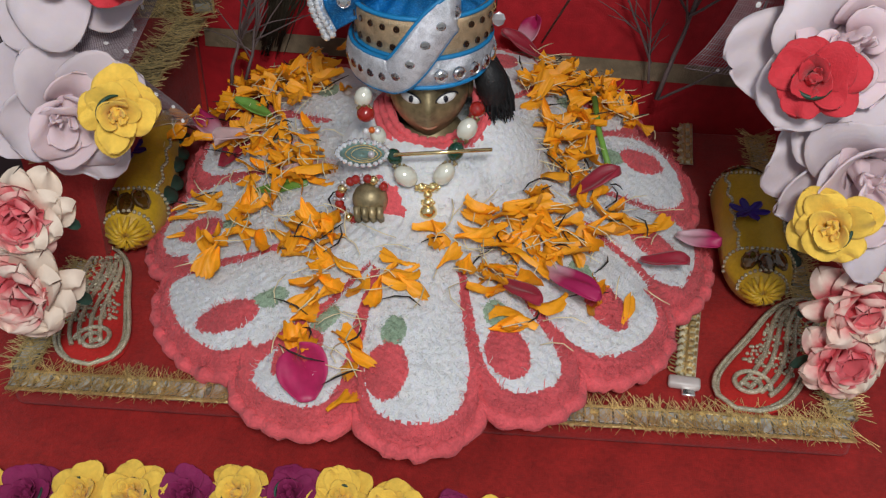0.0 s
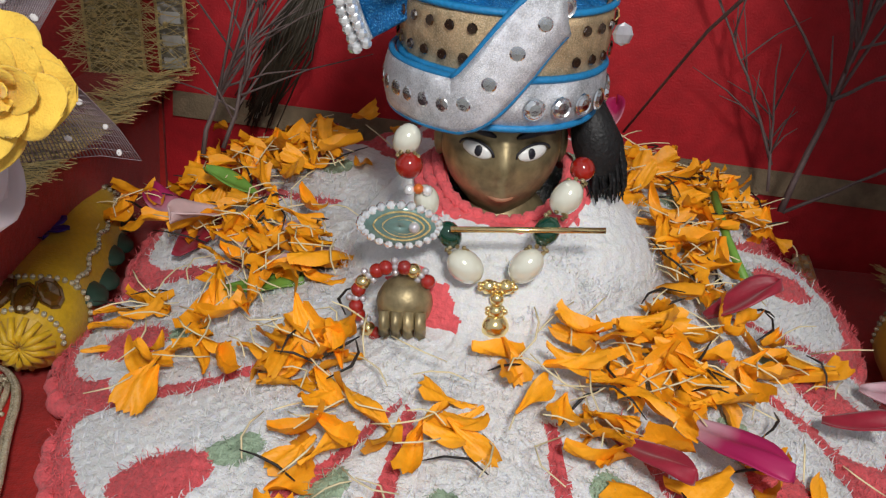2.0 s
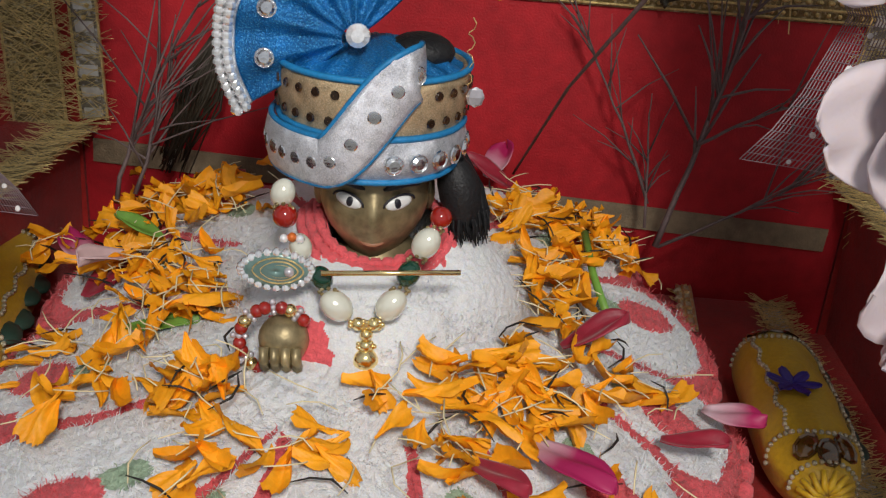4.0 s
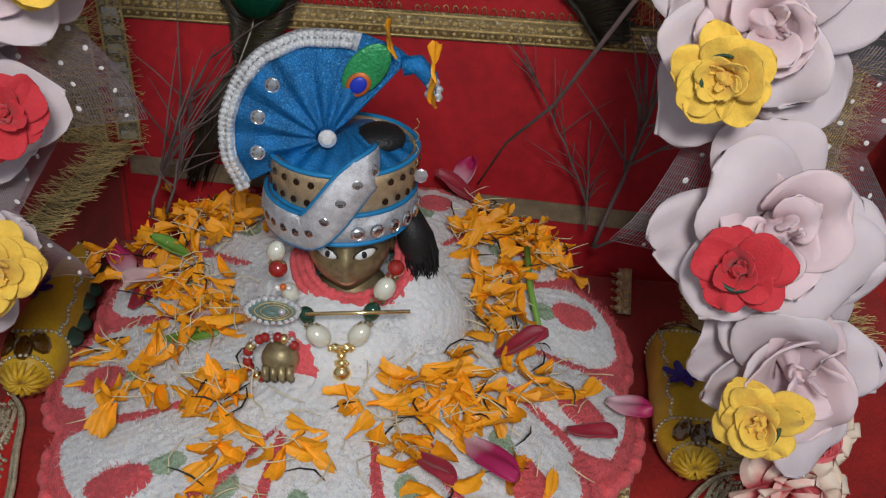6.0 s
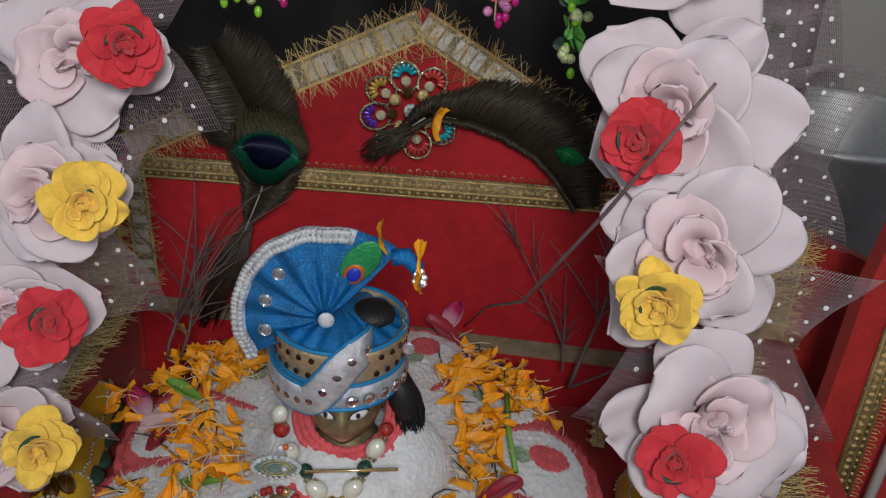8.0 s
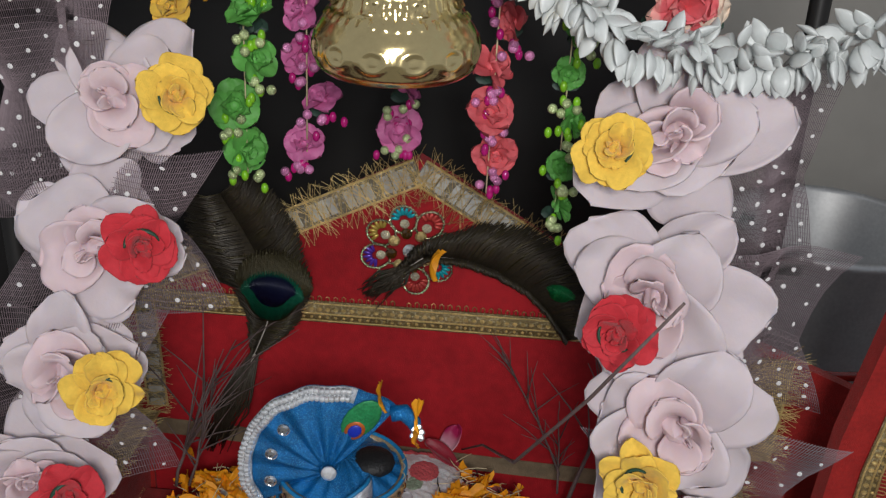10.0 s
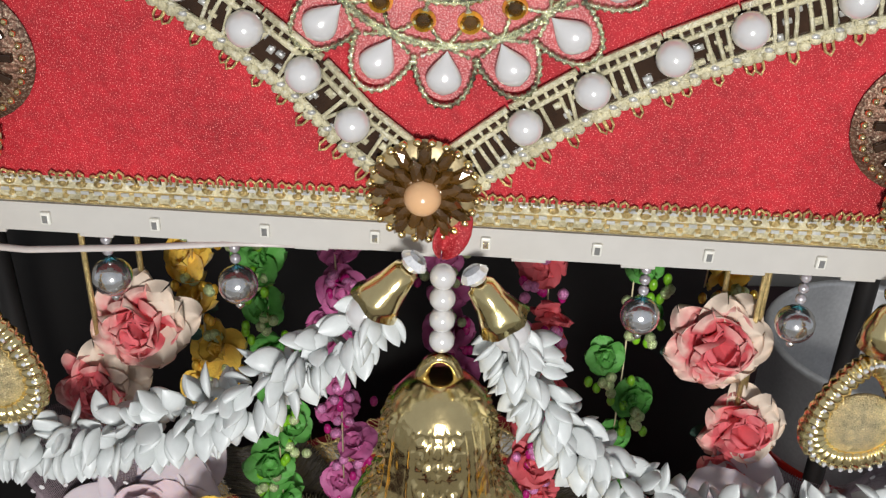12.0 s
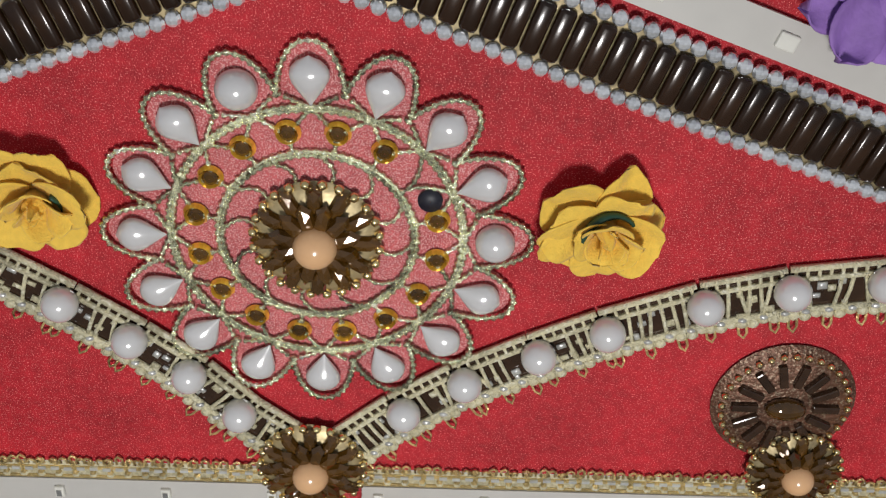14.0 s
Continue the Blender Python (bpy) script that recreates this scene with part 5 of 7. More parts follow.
# ---- hanging ornaments under the canopy ----
def cloth_rose(c, r, mat, parent, rng):
    """A small cloth rose: a bud at its heart and rings of petals."""
    core = part("cloth_rose", ball(bmesh.new(), (0, 0, 0), r * 0.28, seg=8, rings=6), mat, parent)
    core.matrix_basis = Matrix.Translation(c) @ Matrix.Rotation(rng.gauss(0, 0.6), 4, "Z") @ Matrix.Rotation(radians(75) + rng.gauss(0, 0.4), 4, "X") @ Matrix.Scale(rng.uniform(0.8, 1.12), 4)
    key = (mat.name, round(r, 4))
    if key not in petal_meshes:
        petal_meshes[key] = []
        for k in range(3):
            f = (1.0, 0.74, 0.5)[k]
            mesh = bpy.data.meshes.new("petal")
            bm = petal(bmesh.new(), Matrix.Identity(4), r * f, r * f * 1.15, 0.4, -0.05, 0.0, 0.10, k * 2.1, 6, 6, roll=0.8)
            bm.to_mesh(mesh)
            bm.free()
            mesh.materials.append(mat)
            mesh.shade_smooth()
            petal_meshes[key].append(mesh)
    for layer, tilt in ((0, 12), (1, 42), (2, 66)):
        for k in range(5 - layer):
            a = k * math.tau / (5 - layer) + layer + rng.random() * 0.5
            shared("petal", petal_meshes[key][layer], core, Matrix.Rotation(a, 4, "Z") @ Matrix.Rotation(radians(tilt + rng.gauss(0, 9)), 4, "X") @ Matrix.Rotation(rng.gauss(0, 0.2), 4, "Y"))
    return core


petal_meshes = {}


def strand(name, label, x, y, top, bottom, fl, bud, glit, seed, r=0.0115, step=0.021, group="hanging strands"):
    """A hanging thread of cloth roses with buds, glitter beads and leaves between them."""
    ob = thing(name, label, "garland", (x, y, top), group)
    rng = random.Random(seed)
    bm = bmesh.new()
    sweep(bm, [(0, 0, 0.0), (0.001, 0, (bottom - top) * 0.5), (0, 0, bottom - top)], 0.0004, 4)
    part("thread", bm, STALK, ob)
    z = -0.006
    while z > bottom - top:
        c = Vector((rng.gauss(0, 0.0035), rng.gauss(0, 0.002), z))
        cloth_rose(c, r, fl, ob, rng)
        for s in (-1, 1):
            if rng.random() < 0.8:
                part("leaf", petal(bmesh.new(), Matrix.Translation(c + Vector((s * 0.004, 0.003, -0.004))) @ Matrix.Rotation(s * -1.9, 4, "Y") @ Matrix.Rotation(radians(70), 4, "X"), 0.011, 0.007, 0.2, 0.1, 0.0, 0.05, 0, 4, 4), LEAFGREEN, ob)
        for _ in range(4):
            q = c + Vector((rng.gauss(0, 0.0040), -0.005, -step * 0.5 + rng.gauss(0, 0.003)))
            part("glitter_bead", ball(bmesh.new(), q, 0.0023, seg=8, rings=6), glit, ob)
            q = c + Vector((rng.gauss(0, 0.0046), -0.004, -step * 0.5 + rng.gauss(0, 0.004)))
            part("bud_bead", ball(bmesh.new(), q, (0.0018, 0.0018, 0.0026), seg=8, rings=6), bud, ob)
        z -= step
    return ob


strand("green_strand", "hanging strand of green cloth roses, buds and glitter beads", -0.054, 0.45, 0.472, 0.287, GREENFAB, LIMEBUD, PALEGLIT, 3)
strand("green_strand", "hanging strand of green cloth roses, buds and glitter beads", 0.088, 0.45, 0.472, 0.275, GREENFAB, LIMEBUD, PALEGLIT, 4, r=0.0095)
strand("pink_strand", "hanging strand of magenta cloth roses and glitter beads", -0.028, 0.46, 0.472, 0.290, PINKFAB, MAGBUD, PINKGLIT, 5)
strand("pink_strand", "hanging strand of magenta cloth roses and glitter beads", 0.056, 0.455, 0.472, 0.280, CORAL, MAGBUD, PINKGLIT, 6)
strand("pink_strand", "hanging strand of soft pink cloth roses", 0.018, 0.49, 0.472, 0.285, PINKFAB, MAGBUD, PALEGLIT, 7)
strand("yellow_strand", "short hanging strand of yellow cloth roses", -0.080, 0.45, 0.472, 0.345, YELFOAM, YELLOWGEM, PALEGLIT, 8)
strand("yellow_strand", "short hanging strand of yellow cloth roses", 0.116, 0.45, 0.472, 0.415, YELFOAM, YELLOWGEM, PALEGLIT, 9, r=0.012)

IRIS = material("iridescent_teal", (0.10, 0.42, 0.44), 0.15, 0.7, vary=0.6, scale=300, hue=0.08, coat=0.8)
for x, z in ((-0.093, 0.447), (-0.052, 0.445), (0.081, 0.436), (0.133, 0.434)):
    ob = thing("bauble", "small mirrored silver ball hanging on a bead wire", "ornament", (x, 0.40, z), "silver baubles")
    part("ball", ball(bmesh.new(), (0, 0, 0), 0.0066, seg=20, rings=14), SILVER, ob)
    bm = bmesh.new()
    sweep(bm, [(0, 0, 0.006), (0, 0, 0.478 - z)], 0.0003, 4)
    part("wire", bm, SILVER, ob)
    for k in range(4):
        part("bead", ball(bmesh.new(), (0, 0, 0.010 + 0.0042 * k), 0.0019, seg=8, rings=6), SILVERBEAD, ob)
    bm = bmesh.new()
    for k in range(5):
        petal(bm, Matrix.Translation((0, 0, 0.007)) @ Matrix.Rotation(k * math.tau / 5, 4, "Z") @ Matrix.Rotation(radians(-35), 4, "X"), 0.006, 0.005, 0.2, -0.2, 0, 0, 0, 4, 4)
    part("bead_cap", bm, IRIS, ob, "iridescent teal sequin")
    bm = bmesh.new()
    ball(bm, (0, 0, -0.008), 0.0015, seg=8, rings=6)
    part("end_bead", bm, SILVER, ob)


def two_tone(name, base, far, start, end, ragged):
    """Cloth or petal whose colour fades to another along its length, unevenly."""
    m = base.copy()
    m.name = name
    nt = m.node_tree
    b = nt.nodes["Principled BSDF"]
    src = b.inputs["Base Color"].links[0].from_socket
    co = nt.nodes.new("ShaderNodeTexCoord")
    xyz = nt.nodes.new("ShaderNodeSeparateXYZ")
    nt.links.new(co.outputs["Object"], xyz.inputs[0])
    tone = nt.nodes.new("ShaderNodeTexNoise")
    tone.inputs["Scale"].default_value = 170
    nt.links.new(co.outputs["Object"], tone.inputs["Vector"])
    rag = nt.nodes.new("ShaderNodeMath")
    rag.operation = "MULTIPLY_ADD"
    rag.inputs[1].default_value = ragged
    nt.links.new(tone.outputs["Fac"], rag.inputs[0])
    nt.links.new(xyz.outputs["Y"], rag.inputs[2])
    ramp = nt.nodes.new("ShaderNodeMapRange")
    ramp.inputs["From Min"].default_value = start
    ramp.inputs["From Max"].default_value = end
    nt.links.new(rag.outputs[0], ramp.inputs["Value"])
    mix = nt.nodes.new("ShaderNodeMix")
    mix.data_type = "RGBA"
    nt.links.new(ramp.outputs[0], mix.inputs[0])
    nt.links.new(src, mix.inputs[6])
    mix.inputs[7].default_value = (*far, 1)
    nt.links.new(mix.outputs[2], b.inputs["Base Color"])
    return m


CORALCREAM = two_tone("coral_to_cream_petal", CORAL, (0.80, 0.62, 0.52), 0.0185, 0.0260, 0.014)


def bloom(name, c, r, seed, label, group):
    """A full flower of coral and cream petals."""
    ob = thing(name, label, "flower", c, group)
    rng = random.Random(seed)
    meshes = {}
    for k in range(26):
        ring = k / 26
        m = (Matrix.Rotation(radians(80), 4, "X") @ Matrix.Rotation(k * 2.4, 4, "Z") @ Matrix.Rotation(radians(5 + 70 * ring + rng.gauss(0, 9)), 4, "X") @ Matrix.Rotation(radians(rng.gauss(0, 16)), 4, "Y"))
        key = (k % 5 in (0, 2), k // 7)
        if key not in meshes:
            o = part("petal", petal(bmesh.new(), Matrix.Identity(4), r * (1.15 - 0.14 * (k // 7)), r * 1.02, 0.18, 0.02, 0.0, 0.13, k, 10, 10, roll=1.2), CREAMPETAL if key[0] and key[1] < 2 else CORALCREAM, ob)
            meshes[key] = o.data
            o.matrix_basis = m
        else:
            shared("petal", meshes[key], ob, m)
    bm = bmesh.new()
    for s in (-1, 1):
        petal(bm, Matrix.Translation((s * r * 0.5, 0.004, -r * 0.3)) @ Matrix.Rotation(s * 1.9, 4, "Y") @ Matrix.Rotation(radians(90), 4, "X"), r * 0.65, r * 0.4, 0.2, 0.1, 0.0, 0.05, 0, 4, 4)
    part("leaf", bm, LEAFGREEN, ob, "green leaves")
    return ob


for k, (c, r) in enumerate((((-0.091, 0.418, 0.417), 0.017), ((-0.108, 0.412, 0.393), 0.015), ((0.114, 0.418, 0.414), 0.017), ((0.127, 0.414, 0.378), 0.015), ((0.124, 0.410, 0.358), 0.012))):
    ob = bloom("coral_flower", c, r, k, "coral and cream cloth flower hanging under the canopy", "coral flowers")
    bm = bmesh.new()
    sweep(bm, [(0, 0.002, 0), (0.001, 0.004, 0.478 - c[2])], 0.0010, 6)
    part("gold_cord", bm, GOLD, ob, "twisted gold cord")
for k, (c, r) in enumerate((((-0.157, 0.318, 0.098), 0.016), ((-0.163, 0.315, 0.066), 0.020), ((0.166, 0.318, 0.056), 0.019), ((0.164, 0.312, 0.032), 0.017), ((0.172, 0.325, 0.078), 0.015))):
    bloom("coral_flower", c, r, 20 + k, "coral and cream cloth flower at the garland's end", "coral flowers")

# bell caps at the garlands' ends
for c, lean in (((0.000, 0.372, 0.464), 38), ((0.030, 0.372, 0.459), -30)):
    ob = thing("garland_cap", "fluted gold bell cap with a white pearl", "bead cap", c)
    m = Matrix.Rotation(radians(lean), 4, "Y")
    bm = bmesh.new()
    lathe(bm, [(0.0025, 0.008), (0.0042, 0.007), (0.0052, 0.001), (0.0066, -0.004), (0.0085, -0.008), (0.0076, -0.0078)], 24, m)
    for v in bm.verts:
        a = math.atan2(v.co.y, v.co.x)
        v.co += Vector((v.co.x, v.co.y, 0)) * 0.05 * math.sin(8 * a)
    part("cap", bm, BRASS, ob, "fluted gold cap")
    part("rhinestone_ring", lathe(bmesh.new(), [(0.003, 0.009), (0.0046, 0.011), (0.003, 0.013)], 12, m), DIAMOND, ob, smooth=False)
    part("pearl", ball(bmesh.new(), m @ Vector((0, 0, -0.0125)), 0.0062, seg=16, rings=12), PEARL, ob, "white pearl")

# drop-shaped pendants under the disc brooches
for c, top in (((-0.126, 0.371, 0.432), 0.496), ((0.149, 0.372, 0.420), 0.490)):
    ob = thing("drop_pendant", "large gold drop pendant with a glittering pad", "pendant", c, "drop pendants")
    def rim(t):
        a = t * math.tau
        return Vector((0.0155 * math.sin(a) * (0.72 - 0.28 * math.cos(a)) * 1.2, 0, 0.0195 * math.cos(a)))
    bm = bmesh.new()
    sweep(bm, [rim(k / 216) for k in range(216)], [0.0036 * (1 + 0.10 * math.sin(k * math.tau / 6)) for k in range(216)], 8, closed=True, flat=1.3)
    part("frame", bm, BRASS, ob, "ridged gold frame")
    stone = ball(bmesh.new(), (0, 0, 0), 0.0009, seg=6, rings=4)
    smesh = None
    for k in range(40):
        m = Matrix.Translation(rim(k / 40) * 1.10 + Vector((0, -0.0036, 0)))
        if smesh is None:
            o = part("rhinestone", stone, GLASSBEAD, ob, smooth=False)
            smesh = o.data
            o.matrix_basis = m
        else:
            shared("rhinestone", smesh, ob, m)
    part("pad", ball(bmesh.new(), (0, 0, -0.0045), (0.0118, 0.0045, 0.0118), seg=24, rings=16), material("gold_glitter", (0.62, 0.52, 0.30), 0.3, 0.8, vary=0.7, scale=2500, bump=1.0, bump_scale=1800), ob, "glittering gold pad")
    bm = bmesh.new()
    lathe(bm, [(0.0015, 0.041), (0.004, 0.039), (0.0065, 0.033), (0.0075, 0.026), (0.0060, 0.0255)], 20)
    part("cap", bm, BRASS, ob, "gold dome cap")
    bm = bmesh.new()
    ball(bm, (0, 0, 0.045), 0.0036, seg=12, rings=8)
    part("bead", bm, BRASS, ob)
    bm = bmesh.new()
    sweep(bm, [(0, 0, 0.045), (0, 0.002, top - c[2])], 0.0008, 5)
    part("link", bm, BRASS, ob)

# purple flower on the gable, loose wire under the tape
m = CAN @ aim((0.128, -0.004, 0.070), (0, -1, 0))
ob = thing("purple_flower", "lilac cloth flower on the red velvet", "flower", m=m)
PURPLE = material("lilac_cloth", (0.30, 0.16, 0.48), 0.7, vary=0.25, scale=200, bump=0.2)
for k in range(7):
    part("petal", petal(bmesh.new(), Matrix.Rotation(k * math.tau / 7, 4, "Z") @ Matrix.Rotation(radians(15 + 10 * (k % 2)), 4, "X"), 0.017, 0.014, 0.3, -0.1, 0.0004, 0.08, k), PURPLE, ob)
wire = bmesh.new()
sweep(wire, [CAN @ Vector(p) for p in ((-0.20, 0.006, -0.099), (-0.16, 0.004, -0.108), (-0.125, 0.004, -0.1095), (-0.09, 0.005, -0.107), (-0.06, 0.007, -0.1045), (-0.02, 0.009, -0.1045))], 0.0014, 6, flat=0.6)
solo("wire", wire, WIRE, "loose clear two-core wire under the LED tape", "wire")


# ---- on the seat: bolsters, paisley patches, tags, step roses ----
def bolster(p, yaw, label, long=1.0):
    ob = thing("bolster", label, "bolster", m=pose(*p, 0, 0, yaw) @ Matrix.Diagonal((0.5 + 0.5 * long, long, 0.4 + 0.6 * long, 1)))
    bm = bmesh.new()
    def body(u, v):
        a = u * math.tau
        e = abs(2 * v - 1)
        r = 0.0170 * max(0.0, 1 - e ** 4.5) ** 0.42 * (1 - 0.10 * max(0.0, e - 0.72) / 0.28)
        r *= 1 + 0.07 * noise.noise((math.cos(a) * 2.5, math.sin(a) * 2.5, v * 5)) + 0.03 * e ** 6 * math.sin(9 * a)
        return Vector((r * math.cos(a), (v - 0.5) * 0.104, max(r * math.sin(a) * 0.95, -0.0160) + 0.0160))
    sheet(bm, body, 48, 40, closed_u=True)
    part("cushion", bm, BOLSTER, ob, "yellow satin cushion")
    def on(a, y, lift=0.0):
        e = min(1.0, abs(y) / 0.052)
        r = 0.0170 * max(0.0, 1 - e ** 4.5) ** 0.42 * (1 - 0.10 * max(0.0, e - 0.72) / 0.28) + lift
        return Vector((r * math.cos(radians(a)), y, 0.016 + 0.95 * r * math.sin(radians(a))))
    bead = ball(bmesh.new(), (0, 0, 0), 0.0010, seg=6, rings=4)
    bead_mesh = None
    def bead_row(pts):
        nonlocal bead_mesh
        for q in pts:
            if bead_mesh is None:
                o = part("seed_bead", bead, SILVERCORD, ob)
                bead_mesh = o.data
                o.matrix_basis = Matrix.Translation(q)
            else:
                shared("seed_bead", bead_mesh, ob, Matrix.Translation(q))
    for y in (-0.034, 0.034):
        bead_row([on(a, y + 0.002 * math.sin(radians(3 * a)), 0.0008) for a in range(-10, 190, 8)])
    for a in (40, 128):
        bead_row([on(a + 3 * math.sin(k), -0.033 + 0.066 * k / 28, 0.0008) for k in range(29)])
    for e in (-1, 1):
        bm = bmesh.new()
        for k in range(14):
            a = k * math.tau / 14
            sweep(bm, [(0.0095 * math.cos(a), e * 0.0490, 0.0165 + 0.0090 * math.sin(a)), (0.0045 * math.cos(a + 0.2), e * 0.0525, 0.0165 + 0.0043 * math.sin(a + 0.2)), (0.0008 * math.cos(a), e * 0.0520, 0.0165 + 0.0008 * math.sin(a))], [0.0010, 0.0013, 0.0006], 5)
        part("end_ruffle", bm, BOLSTER, ob, "gathered yellow end", kind="stuff")
        for a, y in ((62, 0.0400), (88, 0.0432), (118, 0.0405)):
            disc = part("mirror_disc", lathe(bmesh.new(), [(0.0001, 0.0008), (0.0026, 0.0006), (0.0033, 0.0), (0.0040, 0.0004), (0.0043, -0.0004)], 9), [AMBER], ob, "dark amber mirror disc", smooth=False)
            disc.matrix_basis = aim(on(a, e * y, 0.0004), Vector((math.cos(radians(a)), e * 0.5, math.sin(radians(a))))) @ Matrix.Diagonal((1, 1.35, 1, 1))
        bead_row([on(a, e * 0.0465, 0.0006) for a in range(-5, 190, 12)])
    for k in range(5):
        part("dark_motif", ball(bmesh.new(), on(12 + 4 * (-1) ** k, -0.026 + 0.013 * k, -0.0006), (0.0022, 0.0068, 0.0058), Matrix.Rotation(radians(-70), 4, "Y"), 10, 6), LEAFGREEN, ob, "dark green velvet scallop")
    for k in range(6):
        bm = petal(bmesh.new(), Matrix.Translation((-0.004, -0.006, 0.0325)) @ Matrix.Rotation(k * math.tau / 6 + 0.3, 4, "Z"), 0.0098, 0.0046, 0.2, 0.12, 0.0003, 0.1, k, 4, 4)
        part("bow_loop", bm, BLUEBOW, ob, "indigo ribbon")
    return ob


bolster((0.156, 0.422, 0.0), -7, "yellow satin bolster with gold cord and an indigo bow")
bolster((-0.165, 0.476, 0.0), 6, "yellow satin bolster with gold cord and an indigo bow", 1.2)


def paisley(p, yaw, flip, label):
    ob = thing("paisley_patch", label, "patch", m=pose(*p, 0, 0, yaw) @ Matrix.Diagonal((flip, 1, 1, 1)))
    def spine(t):
        return Vector((0.006 * math.sin(t * 2.6) - 0.003 * t + 0.012 * max(0.0, t - 0.7) ** 1.5 * 3, -0.045 + 0.090 * t, 0))
    def wid(t):
        low = (1 - (1 - min(1.0, t / 0.24)) ** 2) ** 0.5
        return max(0.0006, 0.0172 * low * (1 - 0.55 * max(0.0, (t - 0.30) / 0.70) ** 1.3) * (1 - max(0.0, (t - 0.80) / 0.20) ** 2.2) ** 0.5)
    bm = bmesh.new()
    sheet(bm, lambda u, v: spine(v) + Vector(((2 * u - 1) * wid(v), 0, 0.0042 - 0.002 * (2 * u - 1) ** 4)), 12, 24, 0.003)
    part("cloth", bm, PAISRED, ob, "red cloth")
    def outline(k, w):
        t = k / 48
        s = 1 if t < 0.5 else -1
        q = t * 2 if t < 0.5 else 2 - t * 2
        return spine(q) + Vector((s * wid(q) * w, 0, 0.0048))
    for w, r in ((0.97, 0.0011), (0.86, 0.0009)):
        bm = bmesh.new()
        sweep(bm, [outline(k, w) for k in range(48)], r, 5, closed=True)
        part("cord", bm, SILVERCORD, ob, "silver and gold cord")
    for off in (-0.45, -0.2, 0.1, 0.35):
        bm = bmesh.new()
        sweep(bm, [spine(t) + Vector((wid(t) * (off + 0.25 * math.sin(t * 5)), 0, 0.0052)) for t in [0.16 + 0.7 * k / 20 for k in range(21)]], 0.0012, 5)
        part("cord", bm, SILVERCORD, ob, "silver and gold cord")
    bm = bmesh.new()
    sweep(bm, [(0.001 + (0.0090 - 0.0075 * t) * math.cos(t * 11), -0.028 + (0.0090 - 0.0075 * t) * math.sin(t * 11), 0.0056) for t in [k / 40 for k in range(41)]], 0.0012, 5)
    part("scroll", bm, SILVERCORD, ob, "silver scroll")
    bead = ball(bmesh.new(), (0, 0, 0), 0.0009, seg=6, rings=4)
    bmesh_d = None
    rng = random.Random(9)
    for k in range(250):
        t = 0.34 + 0.58 * rng.random()
        m = Matrix.Translation(spine(t) + Vector((wid(t) * rng.uniform(-0.7, 0.7), 0, 0.0050)))
        if bmesh_d is None:
            o = part("seed_bead", bead, SILVERCORD, ob)
            bmesh_d = o.data
            o.matrix_basis = m
        else:
            shared("seed_bead", bmesh_d, ob, m)
    return ob


paisley((0.1475, 0.3465, 0.0002), -32, 1, "red paisley patch embroidered with silver and gold cord")
paisley((-0.162, 0.380, 0.0002), 6, -1, "red paisley patch embroidered with silver and gold cord")

for a, b in (((0.123, 0.389), (0.108, 0.331)), ((0.153, 0.565), (0.143, 0.512))):
    ob = thing("loose_trim", "short frayed end of cream and gold trim on the mat", "trim piece")
    lace("ribbon", line((a[0], a[1], 0.0015), (b[0], b[1], 0.0015), 6), 0.008, (0, 0, 1), ob, "", CREAM)
ob = thing("clip", "small clear plastic clip lying on the mat", "clip", (0.106, 0.326, 0.0))
part("clip_body", box(bmesh.new(), (0, 0, 0.0025), (0.014, 0.006, 0.004), Matrix.Rotation(-0.2, 4, "Z"), 0.0012), WIRE, ob)
part("clip_tongue", box(bmesh.new(), (0.001, -0.005, 0.0018), (0.006, 0.006, 0.002), Matrix.Rotation(-0.2, 4, "Z"), 0.0006), SILVER, ob)

magenta = rose("magenta_rose", "small dark magenta felt rose", SMALL, MAGFOAM, 0.0165, True, seed=12)
for k, kind in enumerate("ymyymymyymymy"):
    x = -0.192 + 0.0215 * k
    y = 0.279 - 0.22 * max(0.0, x + 0.06)
    put(yellows[k % 2] if kind == "y" else magenta, aim((x, y, -0.0165), (0.05 * math.sin(k), -0.5, 1), k * 1.9) @ Matrix.Diagonal((0.92, 0.92, 0.92, 1)), "step roses")

# ---- jewellery ----
neck = thing("necklace", "necklace of ivory pearls with red, green and gold beads", "necklace", (-0.006, 0.392, 0.07))
N0 = Vector((-0.006, 0.392, 0.07))


def bead(name, p, r, mat, n=None, parent=None, label=""):
    bm = bmesh.new()
    m = Vector(n).to_track_quat("Z", "Y").to_matrix().to_4x4() if n else None
    ball(bm, Vector(p) - N0, r, m, 16, 10)
    return part(name, bm, mat, parent or neck, label)


Y = 0.390
bead("pearl", (-0.035, 0.399, 0.1045), (0.0040, 0.0040, 0.0048), IVORYPEARL, (0.3, 0, 1))
bead("red_bead", (-0.034, 0.396, 0.0980), 0.0040, REDBEAD)
bead("pearl", (-0.0285, 0.3905, 0.0900), (0.0036, 0.0036, 0.0046), IVORYPEARL, (-0.3, 0, 1))
bead("green_bead", (-0.0215, 0.3865, 0.0815), (0.0034, 0.0034, 0.0042), GREENBEAD, (-0.6, 0, 1))
bead("pearl", (-0.0165, 0.3835, 0.0735), (0.0046, 0.0046, 0.0058), IVORYPEARL, (-0.9, 0, 0.7))
bead("pearl", (0.0005, 0.3830, 0.0750), (0.0044, 0.0044, 0.0058), IVORYPEARL, (0.7, 0, 0.9))
bead("green_bead", (0.0055, 0.3860, 0.0845), (0.0037, 0.0037, 0.0046), GREENBEAD, (0.5, 0, 1))
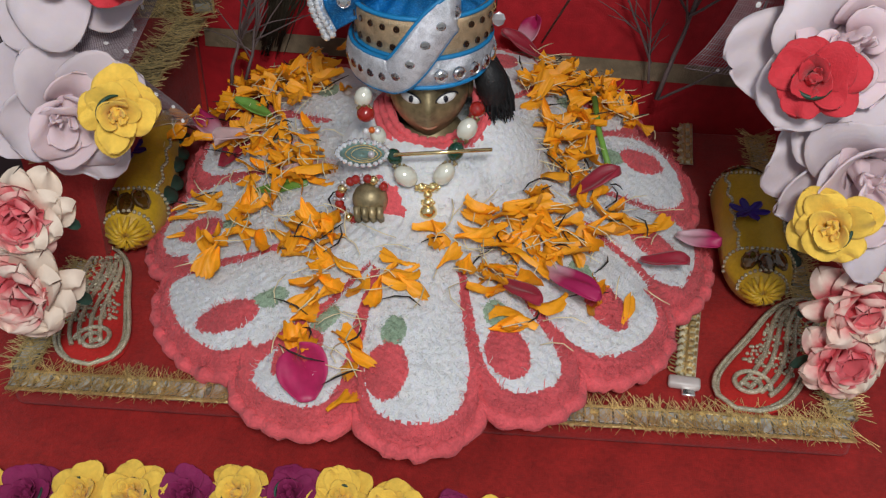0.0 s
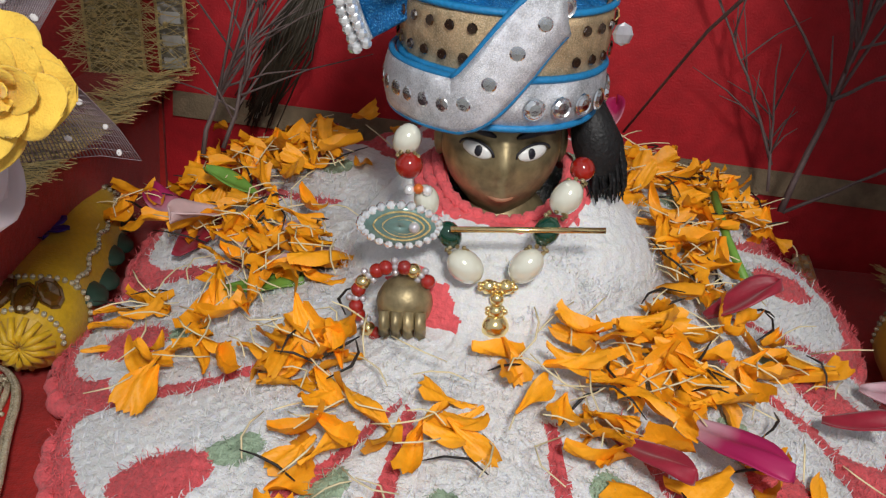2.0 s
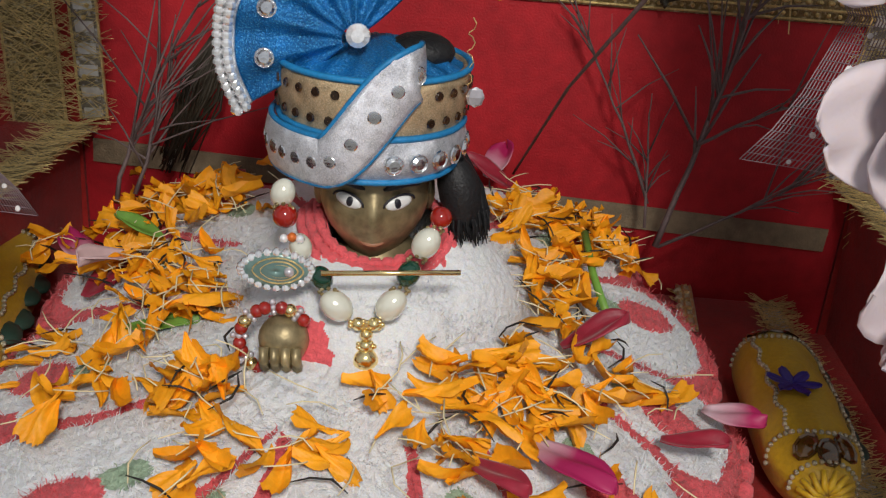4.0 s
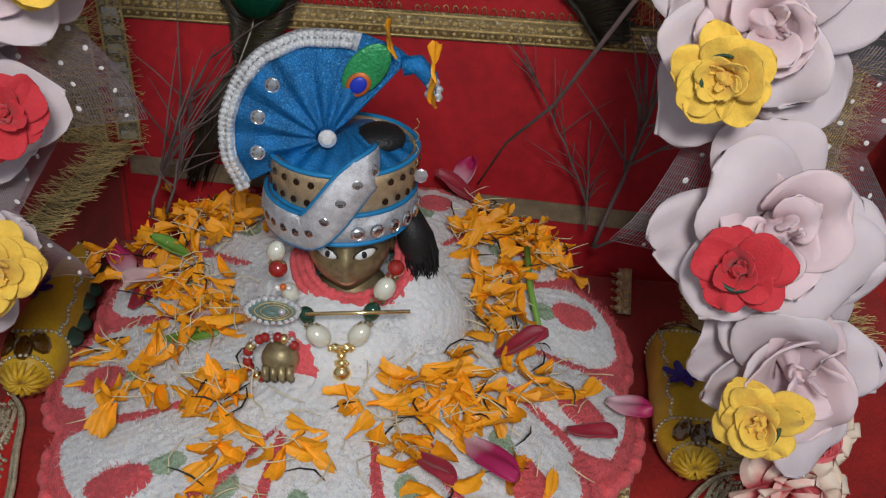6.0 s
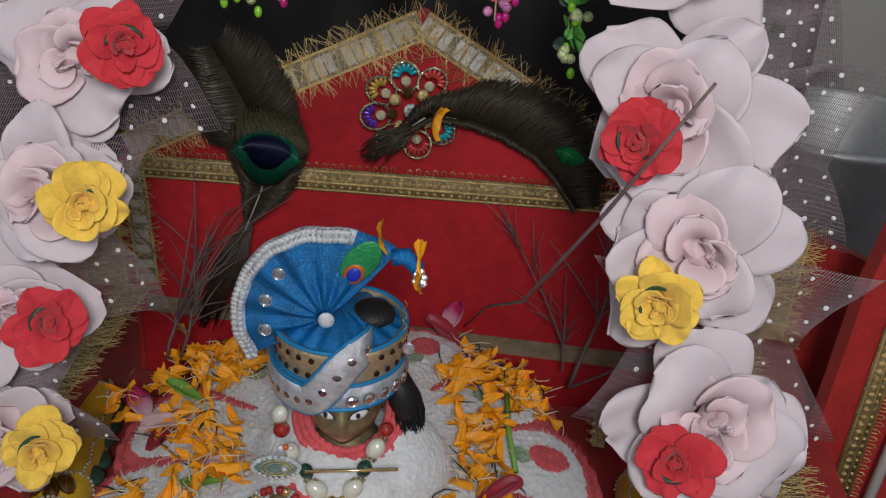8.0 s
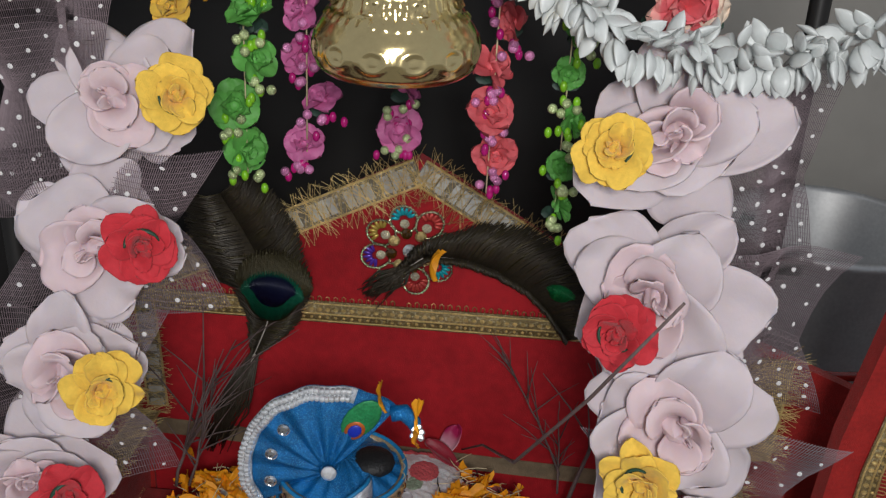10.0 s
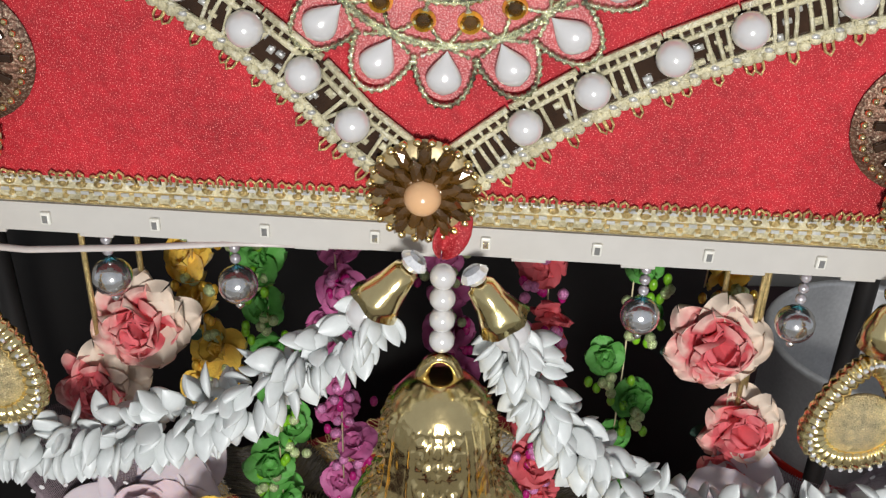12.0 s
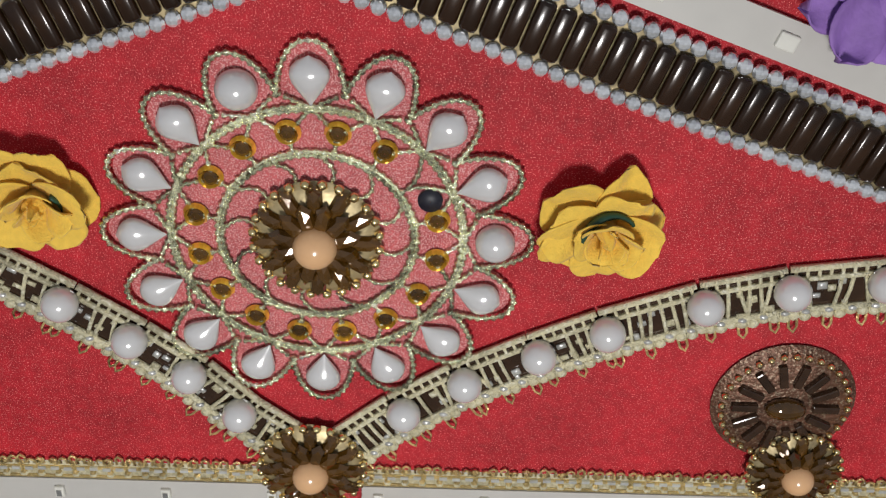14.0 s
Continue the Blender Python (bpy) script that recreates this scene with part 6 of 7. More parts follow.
bead("pearl", (0.0105, 0.3900, 0.0935), (0.0043, 0.0043, 0.0056), IVORYPEARL, (0.6, 0, 1))
bead("red_bead", (0.0150, 0.3960, 0.1000), 0.0036, REDBEAD)
for p, r in (((-0.0095, 0.3825, 0.0680), 0.0022), ((-0.0045, 0.3825, 0.0682), 0.0022), ((-0.0068, 0.3820, 0.0645), 0.0021), ((-0.0068, 0.3820, 0.0555), 0.0044), ((-0.0100, 0.3815, 0.0475), 0.0026), ((-0.0068, 0.3820, 0.0605), 0.0024)):
    bead("gold_bead", p, r, BRASS, label="small gold bead")
for p in ((-0.0095, 0.3822, 0.0680), (-0.0045, 0.3822, 0.0682), (-0.0068, 0.3818, 0.0605), (-0.0093, 0.3812, 0.0505)):
    for k in range(7):
        a = k * math.tau / 7
        bead("gold_petal", (p[0] + 0.0026 * math.cos(a), p[1], p[2] + 0.0014 * math.sin(a)), 0.0009, BRASS)
for p in ((-0.0345, 0.3965, 0.1010), (0.0078, 0.3882, 0.0890), (0.0030, 0.3845, 0.0798), (-0.0192, 0.3850, 0.0780), (0.0128, 0.3930, 0.0972)):
    for k in range(8):
        a = k * math.tau / 8
        bead("gold_petal", (p[0] + 0.0028 * math.cos(a), p[1] - 0.001, p[2] + 0.0012 * math.sin(a)), 0.0007, PALEGOLD)

# eye-shaped brooch
eyeb = thing("eye_brooch", "eye-shaped brooch ringed with clear rhinestones", "brooch", (-0.0355, 0.3865, 0.084))
def lens(a, s=1.0):
    return Vector((0.0105 * s * math.cos(a), 0, 0.0058 * s * math.sin(a) * (1 - 0.25 * abs(math.cos(a)) ** 3)))
bm = bmesh.new()
sheet(bm, lambda u, v: lens(u * math.tau, max(v, 0.02)) + Vector((0, -0.0006 + 0.0006 * v, 0)), 32, 4, 0.0015, closed_u=True)
part("plate", bm, material("teal_enamel", (0.13, 0.22, 0.20), 0.25, 0.2, vary=0.5, scale=300, coat=0.6), eyeb, "teal enamel")
stone = ball(bmesh.new(), (0, 0, 0), 0.0014, seg=8, rings=6)
smesh = None
for k in range(24):
    m = Matrix.Translation(lens(k * math.tau / 24, 1.05) + Vector((0, -0.0008, 0)))
    if smesh is None:
        o = part("rhinestone", stone, GLASSBEAD, eyeb, smooth=False)
        smesh = o.data
        o.matrix_basis = m
    else:
        shared("rhinestone", smesh, eyeb, m)
for s in (0.75, 0.55, 0.38):
    bm = bmesh.new()
    sweep(bm, [lens(k * math.tau / 32, s) + Vector((0.002 * (1 - s), -0.0016, 0)) for k in range(32)], 0.00035, 4, closed=True)
    part("gold_wire", bm, GOLD, eyeb)
part("pupil_stone", ball(bmesh.new(), (0.0040, -0.002, 0), 0.0017, seg=10, rings=8), SILVERBEAD, eyeb)
for dx, dz, mm in ((0.0045, 0.0105, ORANGE), (0.0020, 0.0100, DIAMOND), (0.0070, 0.0100, DIAMOND)):
    part("top_stone", ball(bmesh.new(), (dx, 0.001, dz), 0.0015, seg=8, rings=6), mm, eyeb)

# bracelet round the hand
brace = thing("bracelet", "bracelet of red, gold and pale beads round the hand", "bracelet", (-0.035, 0.385, 0.06))
for k in range(17):
    t = k / 16
    a = radians(40 + 215 * t)
    p = Vector((0.0115 * math.cos(a) - 0.0005, -0.001, 0.0118 * math.sin(a)))
    big = k % 3 != 1
    mat_b = (REDBEAD, SILVERBEAD, BRASS, REDBEAD, SILVERBEAD, REDBEAD)[k % 6]
    if mat_b is SILVERBEAD:
        for e in (-1, 0, 1):
            part("seed_bead", ball(bmesh.new(), p * (1 + 0.16 * e), 0.0011, seg=8, rings=6), SILVERBEAD, brace)
    else:
        part("bead", ball(bmesh.new(), p, 0.0022, seg=12, rings=8), mat_b, brace)
ob = thing("anklet", "red and gold beads peeping from the dress", "anklet", (0.014, 0.381, 0.048))
for k in range(5):
    part("bead", ball(bmesh.new(), (-0.005 + 0.003 * k, 0, 0.001 * math.sin(k * 2)), 0.0021, seg=10, rings=8), (REDBEAD, BRASS)[k % 2], ob)

flute = bmesh.new()
sweep(flute, [(-0.0215, 0.3815, 0.0855), (0.0215, 0.3835, 0.0870)], 0.00085, 8)
solo("flute", flute, BRASS, "thin brass flute held under the chin", "flute")

# ---- feathers, twigs and the back brooch ----
BRONZEFEATHER = material("bronze_feather", (0.06, 0.05, 0.022), 0.35, 0.4, vary=0.5, scale=500, bump=0.4)


def feather(name, label, at, marks, foot, seed, barbs, sweepback=0.7):
    """A flat feather facing the front: marks along its vane of x, z, reach to one side and to the other; foot: where the bare quill ends."""
    ob = thing(name, label, "feather", at)
    rng = random.Random(seed)
    o0 = Vector(at)
    def along(q):
        q *= len(marks) - 1
        i = min(int(q), len(marks) - 2)
        f = q - i
        return [a + (b - a) * f for a, b in zip(marks[i], marks[i + 1])]
    def spine(q):
        x, z, _, _ = along(q)
        return Vector((x - o0.x, 0.004 * math.sin(q * 3), z - o0.z))
    quill = [Vector(foot) - o0] + [spine(k / 14) for k in range(15)]
    part("quill", sweep(bmesh.new(), quill, [0.0012] + [0.0010 * (1 - 0.06 * k) for k in range(15)], 6), QUILL, ob, "pale quill")
    bm = bmesh.new()
    for k in range(barbs):
        q = rng.random() ** 0.8
        x, z, one, two = along(q)
        e = rng.choice((-1, 1))
        reach = (one if e < 0 else two) * rng.uniform(0.80, 1.10)
        p0 = spine(q)
        d = (spine(min(1, q + 0.05)) - spine(max(0, q - 0.05))).normalized()
        out = Vector((d.z * e, 0, -d.x * e))
        lift = -0.0015 - 0.002 * rng.random()
        p1 = p0 + out * reach * 0.55 + d * reach * 0.30 * sweepback + Vector((0, lift, 0))
        p2 = p0 + out * reach + d * reach * sweepback * rng.uniform(0.7, 1.1) + Vector((0, lift * rng.uniform(0.2, 1.3), 0))
        sweep(bm, [p0, p1, p2], [0.0007, 0.0006, 0.00025], 3, mi=1 if rng.random() < 0.18 else 0)
    for k in range(60):
        a = Vector(foot) - o0 + Vector((rng.gauss(0, 0.004), rng.gauss(0, 0.001), rng.gauss(0, 0.004)))
        b = spine(0.12 * rng.random())
        mid = a.lerp(b, 0.5) + Vector((rng.gauss(0, 0.004), -0.003, rng.gauss(0, 0.003)))
        sweep(bm, [a, mid, b], [0.0003, 0.0006, 0.0006], 3)
    part("vane", bm, [FEATHER, BRONZEFEATHER], ob, "fine dark brown barbs", kind="stuff")
    return ob


def feather_eye(ob, x, z, tilt, rows):
    """The shining eye of a feather: flat ovals one on another."""
    for k, (nm, mm, a, b, dz) in enumerate(rows):
        bm = bmesh.new()
        c = Vector((x, 0, z)) - Vector((ob.location.x, 0.0065 + 0.0009 * k, ob.location.z))
        for i in range(70):
            t = -1 + 2 * (i + 0.5) / 70
            h = b * max(0.02, 1 - t * t) ** 0.5
            top = h * (1 + 0.10 * math.sin(i * 2.3))
            m = Matrix.Rotation(radians(tilt), 3, "Y")
            sweep(bm, [c + m @ Vector((t * a * 0.75, 0, dz - h)), c + m @ Vector((t * a, -0.0004, dz)), c + m @ Vector((t * a * 1.06, 0, dz + top))], a / 48, 3)
        part(nm, bm, mm, ob, kind="stuff")


f1 = feather("peacock_feather", "dark peacock feather with a green eye on the red back", (-0.072, 0.556, 0.128),
             [(-0.074, 0.126, 0.004, 0.004), (-0.066, 0.146, 0.016, 0.018), (-0.063, 0.166, 0.028, 0.024), (-0.070, 0.190, 0.032, 0.028), (-0.080, 0.212, 0.026, 0.026), (-0.090, 0.232, 0.014, 0.016)], (-0.104, 0.556, 0.055), 1, 2600, 0.55)
feather_eye(f1, -0.061, 0.172, 8, (("eye_bronze", BRONZEFEATHER, 0.0225, 0.0235, 0.004), ("eye_green", FEATHERGREEN, 0.0182, 0.0160, -0.002), ("eye_blue", FEATHERBLUE, 0.0135, 0.0105, 0.002)))
f2 = feather("peacock_feather", "peacock feather lying across the back panel", (0.03, 0.552, 0.198),
             [(0.012, 0.186, 0.003, 0.003), (0.030, 0.198, 0.012, 0.003), (0.052, 0.196, 0.027, 0.004), (0.072, 0.189, 0.035, 0.004), (0.092, 0.177, 0.034, 0.003), (0.106, 0.163, 0.026, 0.003), (0.119, 0.145, 0.012, 0.003)], (-0.002, 0.553, 0.174), 2, 2400, 0.45)
feather_eye(f2, 0.110, 0.180, 22, (("eye_green", material("bright_green_feather", (0.01, 0.26, 0.07), 0.35, 0.3, vary=0.4, scale=500), 0.0090, 0.0052, 0.0),))

backb = thing("back_brooch", "flower brooch with rainbow enamel petals on the back", "brooch", (0.020, 0.562, 0.198))
RAIN = [material("rainbow_%s" % n, c, 0.2, 0.3, vary=0.3, scale=300, coat=0.7) for n, c in (("green", (0.10, 0.45, 0.20)), ("teal", (0.01, 0.35, 0.42)), ("violet", (0.10, 0.03, 0.38)), ("red", (0.55, 0.06, 0.05)), ("gold", (0.6, 0.42, 0.08)))]
for k in range(8):
    a = k * math.tau / 8 + 0.2
    way = Vector((math.cos(a), 0, math.sin(a)))
    turn = Matrix.Rotation(-a, 4, "Y")
    p = Vector((0, -0.001, 0)) + way * 0.0205
    bm = bmesh.new()
    for i in range(7):
        b = radians(-75 + 25 * i)
        q = p + turn @ Vector((0.0050 * math.cos(b), 0, 0.0052 * math.sin(b)))
        ball(bm, q, (0.0030, 0.0008, 0.0012), turn @ Matrix.Rotation(-b, 4, "Y"), 8, 4)
    part("enamel_petal", bm, RAIN[(k * 3) % 5], backb)
    bm = bmesh.new()
    twist(bm, [p + turn @ Vector((0.0088 * math.cos(b), -0.0008, 0.0080 * math.sin(b))) for b in [j * math.tau / 20 for j in range(20)]], 0.0008, closed=True)
    part("gold_rim", bm, GREENGOLD, backb)
    part("amber_stone", ball(bmesh.new(), p * 0.55 + Vector((0, -0.0012, 0)), (0.0036, 0.0018, 0.0036), seg=8, rings=5), GOLD if k % 2 else AMBER, backb, smooth=False)
    part("amber_stone", ball(bmesh.new(), p * 0.86 + Vector((0, -0.0006, 0)), (0.0030, 0.0014, 0.0030), seg=8, rings=5), SILVERCORD, backb, smooth=False)
part("centre_stone", ball(bmesh.new(), (0, -0.002, 0), (0.0045, 0.002, 0.0045), seg=10, rings=6), GLASSBEAD, backb, smooth=False)


def twig(base, tip, seed, label, side=12, r=0.0009, fine=0.05):
    ob = thing("twig", label, "twig", base, "dry twigs")
    rng = random.Random(seed)
    d = Vector(tip) - Vector(base)
    bend = Vector((rng.gauss(0, 0.003), rng.gauss(0, 0.002), 0.003))
    def spine(q):
        return d * q + bend * math.sin(q * math.pi)
    bm = bmesh.new()
    sweep(bm, [spine(k / 10) + Vector((rng.gauss(0, 0.0005), 0, 0)) for k in range(11)], [r * (1 - 0.07 * k) for k in range(11)], 6)
    part("twig_stem", bm, TWIG, ob)
    for k in range(side):
        q = 0.15 + 0.8 * rng.random()
        p = spine(q)
        w = (d.normalized() + Vector((rng.gauss(0, 0.6), rng.gauss(0, 0.12), rng.gauss(0, 0.4)))).normalized()
        l = fine * (0.5 + rng.random())
        e = p + w * l
        e.y = min(e.y, 0.553 - base[1])
        bm = bmesh.new()
        sweep(bm, [p, p.lerp(e, 0.5) + Vector((0, 0, 0.002)), e], [r * 0.6, r * 0.45, r * 0.2], 4)
        part("shoot", bm, TWIG, ob)
    return ob


BACKTWIG = "dry dark twig with fine side shoots against the back"
twig((0.122, 0.520, 0.040), (0.153, 0.537, 0.158), 1, BACKTWIG, 18, 0.0015, 0.045)
twig((0.123, 0.520, 0.040), (0.200, 0.532, 0.078), 2, BACKTWIG, 14, 0.0009, 0.04)
twig((0.136, 0.526, 0.088), (0.196, 0.534, 0.110), 3, BACKTWIG, 6, 0.0009, 0.03)
twig((0.120, 0.536, 0.055), (0.078, 0.547, 0.138), 4, BACKTWIG, 16, 0.0008, 0.026)
twig((0.118, 0.530, 0.045), (0.116, 0.545, 0.105), 8, BACKTWIG, 8, 0.0008, 0.02)
twig((-0.120, 0.520, 0.050), (-0.085, 0.556, 0.135), 5, "dry dark twig with fine side shoots against the back", 18, 0.0011)
twig((-0.110, 0.515, 0.055), (-0.098, 0.552, 0.110), 6, "dry dark twig with fine side shoots against the back", 14, 0.0010, 0.04)
bm = bmesh.new()
sweep(bm, [(0.058, 0.553, 0.060), (0.064, 0.47, 0.125), (0.071, 0.380, 0.182), (0.092, 0.336, 0.246), (0.113, 0.306, 0.304)], [0.0006, 0.0007, 0.0008, 0.0008, 0.0006], 6)
solo("twig", bm, TWIG, "long bare twig leaning against the rose garland", "twig", group="dry twigs")

# ---- spotted tulle behind the roses ----
def tulle(p, size, seed, label):
    ob = thing("tulle", label, "tulle", p, "tulle bows")
    rng = random.Random(seed)
    w, h = size
    def at(u, v):
        x, z = (u - 0.5) * w, (v - 0.5) * h
        return Vector((x * (0.55 + 0.9 * abs(v - 0.5)), 0.006 * math.sin(u * 9 + seed) + 0.006 * math.cos(v * 7 + seed), z))
    bm = bmesh.new()
    n = 100
    for k in range(n + 1):
        sweep(bm, [at(k / n, j / 8) for j in range(9)], 0.00019, 3)
        if k % 3 == 0:
            sweep(bm, [at(j / 8, k / n) for j in range(9)], 0.00012, 3)
    part("net", bm, TULLE, ob, "fine grey net", kind="stuff")
    dot = lathe(bmesh.new(), [(0.0001, 0.0004), (0.0008, 0.0003), (0.0010, 0.0)], 7, Matrix.Rotation(radians(90), 4, "X"))
    dm = None
    for i in range(7):
        for j in range(9):
            m = Matrix.Translation(at((i + 0.5 + 0.2 * rng.random()) / 7, (j + 0.5 * (i % 2) + 0.2) / 9.3) + Vector((0, -0.0008, 0))) @ Matrix.Rotation(rng.random(), 4, "Y") @ Matrix.Diagonal((rng.uniform(0.7, 1.3), 1, rng.uniform(0.7, 1.3), 1))
            if dm is None:
                o = part("spot", dot, TULLEDOT, ob, smooth=False)
                dm = o.data
                o.matrix_basis = m
            else:
                shared("spot", dm, ob, m)
    return ob


for k, (p, size) in enumerate((((0.160, 0.402, 0.315), (0.075, 0.09)), ((0.165, 0.392, 0.245), (0.085, 0.08)), ((0.150, 0.362, 0.175), (0.11, 0.08)), ((-0.125, 0.408, 0.335), (0.07, 0.10)), ((-0.105, 0.402, 0.280), (0.10, 0.07)), ((-0.130, 0.385, 0.205), (0.10, 0.08)), ((-0.150, 0.372, 0.135), (0.09, 0.07)))):
    tulle(p, size, k, "stiff grey tulle bow with white spots behind the roses")

# ---- beyond the throne ----
# black board added where the space behind only lies in deep shade
ob = thing("dark_board", "black board added behind the shrine in place of deep shade", "board", (-0.10, 0.70, -0.05))
part("board", box(bmesh.new(), (0, 0, 0.34), (0.64, 0.012, 0.68), bevel=0.002), NEARBLACK, ob, smooth=False)
ob = thing("steel_pot", "tall brushed steel pot in the shade behind", "pot", (0.40, 0.86, -0.05))
bm = bmesh.new()
lathe(bm, [(0.001, 0.0), (0.085, 0.0), (0.09, 0.01), (0.09, 0.140), (0.094, 0.145), (0.09, 0.150), (0.086, 0.145), (0.086, 0.02), (0.001, 0.015)], 40)
part("pot_body", bm, STEEL, ob)
part("rim_ring", lathe(bmesh.new(), [(0.0905, 0.035), (0.0935, 0.04), (0.0905, 0.045)], 40), REDBEAD, ob, "dark red bead ring")
ob = thing("copper_pot", "round copper pot in the shade", "pot", (0.53, 0.80, -0.05))
bm = bmesh.new()
lathe(bm, [(0.001, 0), (0.05, 0.0), (0.075, 0.04), (0.07, 0.09), (0.04, 0.12), (0.045, 0.15), (0.05, 0.155), (0.042, 0.15), (0.036, 0.12)], 32)
part("pot_body", bm, COPPER, ob)
ob = thing("side_panel", "red cloth side panel with gold trim and a pale rod", "panel", (0.25, 0.45, -0.05))
bm = bmesh.new()
prism(bm, [(-0.012, 0.0), (0.10, 0.0), (0.10, 0.33), (0.022, 0.33), (0.0, 0.20)], "y", 0.0, 0.012)
part("cloth_board", bm, MATRED, ob, "red cloth", smooth=False)
lace("trim", [(0.014, -0.001, 0.02), (0.020, -0.001, 0.18), (0.040, -0.001, 0.32)], 0.012, (0, -1, 0), ob, "gold trim")
bm = bmesh.new()
sweep(bm, [(0.020, -0.012, 0.0), (0.035, -0.012, 0.17), (0.060, -0.012, 0.32)], 0.003, 8)
part("rod", bm, STRIP, ob, "pale grey rod")


# ---- scattered petals ----
def strap(seed):
    """A marigold ray petal: a narrow foot, a broad notched tip, folded and curled."""
    rng = random.Random(seed)
    L, W = rng.uniform(0.014, 0.021), rng.uniform(0.0052, 0.0090)
    fold, curl, tw = rng.uniform(-0.6, 0.8), rng.uniform(-0.4, 0.9), rng.uniform(-1.3, 1.3)
    bm = bmesh.new()
    def at(u, v):
        s = 2 * u - 1
        w = W * 0.5 * (0.16 + 0.84 * math.sin(min(1, v * 1.15) * math.pi / 2) ** 1.3)
        y = L * (v - 0.5) * (1 - 0.06 * s * s) + (0.0008 * math.cos(s * 9) if v > 0.95 else 0)
        a = tw * (v - 0.5) + 0.2 * math.sin(v * 5 + seed)
        x, z = s * w * math.cos(a), s * w * math.sin(a)
        z += fold * W * s * s * 0.7 + curl * L * (v - 0.4) ** 2 + 0.0007 * math.sin(s * 6 + v * 8 + seed)
        return Vector((x, y, z))
    sheet(bm, at, 8, 10)
    return bm


variants = []
for k in range(16):
    mesh = bpy.data.meshes.new("marigold_petal")
    bm = strap(k)
    bm.to_mesh(mesh)
    bm.free()
    mesh.materials.append(MARI)
    mesh.shade_smooth()
    variants.append(mesh)

HEAPS = [(-0.125, 0.495, 14, 0.012), (-0.098, 0.525, 14, 0.010), (-0.072, 0.505, 20, 0.013), (-0.095, 0.467, 14, 0.012), (-0.118, 0.425, 5, 0.010), (-0.083, 0.446, 10, 0.012),
         (-0.062, 0.425, 11, 0.009), (-0.098, 0.390, 7, 0.010), (-0.080, 0.381, 6, 0.008), (-0.056, 0.378, 8, 0.009), (-0.037, 0.374, 11, 0.009), (-0.050, 0.346, 8, 0.009),
         (-0.064, 0.327, 2, 0.004), (-0.040, 0.314, 3, 0.006), (-0.021, 0.345, 5, 0.007), (-0.004, 0.369, 3, 0.006), (0.017, 0.373, 14, 0.009), (0.037, 0.392, 9, 0.008),
         (0.040, 0.370, 14, 0.010), (0.058, 0.376, 9, 0.009), (0.023, 0.340, 9, 0.009), (0.058, 0.425, 15, 0.010), (0.063, 0.458, 15, 0.010), (0.058, 0.490, 15, 0.011),
         (0.085, 0.500, 15, 0.010), (0.098, 0.488, 9, 0.009), (0.068, 0.525, 6, 0.008), (0.080, 0.398, 7, 0.008), (0.073, 0.350, 2, 0.006)]
rng = random.Random(77)
spots = []
for x, y, n, s in HEAPS:
    for k in range(round(n * 1.35)):
        px, py = rng.gauss(x, s), rng.gauss(y, s)
        if math.hypot(px + 0.004, (py - 0.425) / 0.9) < 0.057 or (abs(px + 0.033) < 0.017 and 0.358 < py < 0.40):
            continue
        spots.append((px, min(py, 0.55), k))
for k, (px, py, layer) in enumerate(spots):
    ob = new("marigold_petal", variants[k % 16])
    ob.matrix_basis = (Matrix.Translation((px, py, dress_z(px, py) + 0.0045 + 0.0007 * min(layer, 12) + 0.001 * rng.random())) @ Matrix.Rotation(rng.random() * math.tau, 4, "Z")
                       @ Matrix.Rotation(rng.gauss(0, 0.38), 4, "X") @ Matrix.Rotation(rng.gauss(0, 0.45), 4, "Y") @ Matrix.Scale(rng.uniform(0.8, 1.15), 4))
    tagged(ob, "loose orange marigold petal lying on the dress", "petal", "scattered marigold petals")

# three petals caught on the fan's tip
for p, r in (((0.010, 0.409, 0.194), (75, 10, 95)), ((0.027, 0.407, 0.186), (70, 30, 60)), ((0.027, 0.406, 0.173), (70, -20, 120))):
    ob = new("marigold_petal", variants[3])
    ob.matrix_basis = pose(*p, *r)
    tagged(ob, "loose orange marigold petal caught on the turban", "petal", "scattered marigold petals")

ob = new("marigold_petal", variants[5])
ob.matrix_basis = pose(0.032, 0.545, 0.196, 80, 20, 70)
tagged(ob, "loose orange marigold petal caught on a peacock feather", "petal", "scattered marigold petals")

# stalks and seeds between the petals
bm = bmesh.new()
for k in range(400):
    px, py, _ = rng.choice(spots)
    px, py = px + rng.gauss(0, 0.006), py + rng.gauss(0, 0.006)
    if math.hypot(px + 0.004, (py - 0.425) / 0.9) < 0.052:
        continue
    c = Vector((px, py, dress_z(px, py) + 0.008 + 0.007 * rng.random()))
    a, l = rng.random() * math.tau, rng.uniform(0.005, 0.010)
    d = Vector((math.cos(a) * l, math.sin(a) * l, rng.gauss(0, 0.0022)))
    dark = rng.random() < 0.16
    bow = Vector((-d.y, d.x, 0)) * rng.gauss(0, 0.35) + Vector((0, 0, 0.001))
    sweep(bm, [c - d, c - d * 0.4 + bow * 0.8, c + d * 0.3 + bow, c + d], [0.00022, 0.0003, 0.0003, 0.0002] if not dark else [0.0002, 0.0004, 0.0005, 0.0002], 4, mi=1 if dark else 0)
solo("stalks", bm, [STALK, SEED], "pale marigold stalks and black seeds among the petals", "stalks", kind="stuff")


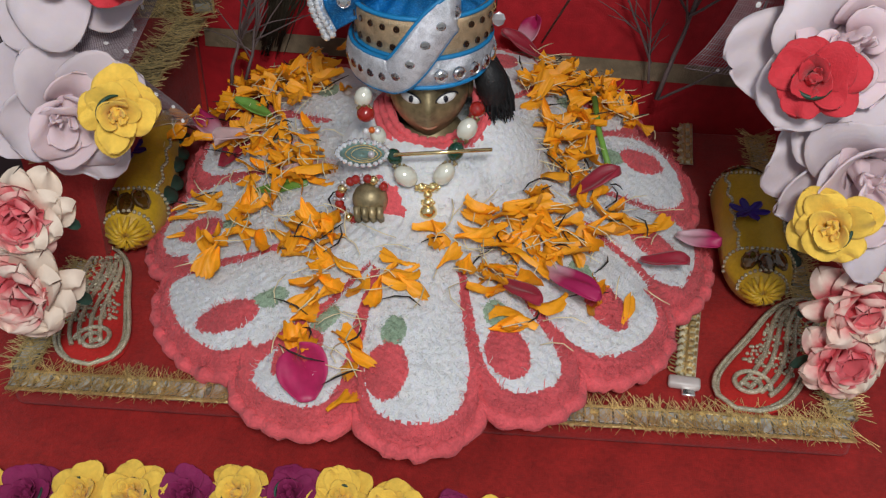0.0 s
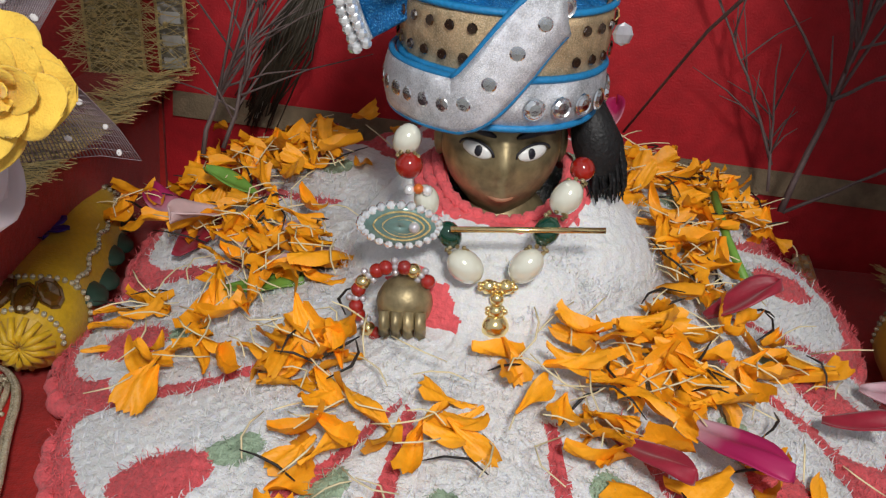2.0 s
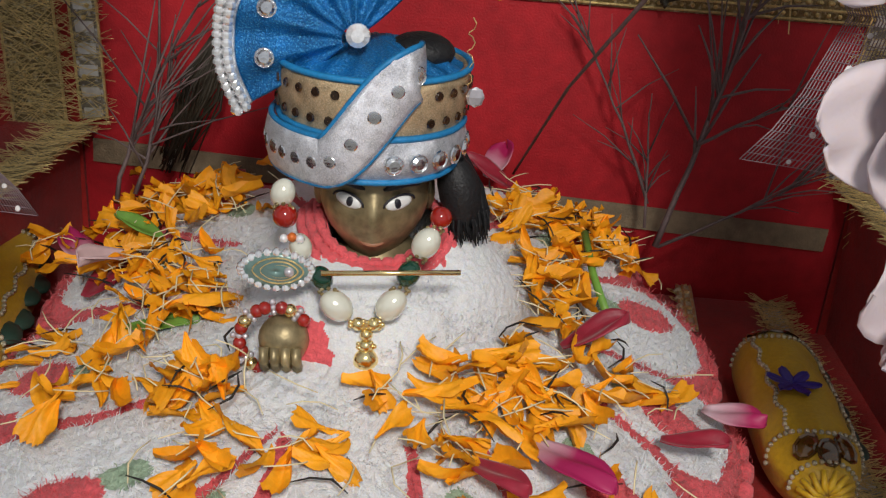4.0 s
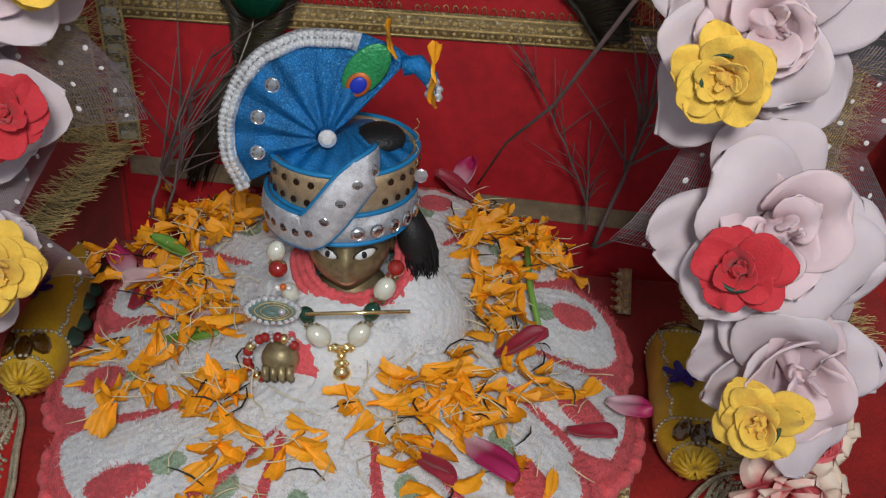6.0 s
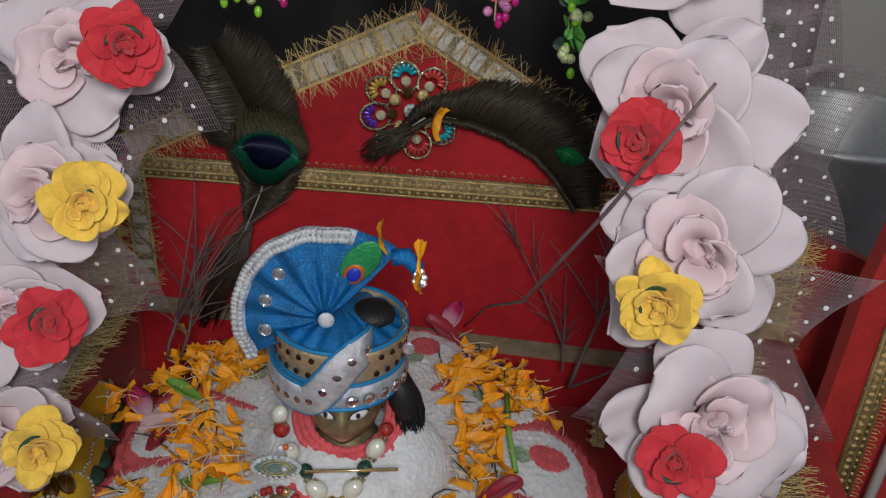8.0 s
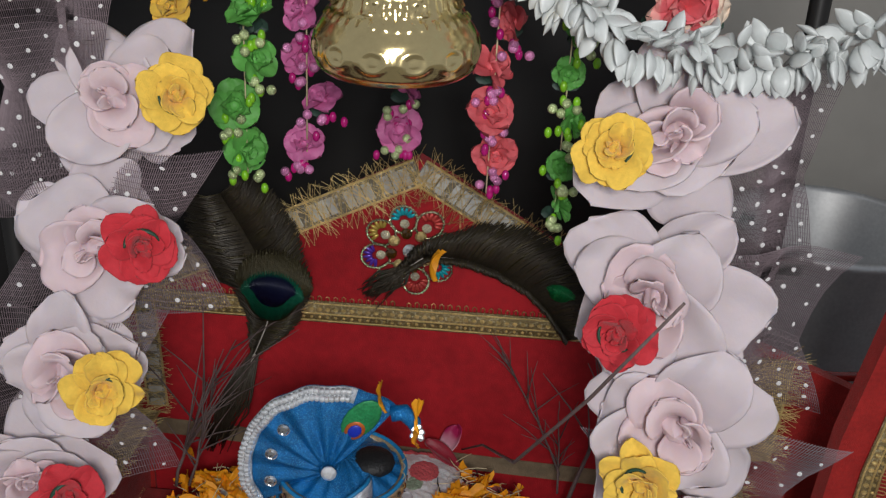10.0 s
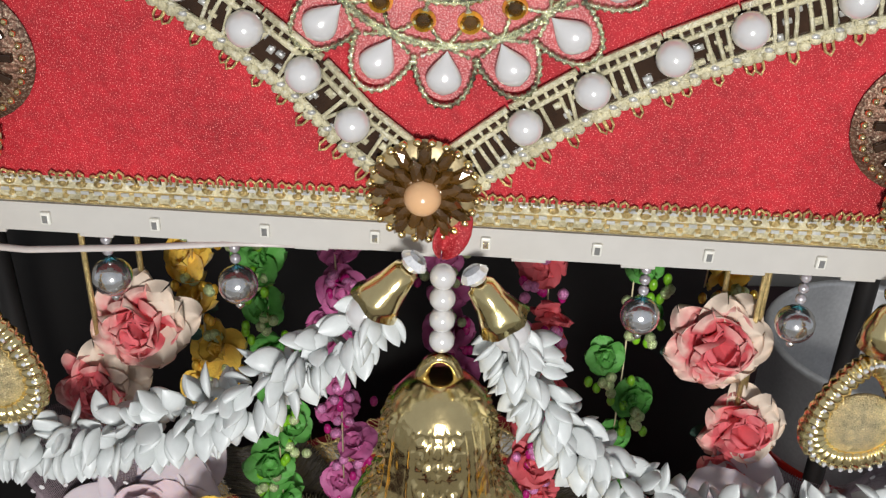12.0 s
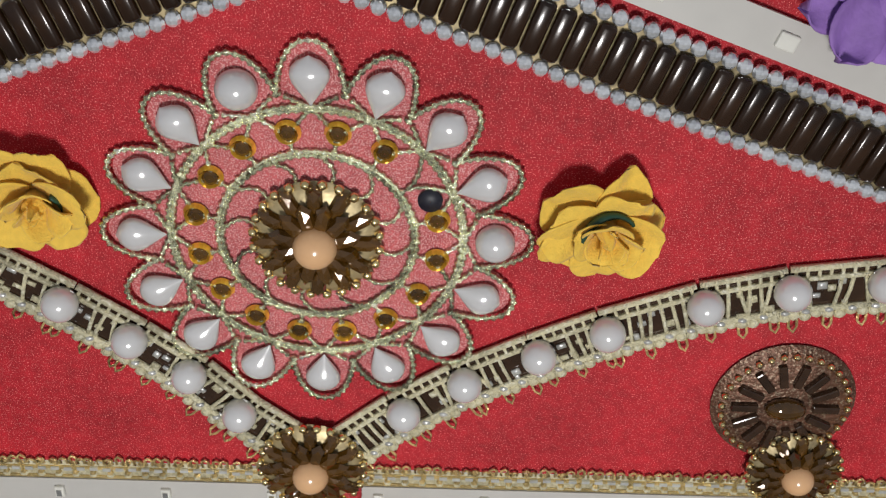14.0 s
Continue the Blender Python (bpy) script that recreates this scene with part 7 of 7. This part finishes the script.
def big_petal(p, yaw, size, mat, label, tilt=4, curl=0.16):
    bm = petal(bmesh.new(), Matrix.Identity(4), size[1], size[0], 0.30 + 0.25 * math.sin(yaw), curl, 0.0004, 0.14, yaw, 10, 12, roll=0.7)
    ob = part("rose_petal" if mat is not FRESHGREEN else "leaf_piece", bm, mat, None)
    x, y = p
    ob.matrix_basis = Matrix.Translation((x, y, dress_z(x, y) + 0.0085)) @ Matrix.Rotation(radians(yaw), 4, "Z") @ Matrix.Rotation(radians(tilt), 4, "X")
    return tagged(ob, label, "petal" if mat is not FRESHGREEN else "leaf", "scattered rose petals" if mat is not FRESHGREEN else "")


DEEP = "dark red rose petal lying on the dress"
PALE = "pale faded petal lying on the dress"
PINKPET = two_tone("pink_rose_petal", material("pale_pink_petal", (0.72, 0.50, 0.56), 0.5, vary=0.2, scale=90), (0.40, 0.015, 0.10), 0.006, 0.020, 0.006)
big_petal((-0.055, 0.296), 14, (0.021, 0.024), material("magenta_rose_petal", (0.46, 0.012, 0.10), 0.45, vary=0.3, scale=250, sheen=0.2), "bright magenta rose petal on the hem of the dress", 16, 0.05)
big_petal((0.044, 0.356), -145, (0.013, 0.036), PINKPET, "pink rose petal fading to white at its foot")
big_petal((0.024, 0.346), -140, (0.009, 0.026), ROSEPET, DEEP)
big_petal((0.060, 0.402), -78, (0.012, 0.026), ROSEPET, DEEP, 20)
big_petal((0.090, 0.372), -110, (0.011, 0.022), ROSEPET, DEEP)
big_petal((0.112, 0.398), -120, (0.014, 0.022), PINKPET, "pink rose petal curled over the dress edge")
big_petal((-0.122, 0.478), 30, (0.014, 0.026), PINKPET, "pink rose petal on the dress")
big_petal((-0.115, 0.450), -20, (0.012, 0.030), ROSEPET, DEEP)
big_petal((-0.098, 0.470), 140, (0.013, 0.028), PALEPET, PALE)
big_petal((-0.092, 0.445), -70, (0.014, 0.034), PALEPET, PALE)
big_petal((-0.080, 0.432), -95, (0.012, 0.030), PALEPET, PALE)
big_petal((-0.090, 0.530), -80, (0.011, 0.026), ROSEPET, DEEP, 12)
big_petal((0.055, 0.535), 60, (0.014, 0.026), ROSEPET, DEEP, 18)
big_petal((0.090, 0.520), 100, (0.013, 0.022), ROSEPET, DEEP, 12)
big_petal((0.045, 0.545), -30, (0.013, 0.022), PINKPET, "pink rose petal against the back", 22)
big_petal((-0.092, 0.480), 60, (0.010, 0.024), FRESHGREEN, "cut piece of green leaf among the petals")
big_petal((-0.092, 0.420), -88, (0.010, 0.026), FRESHGREEN, "cut piece of green leaf among the petals")
bm = bmesh.new()
sweep(bm, [(0.080, 0.480, 0.062), (0.080, 0.455, 0.055), (0.083, 0.432, 0.047)], 0.0016, 8)
solo("green_twig", bm, FRESHGREEN, "short green flower stem lying on the dress", "stem")

# wool fuzz on the shawl and the dress
def fibre(bm, p, w, thick, mi=0):
    q = w.cross(Vector((0.3, 0.2, 1))).normalized() * thick
    side = Vector((rng.gauss(0, 1), rng.gauss(0, 1), rng.gauss(0, 1))) * w.length * 0.18
    a, b, c, d, e = (bm.verts.new(v) for v in (p - q, p + q, p + w * 0.55 + side + q * 0.7, p + w * 0.55 + side - q * 0.7, p + w + side * 0.4))
    bm.faces.new((a, b, c, d)).material_index = mi
    bm.faces.new((d, c, e)).material_index = mi


bm = bmesh.new()
c = Vector((DRESS.x - 0.002, DRESS.y, 0))
for k in range(20000):
    a = rng.random() * math.tau
    r = rng.uniform(0.024, 0.0515)
    z = 0.088 - (r - 0.020) * 1.05 if r < 0.046 else rng.uniform(0.044, 0.062)
    z -= 0.0125 * max(0.0, -math.sin(a)) * max(0.0, 1 - (r - 0.0185) / 0.0185)
    p = c + Vector((r * math.cos(a), 0.86 * r * math.sin(a), z - 0.001))
    if (p.x + 0.0285) ** 2 + (p.z - 0.055) ** 2 < 0.015 ** 2 and p.y < 0.40:
        continue
    w = Vector((math.cos(a) * 0.6 + rng.gauss(0, 0.7), math.sin(a) * 0.6 + rng.gauss(0, 0.7), 0.4 + rng.gauss(0, 0.6))).normalized() * rng.uniform(0.0018, 0.0042)
    fibre(bm, p, w, 0.00016)
part("fuzz", bm, WOOL, shawl_ob, "loose white wool fibres", kind="stuff")
bm = bmesh.new()
for k in range(48000):
    a, r = rng.random() * math.tau, 0.05 + 0.096 * rng.random() ** 0.7
    edge = hem(a)
    if r > edge - 0.001 or (math.sin(a) > 0.75):
        continue
    x, y = DRESS.x + r * math.cos(a), DRESS.y + r * math.sin(a)
    _, off, half = gore(a, r)
    p = Vector((x, y, dress_z(x, y) + 0.0030 * math.cos(off / half * math.pi / 2) * min(1, r / 0.1) + 0.0004))
    w = Vector((rng.gauss(0, 1), rng.gauss(0, 1), 0.45)).normalized() * rng.uniform(0.0018, 0.0040)
    fibre(bm, p, w, 0.00016, knit_tone(a, r, edge)[0])
part("fuzz", bm, [WOOL, REDWOOL, GREENWOOL], dress, "fine wool fibres", kind="stuff")
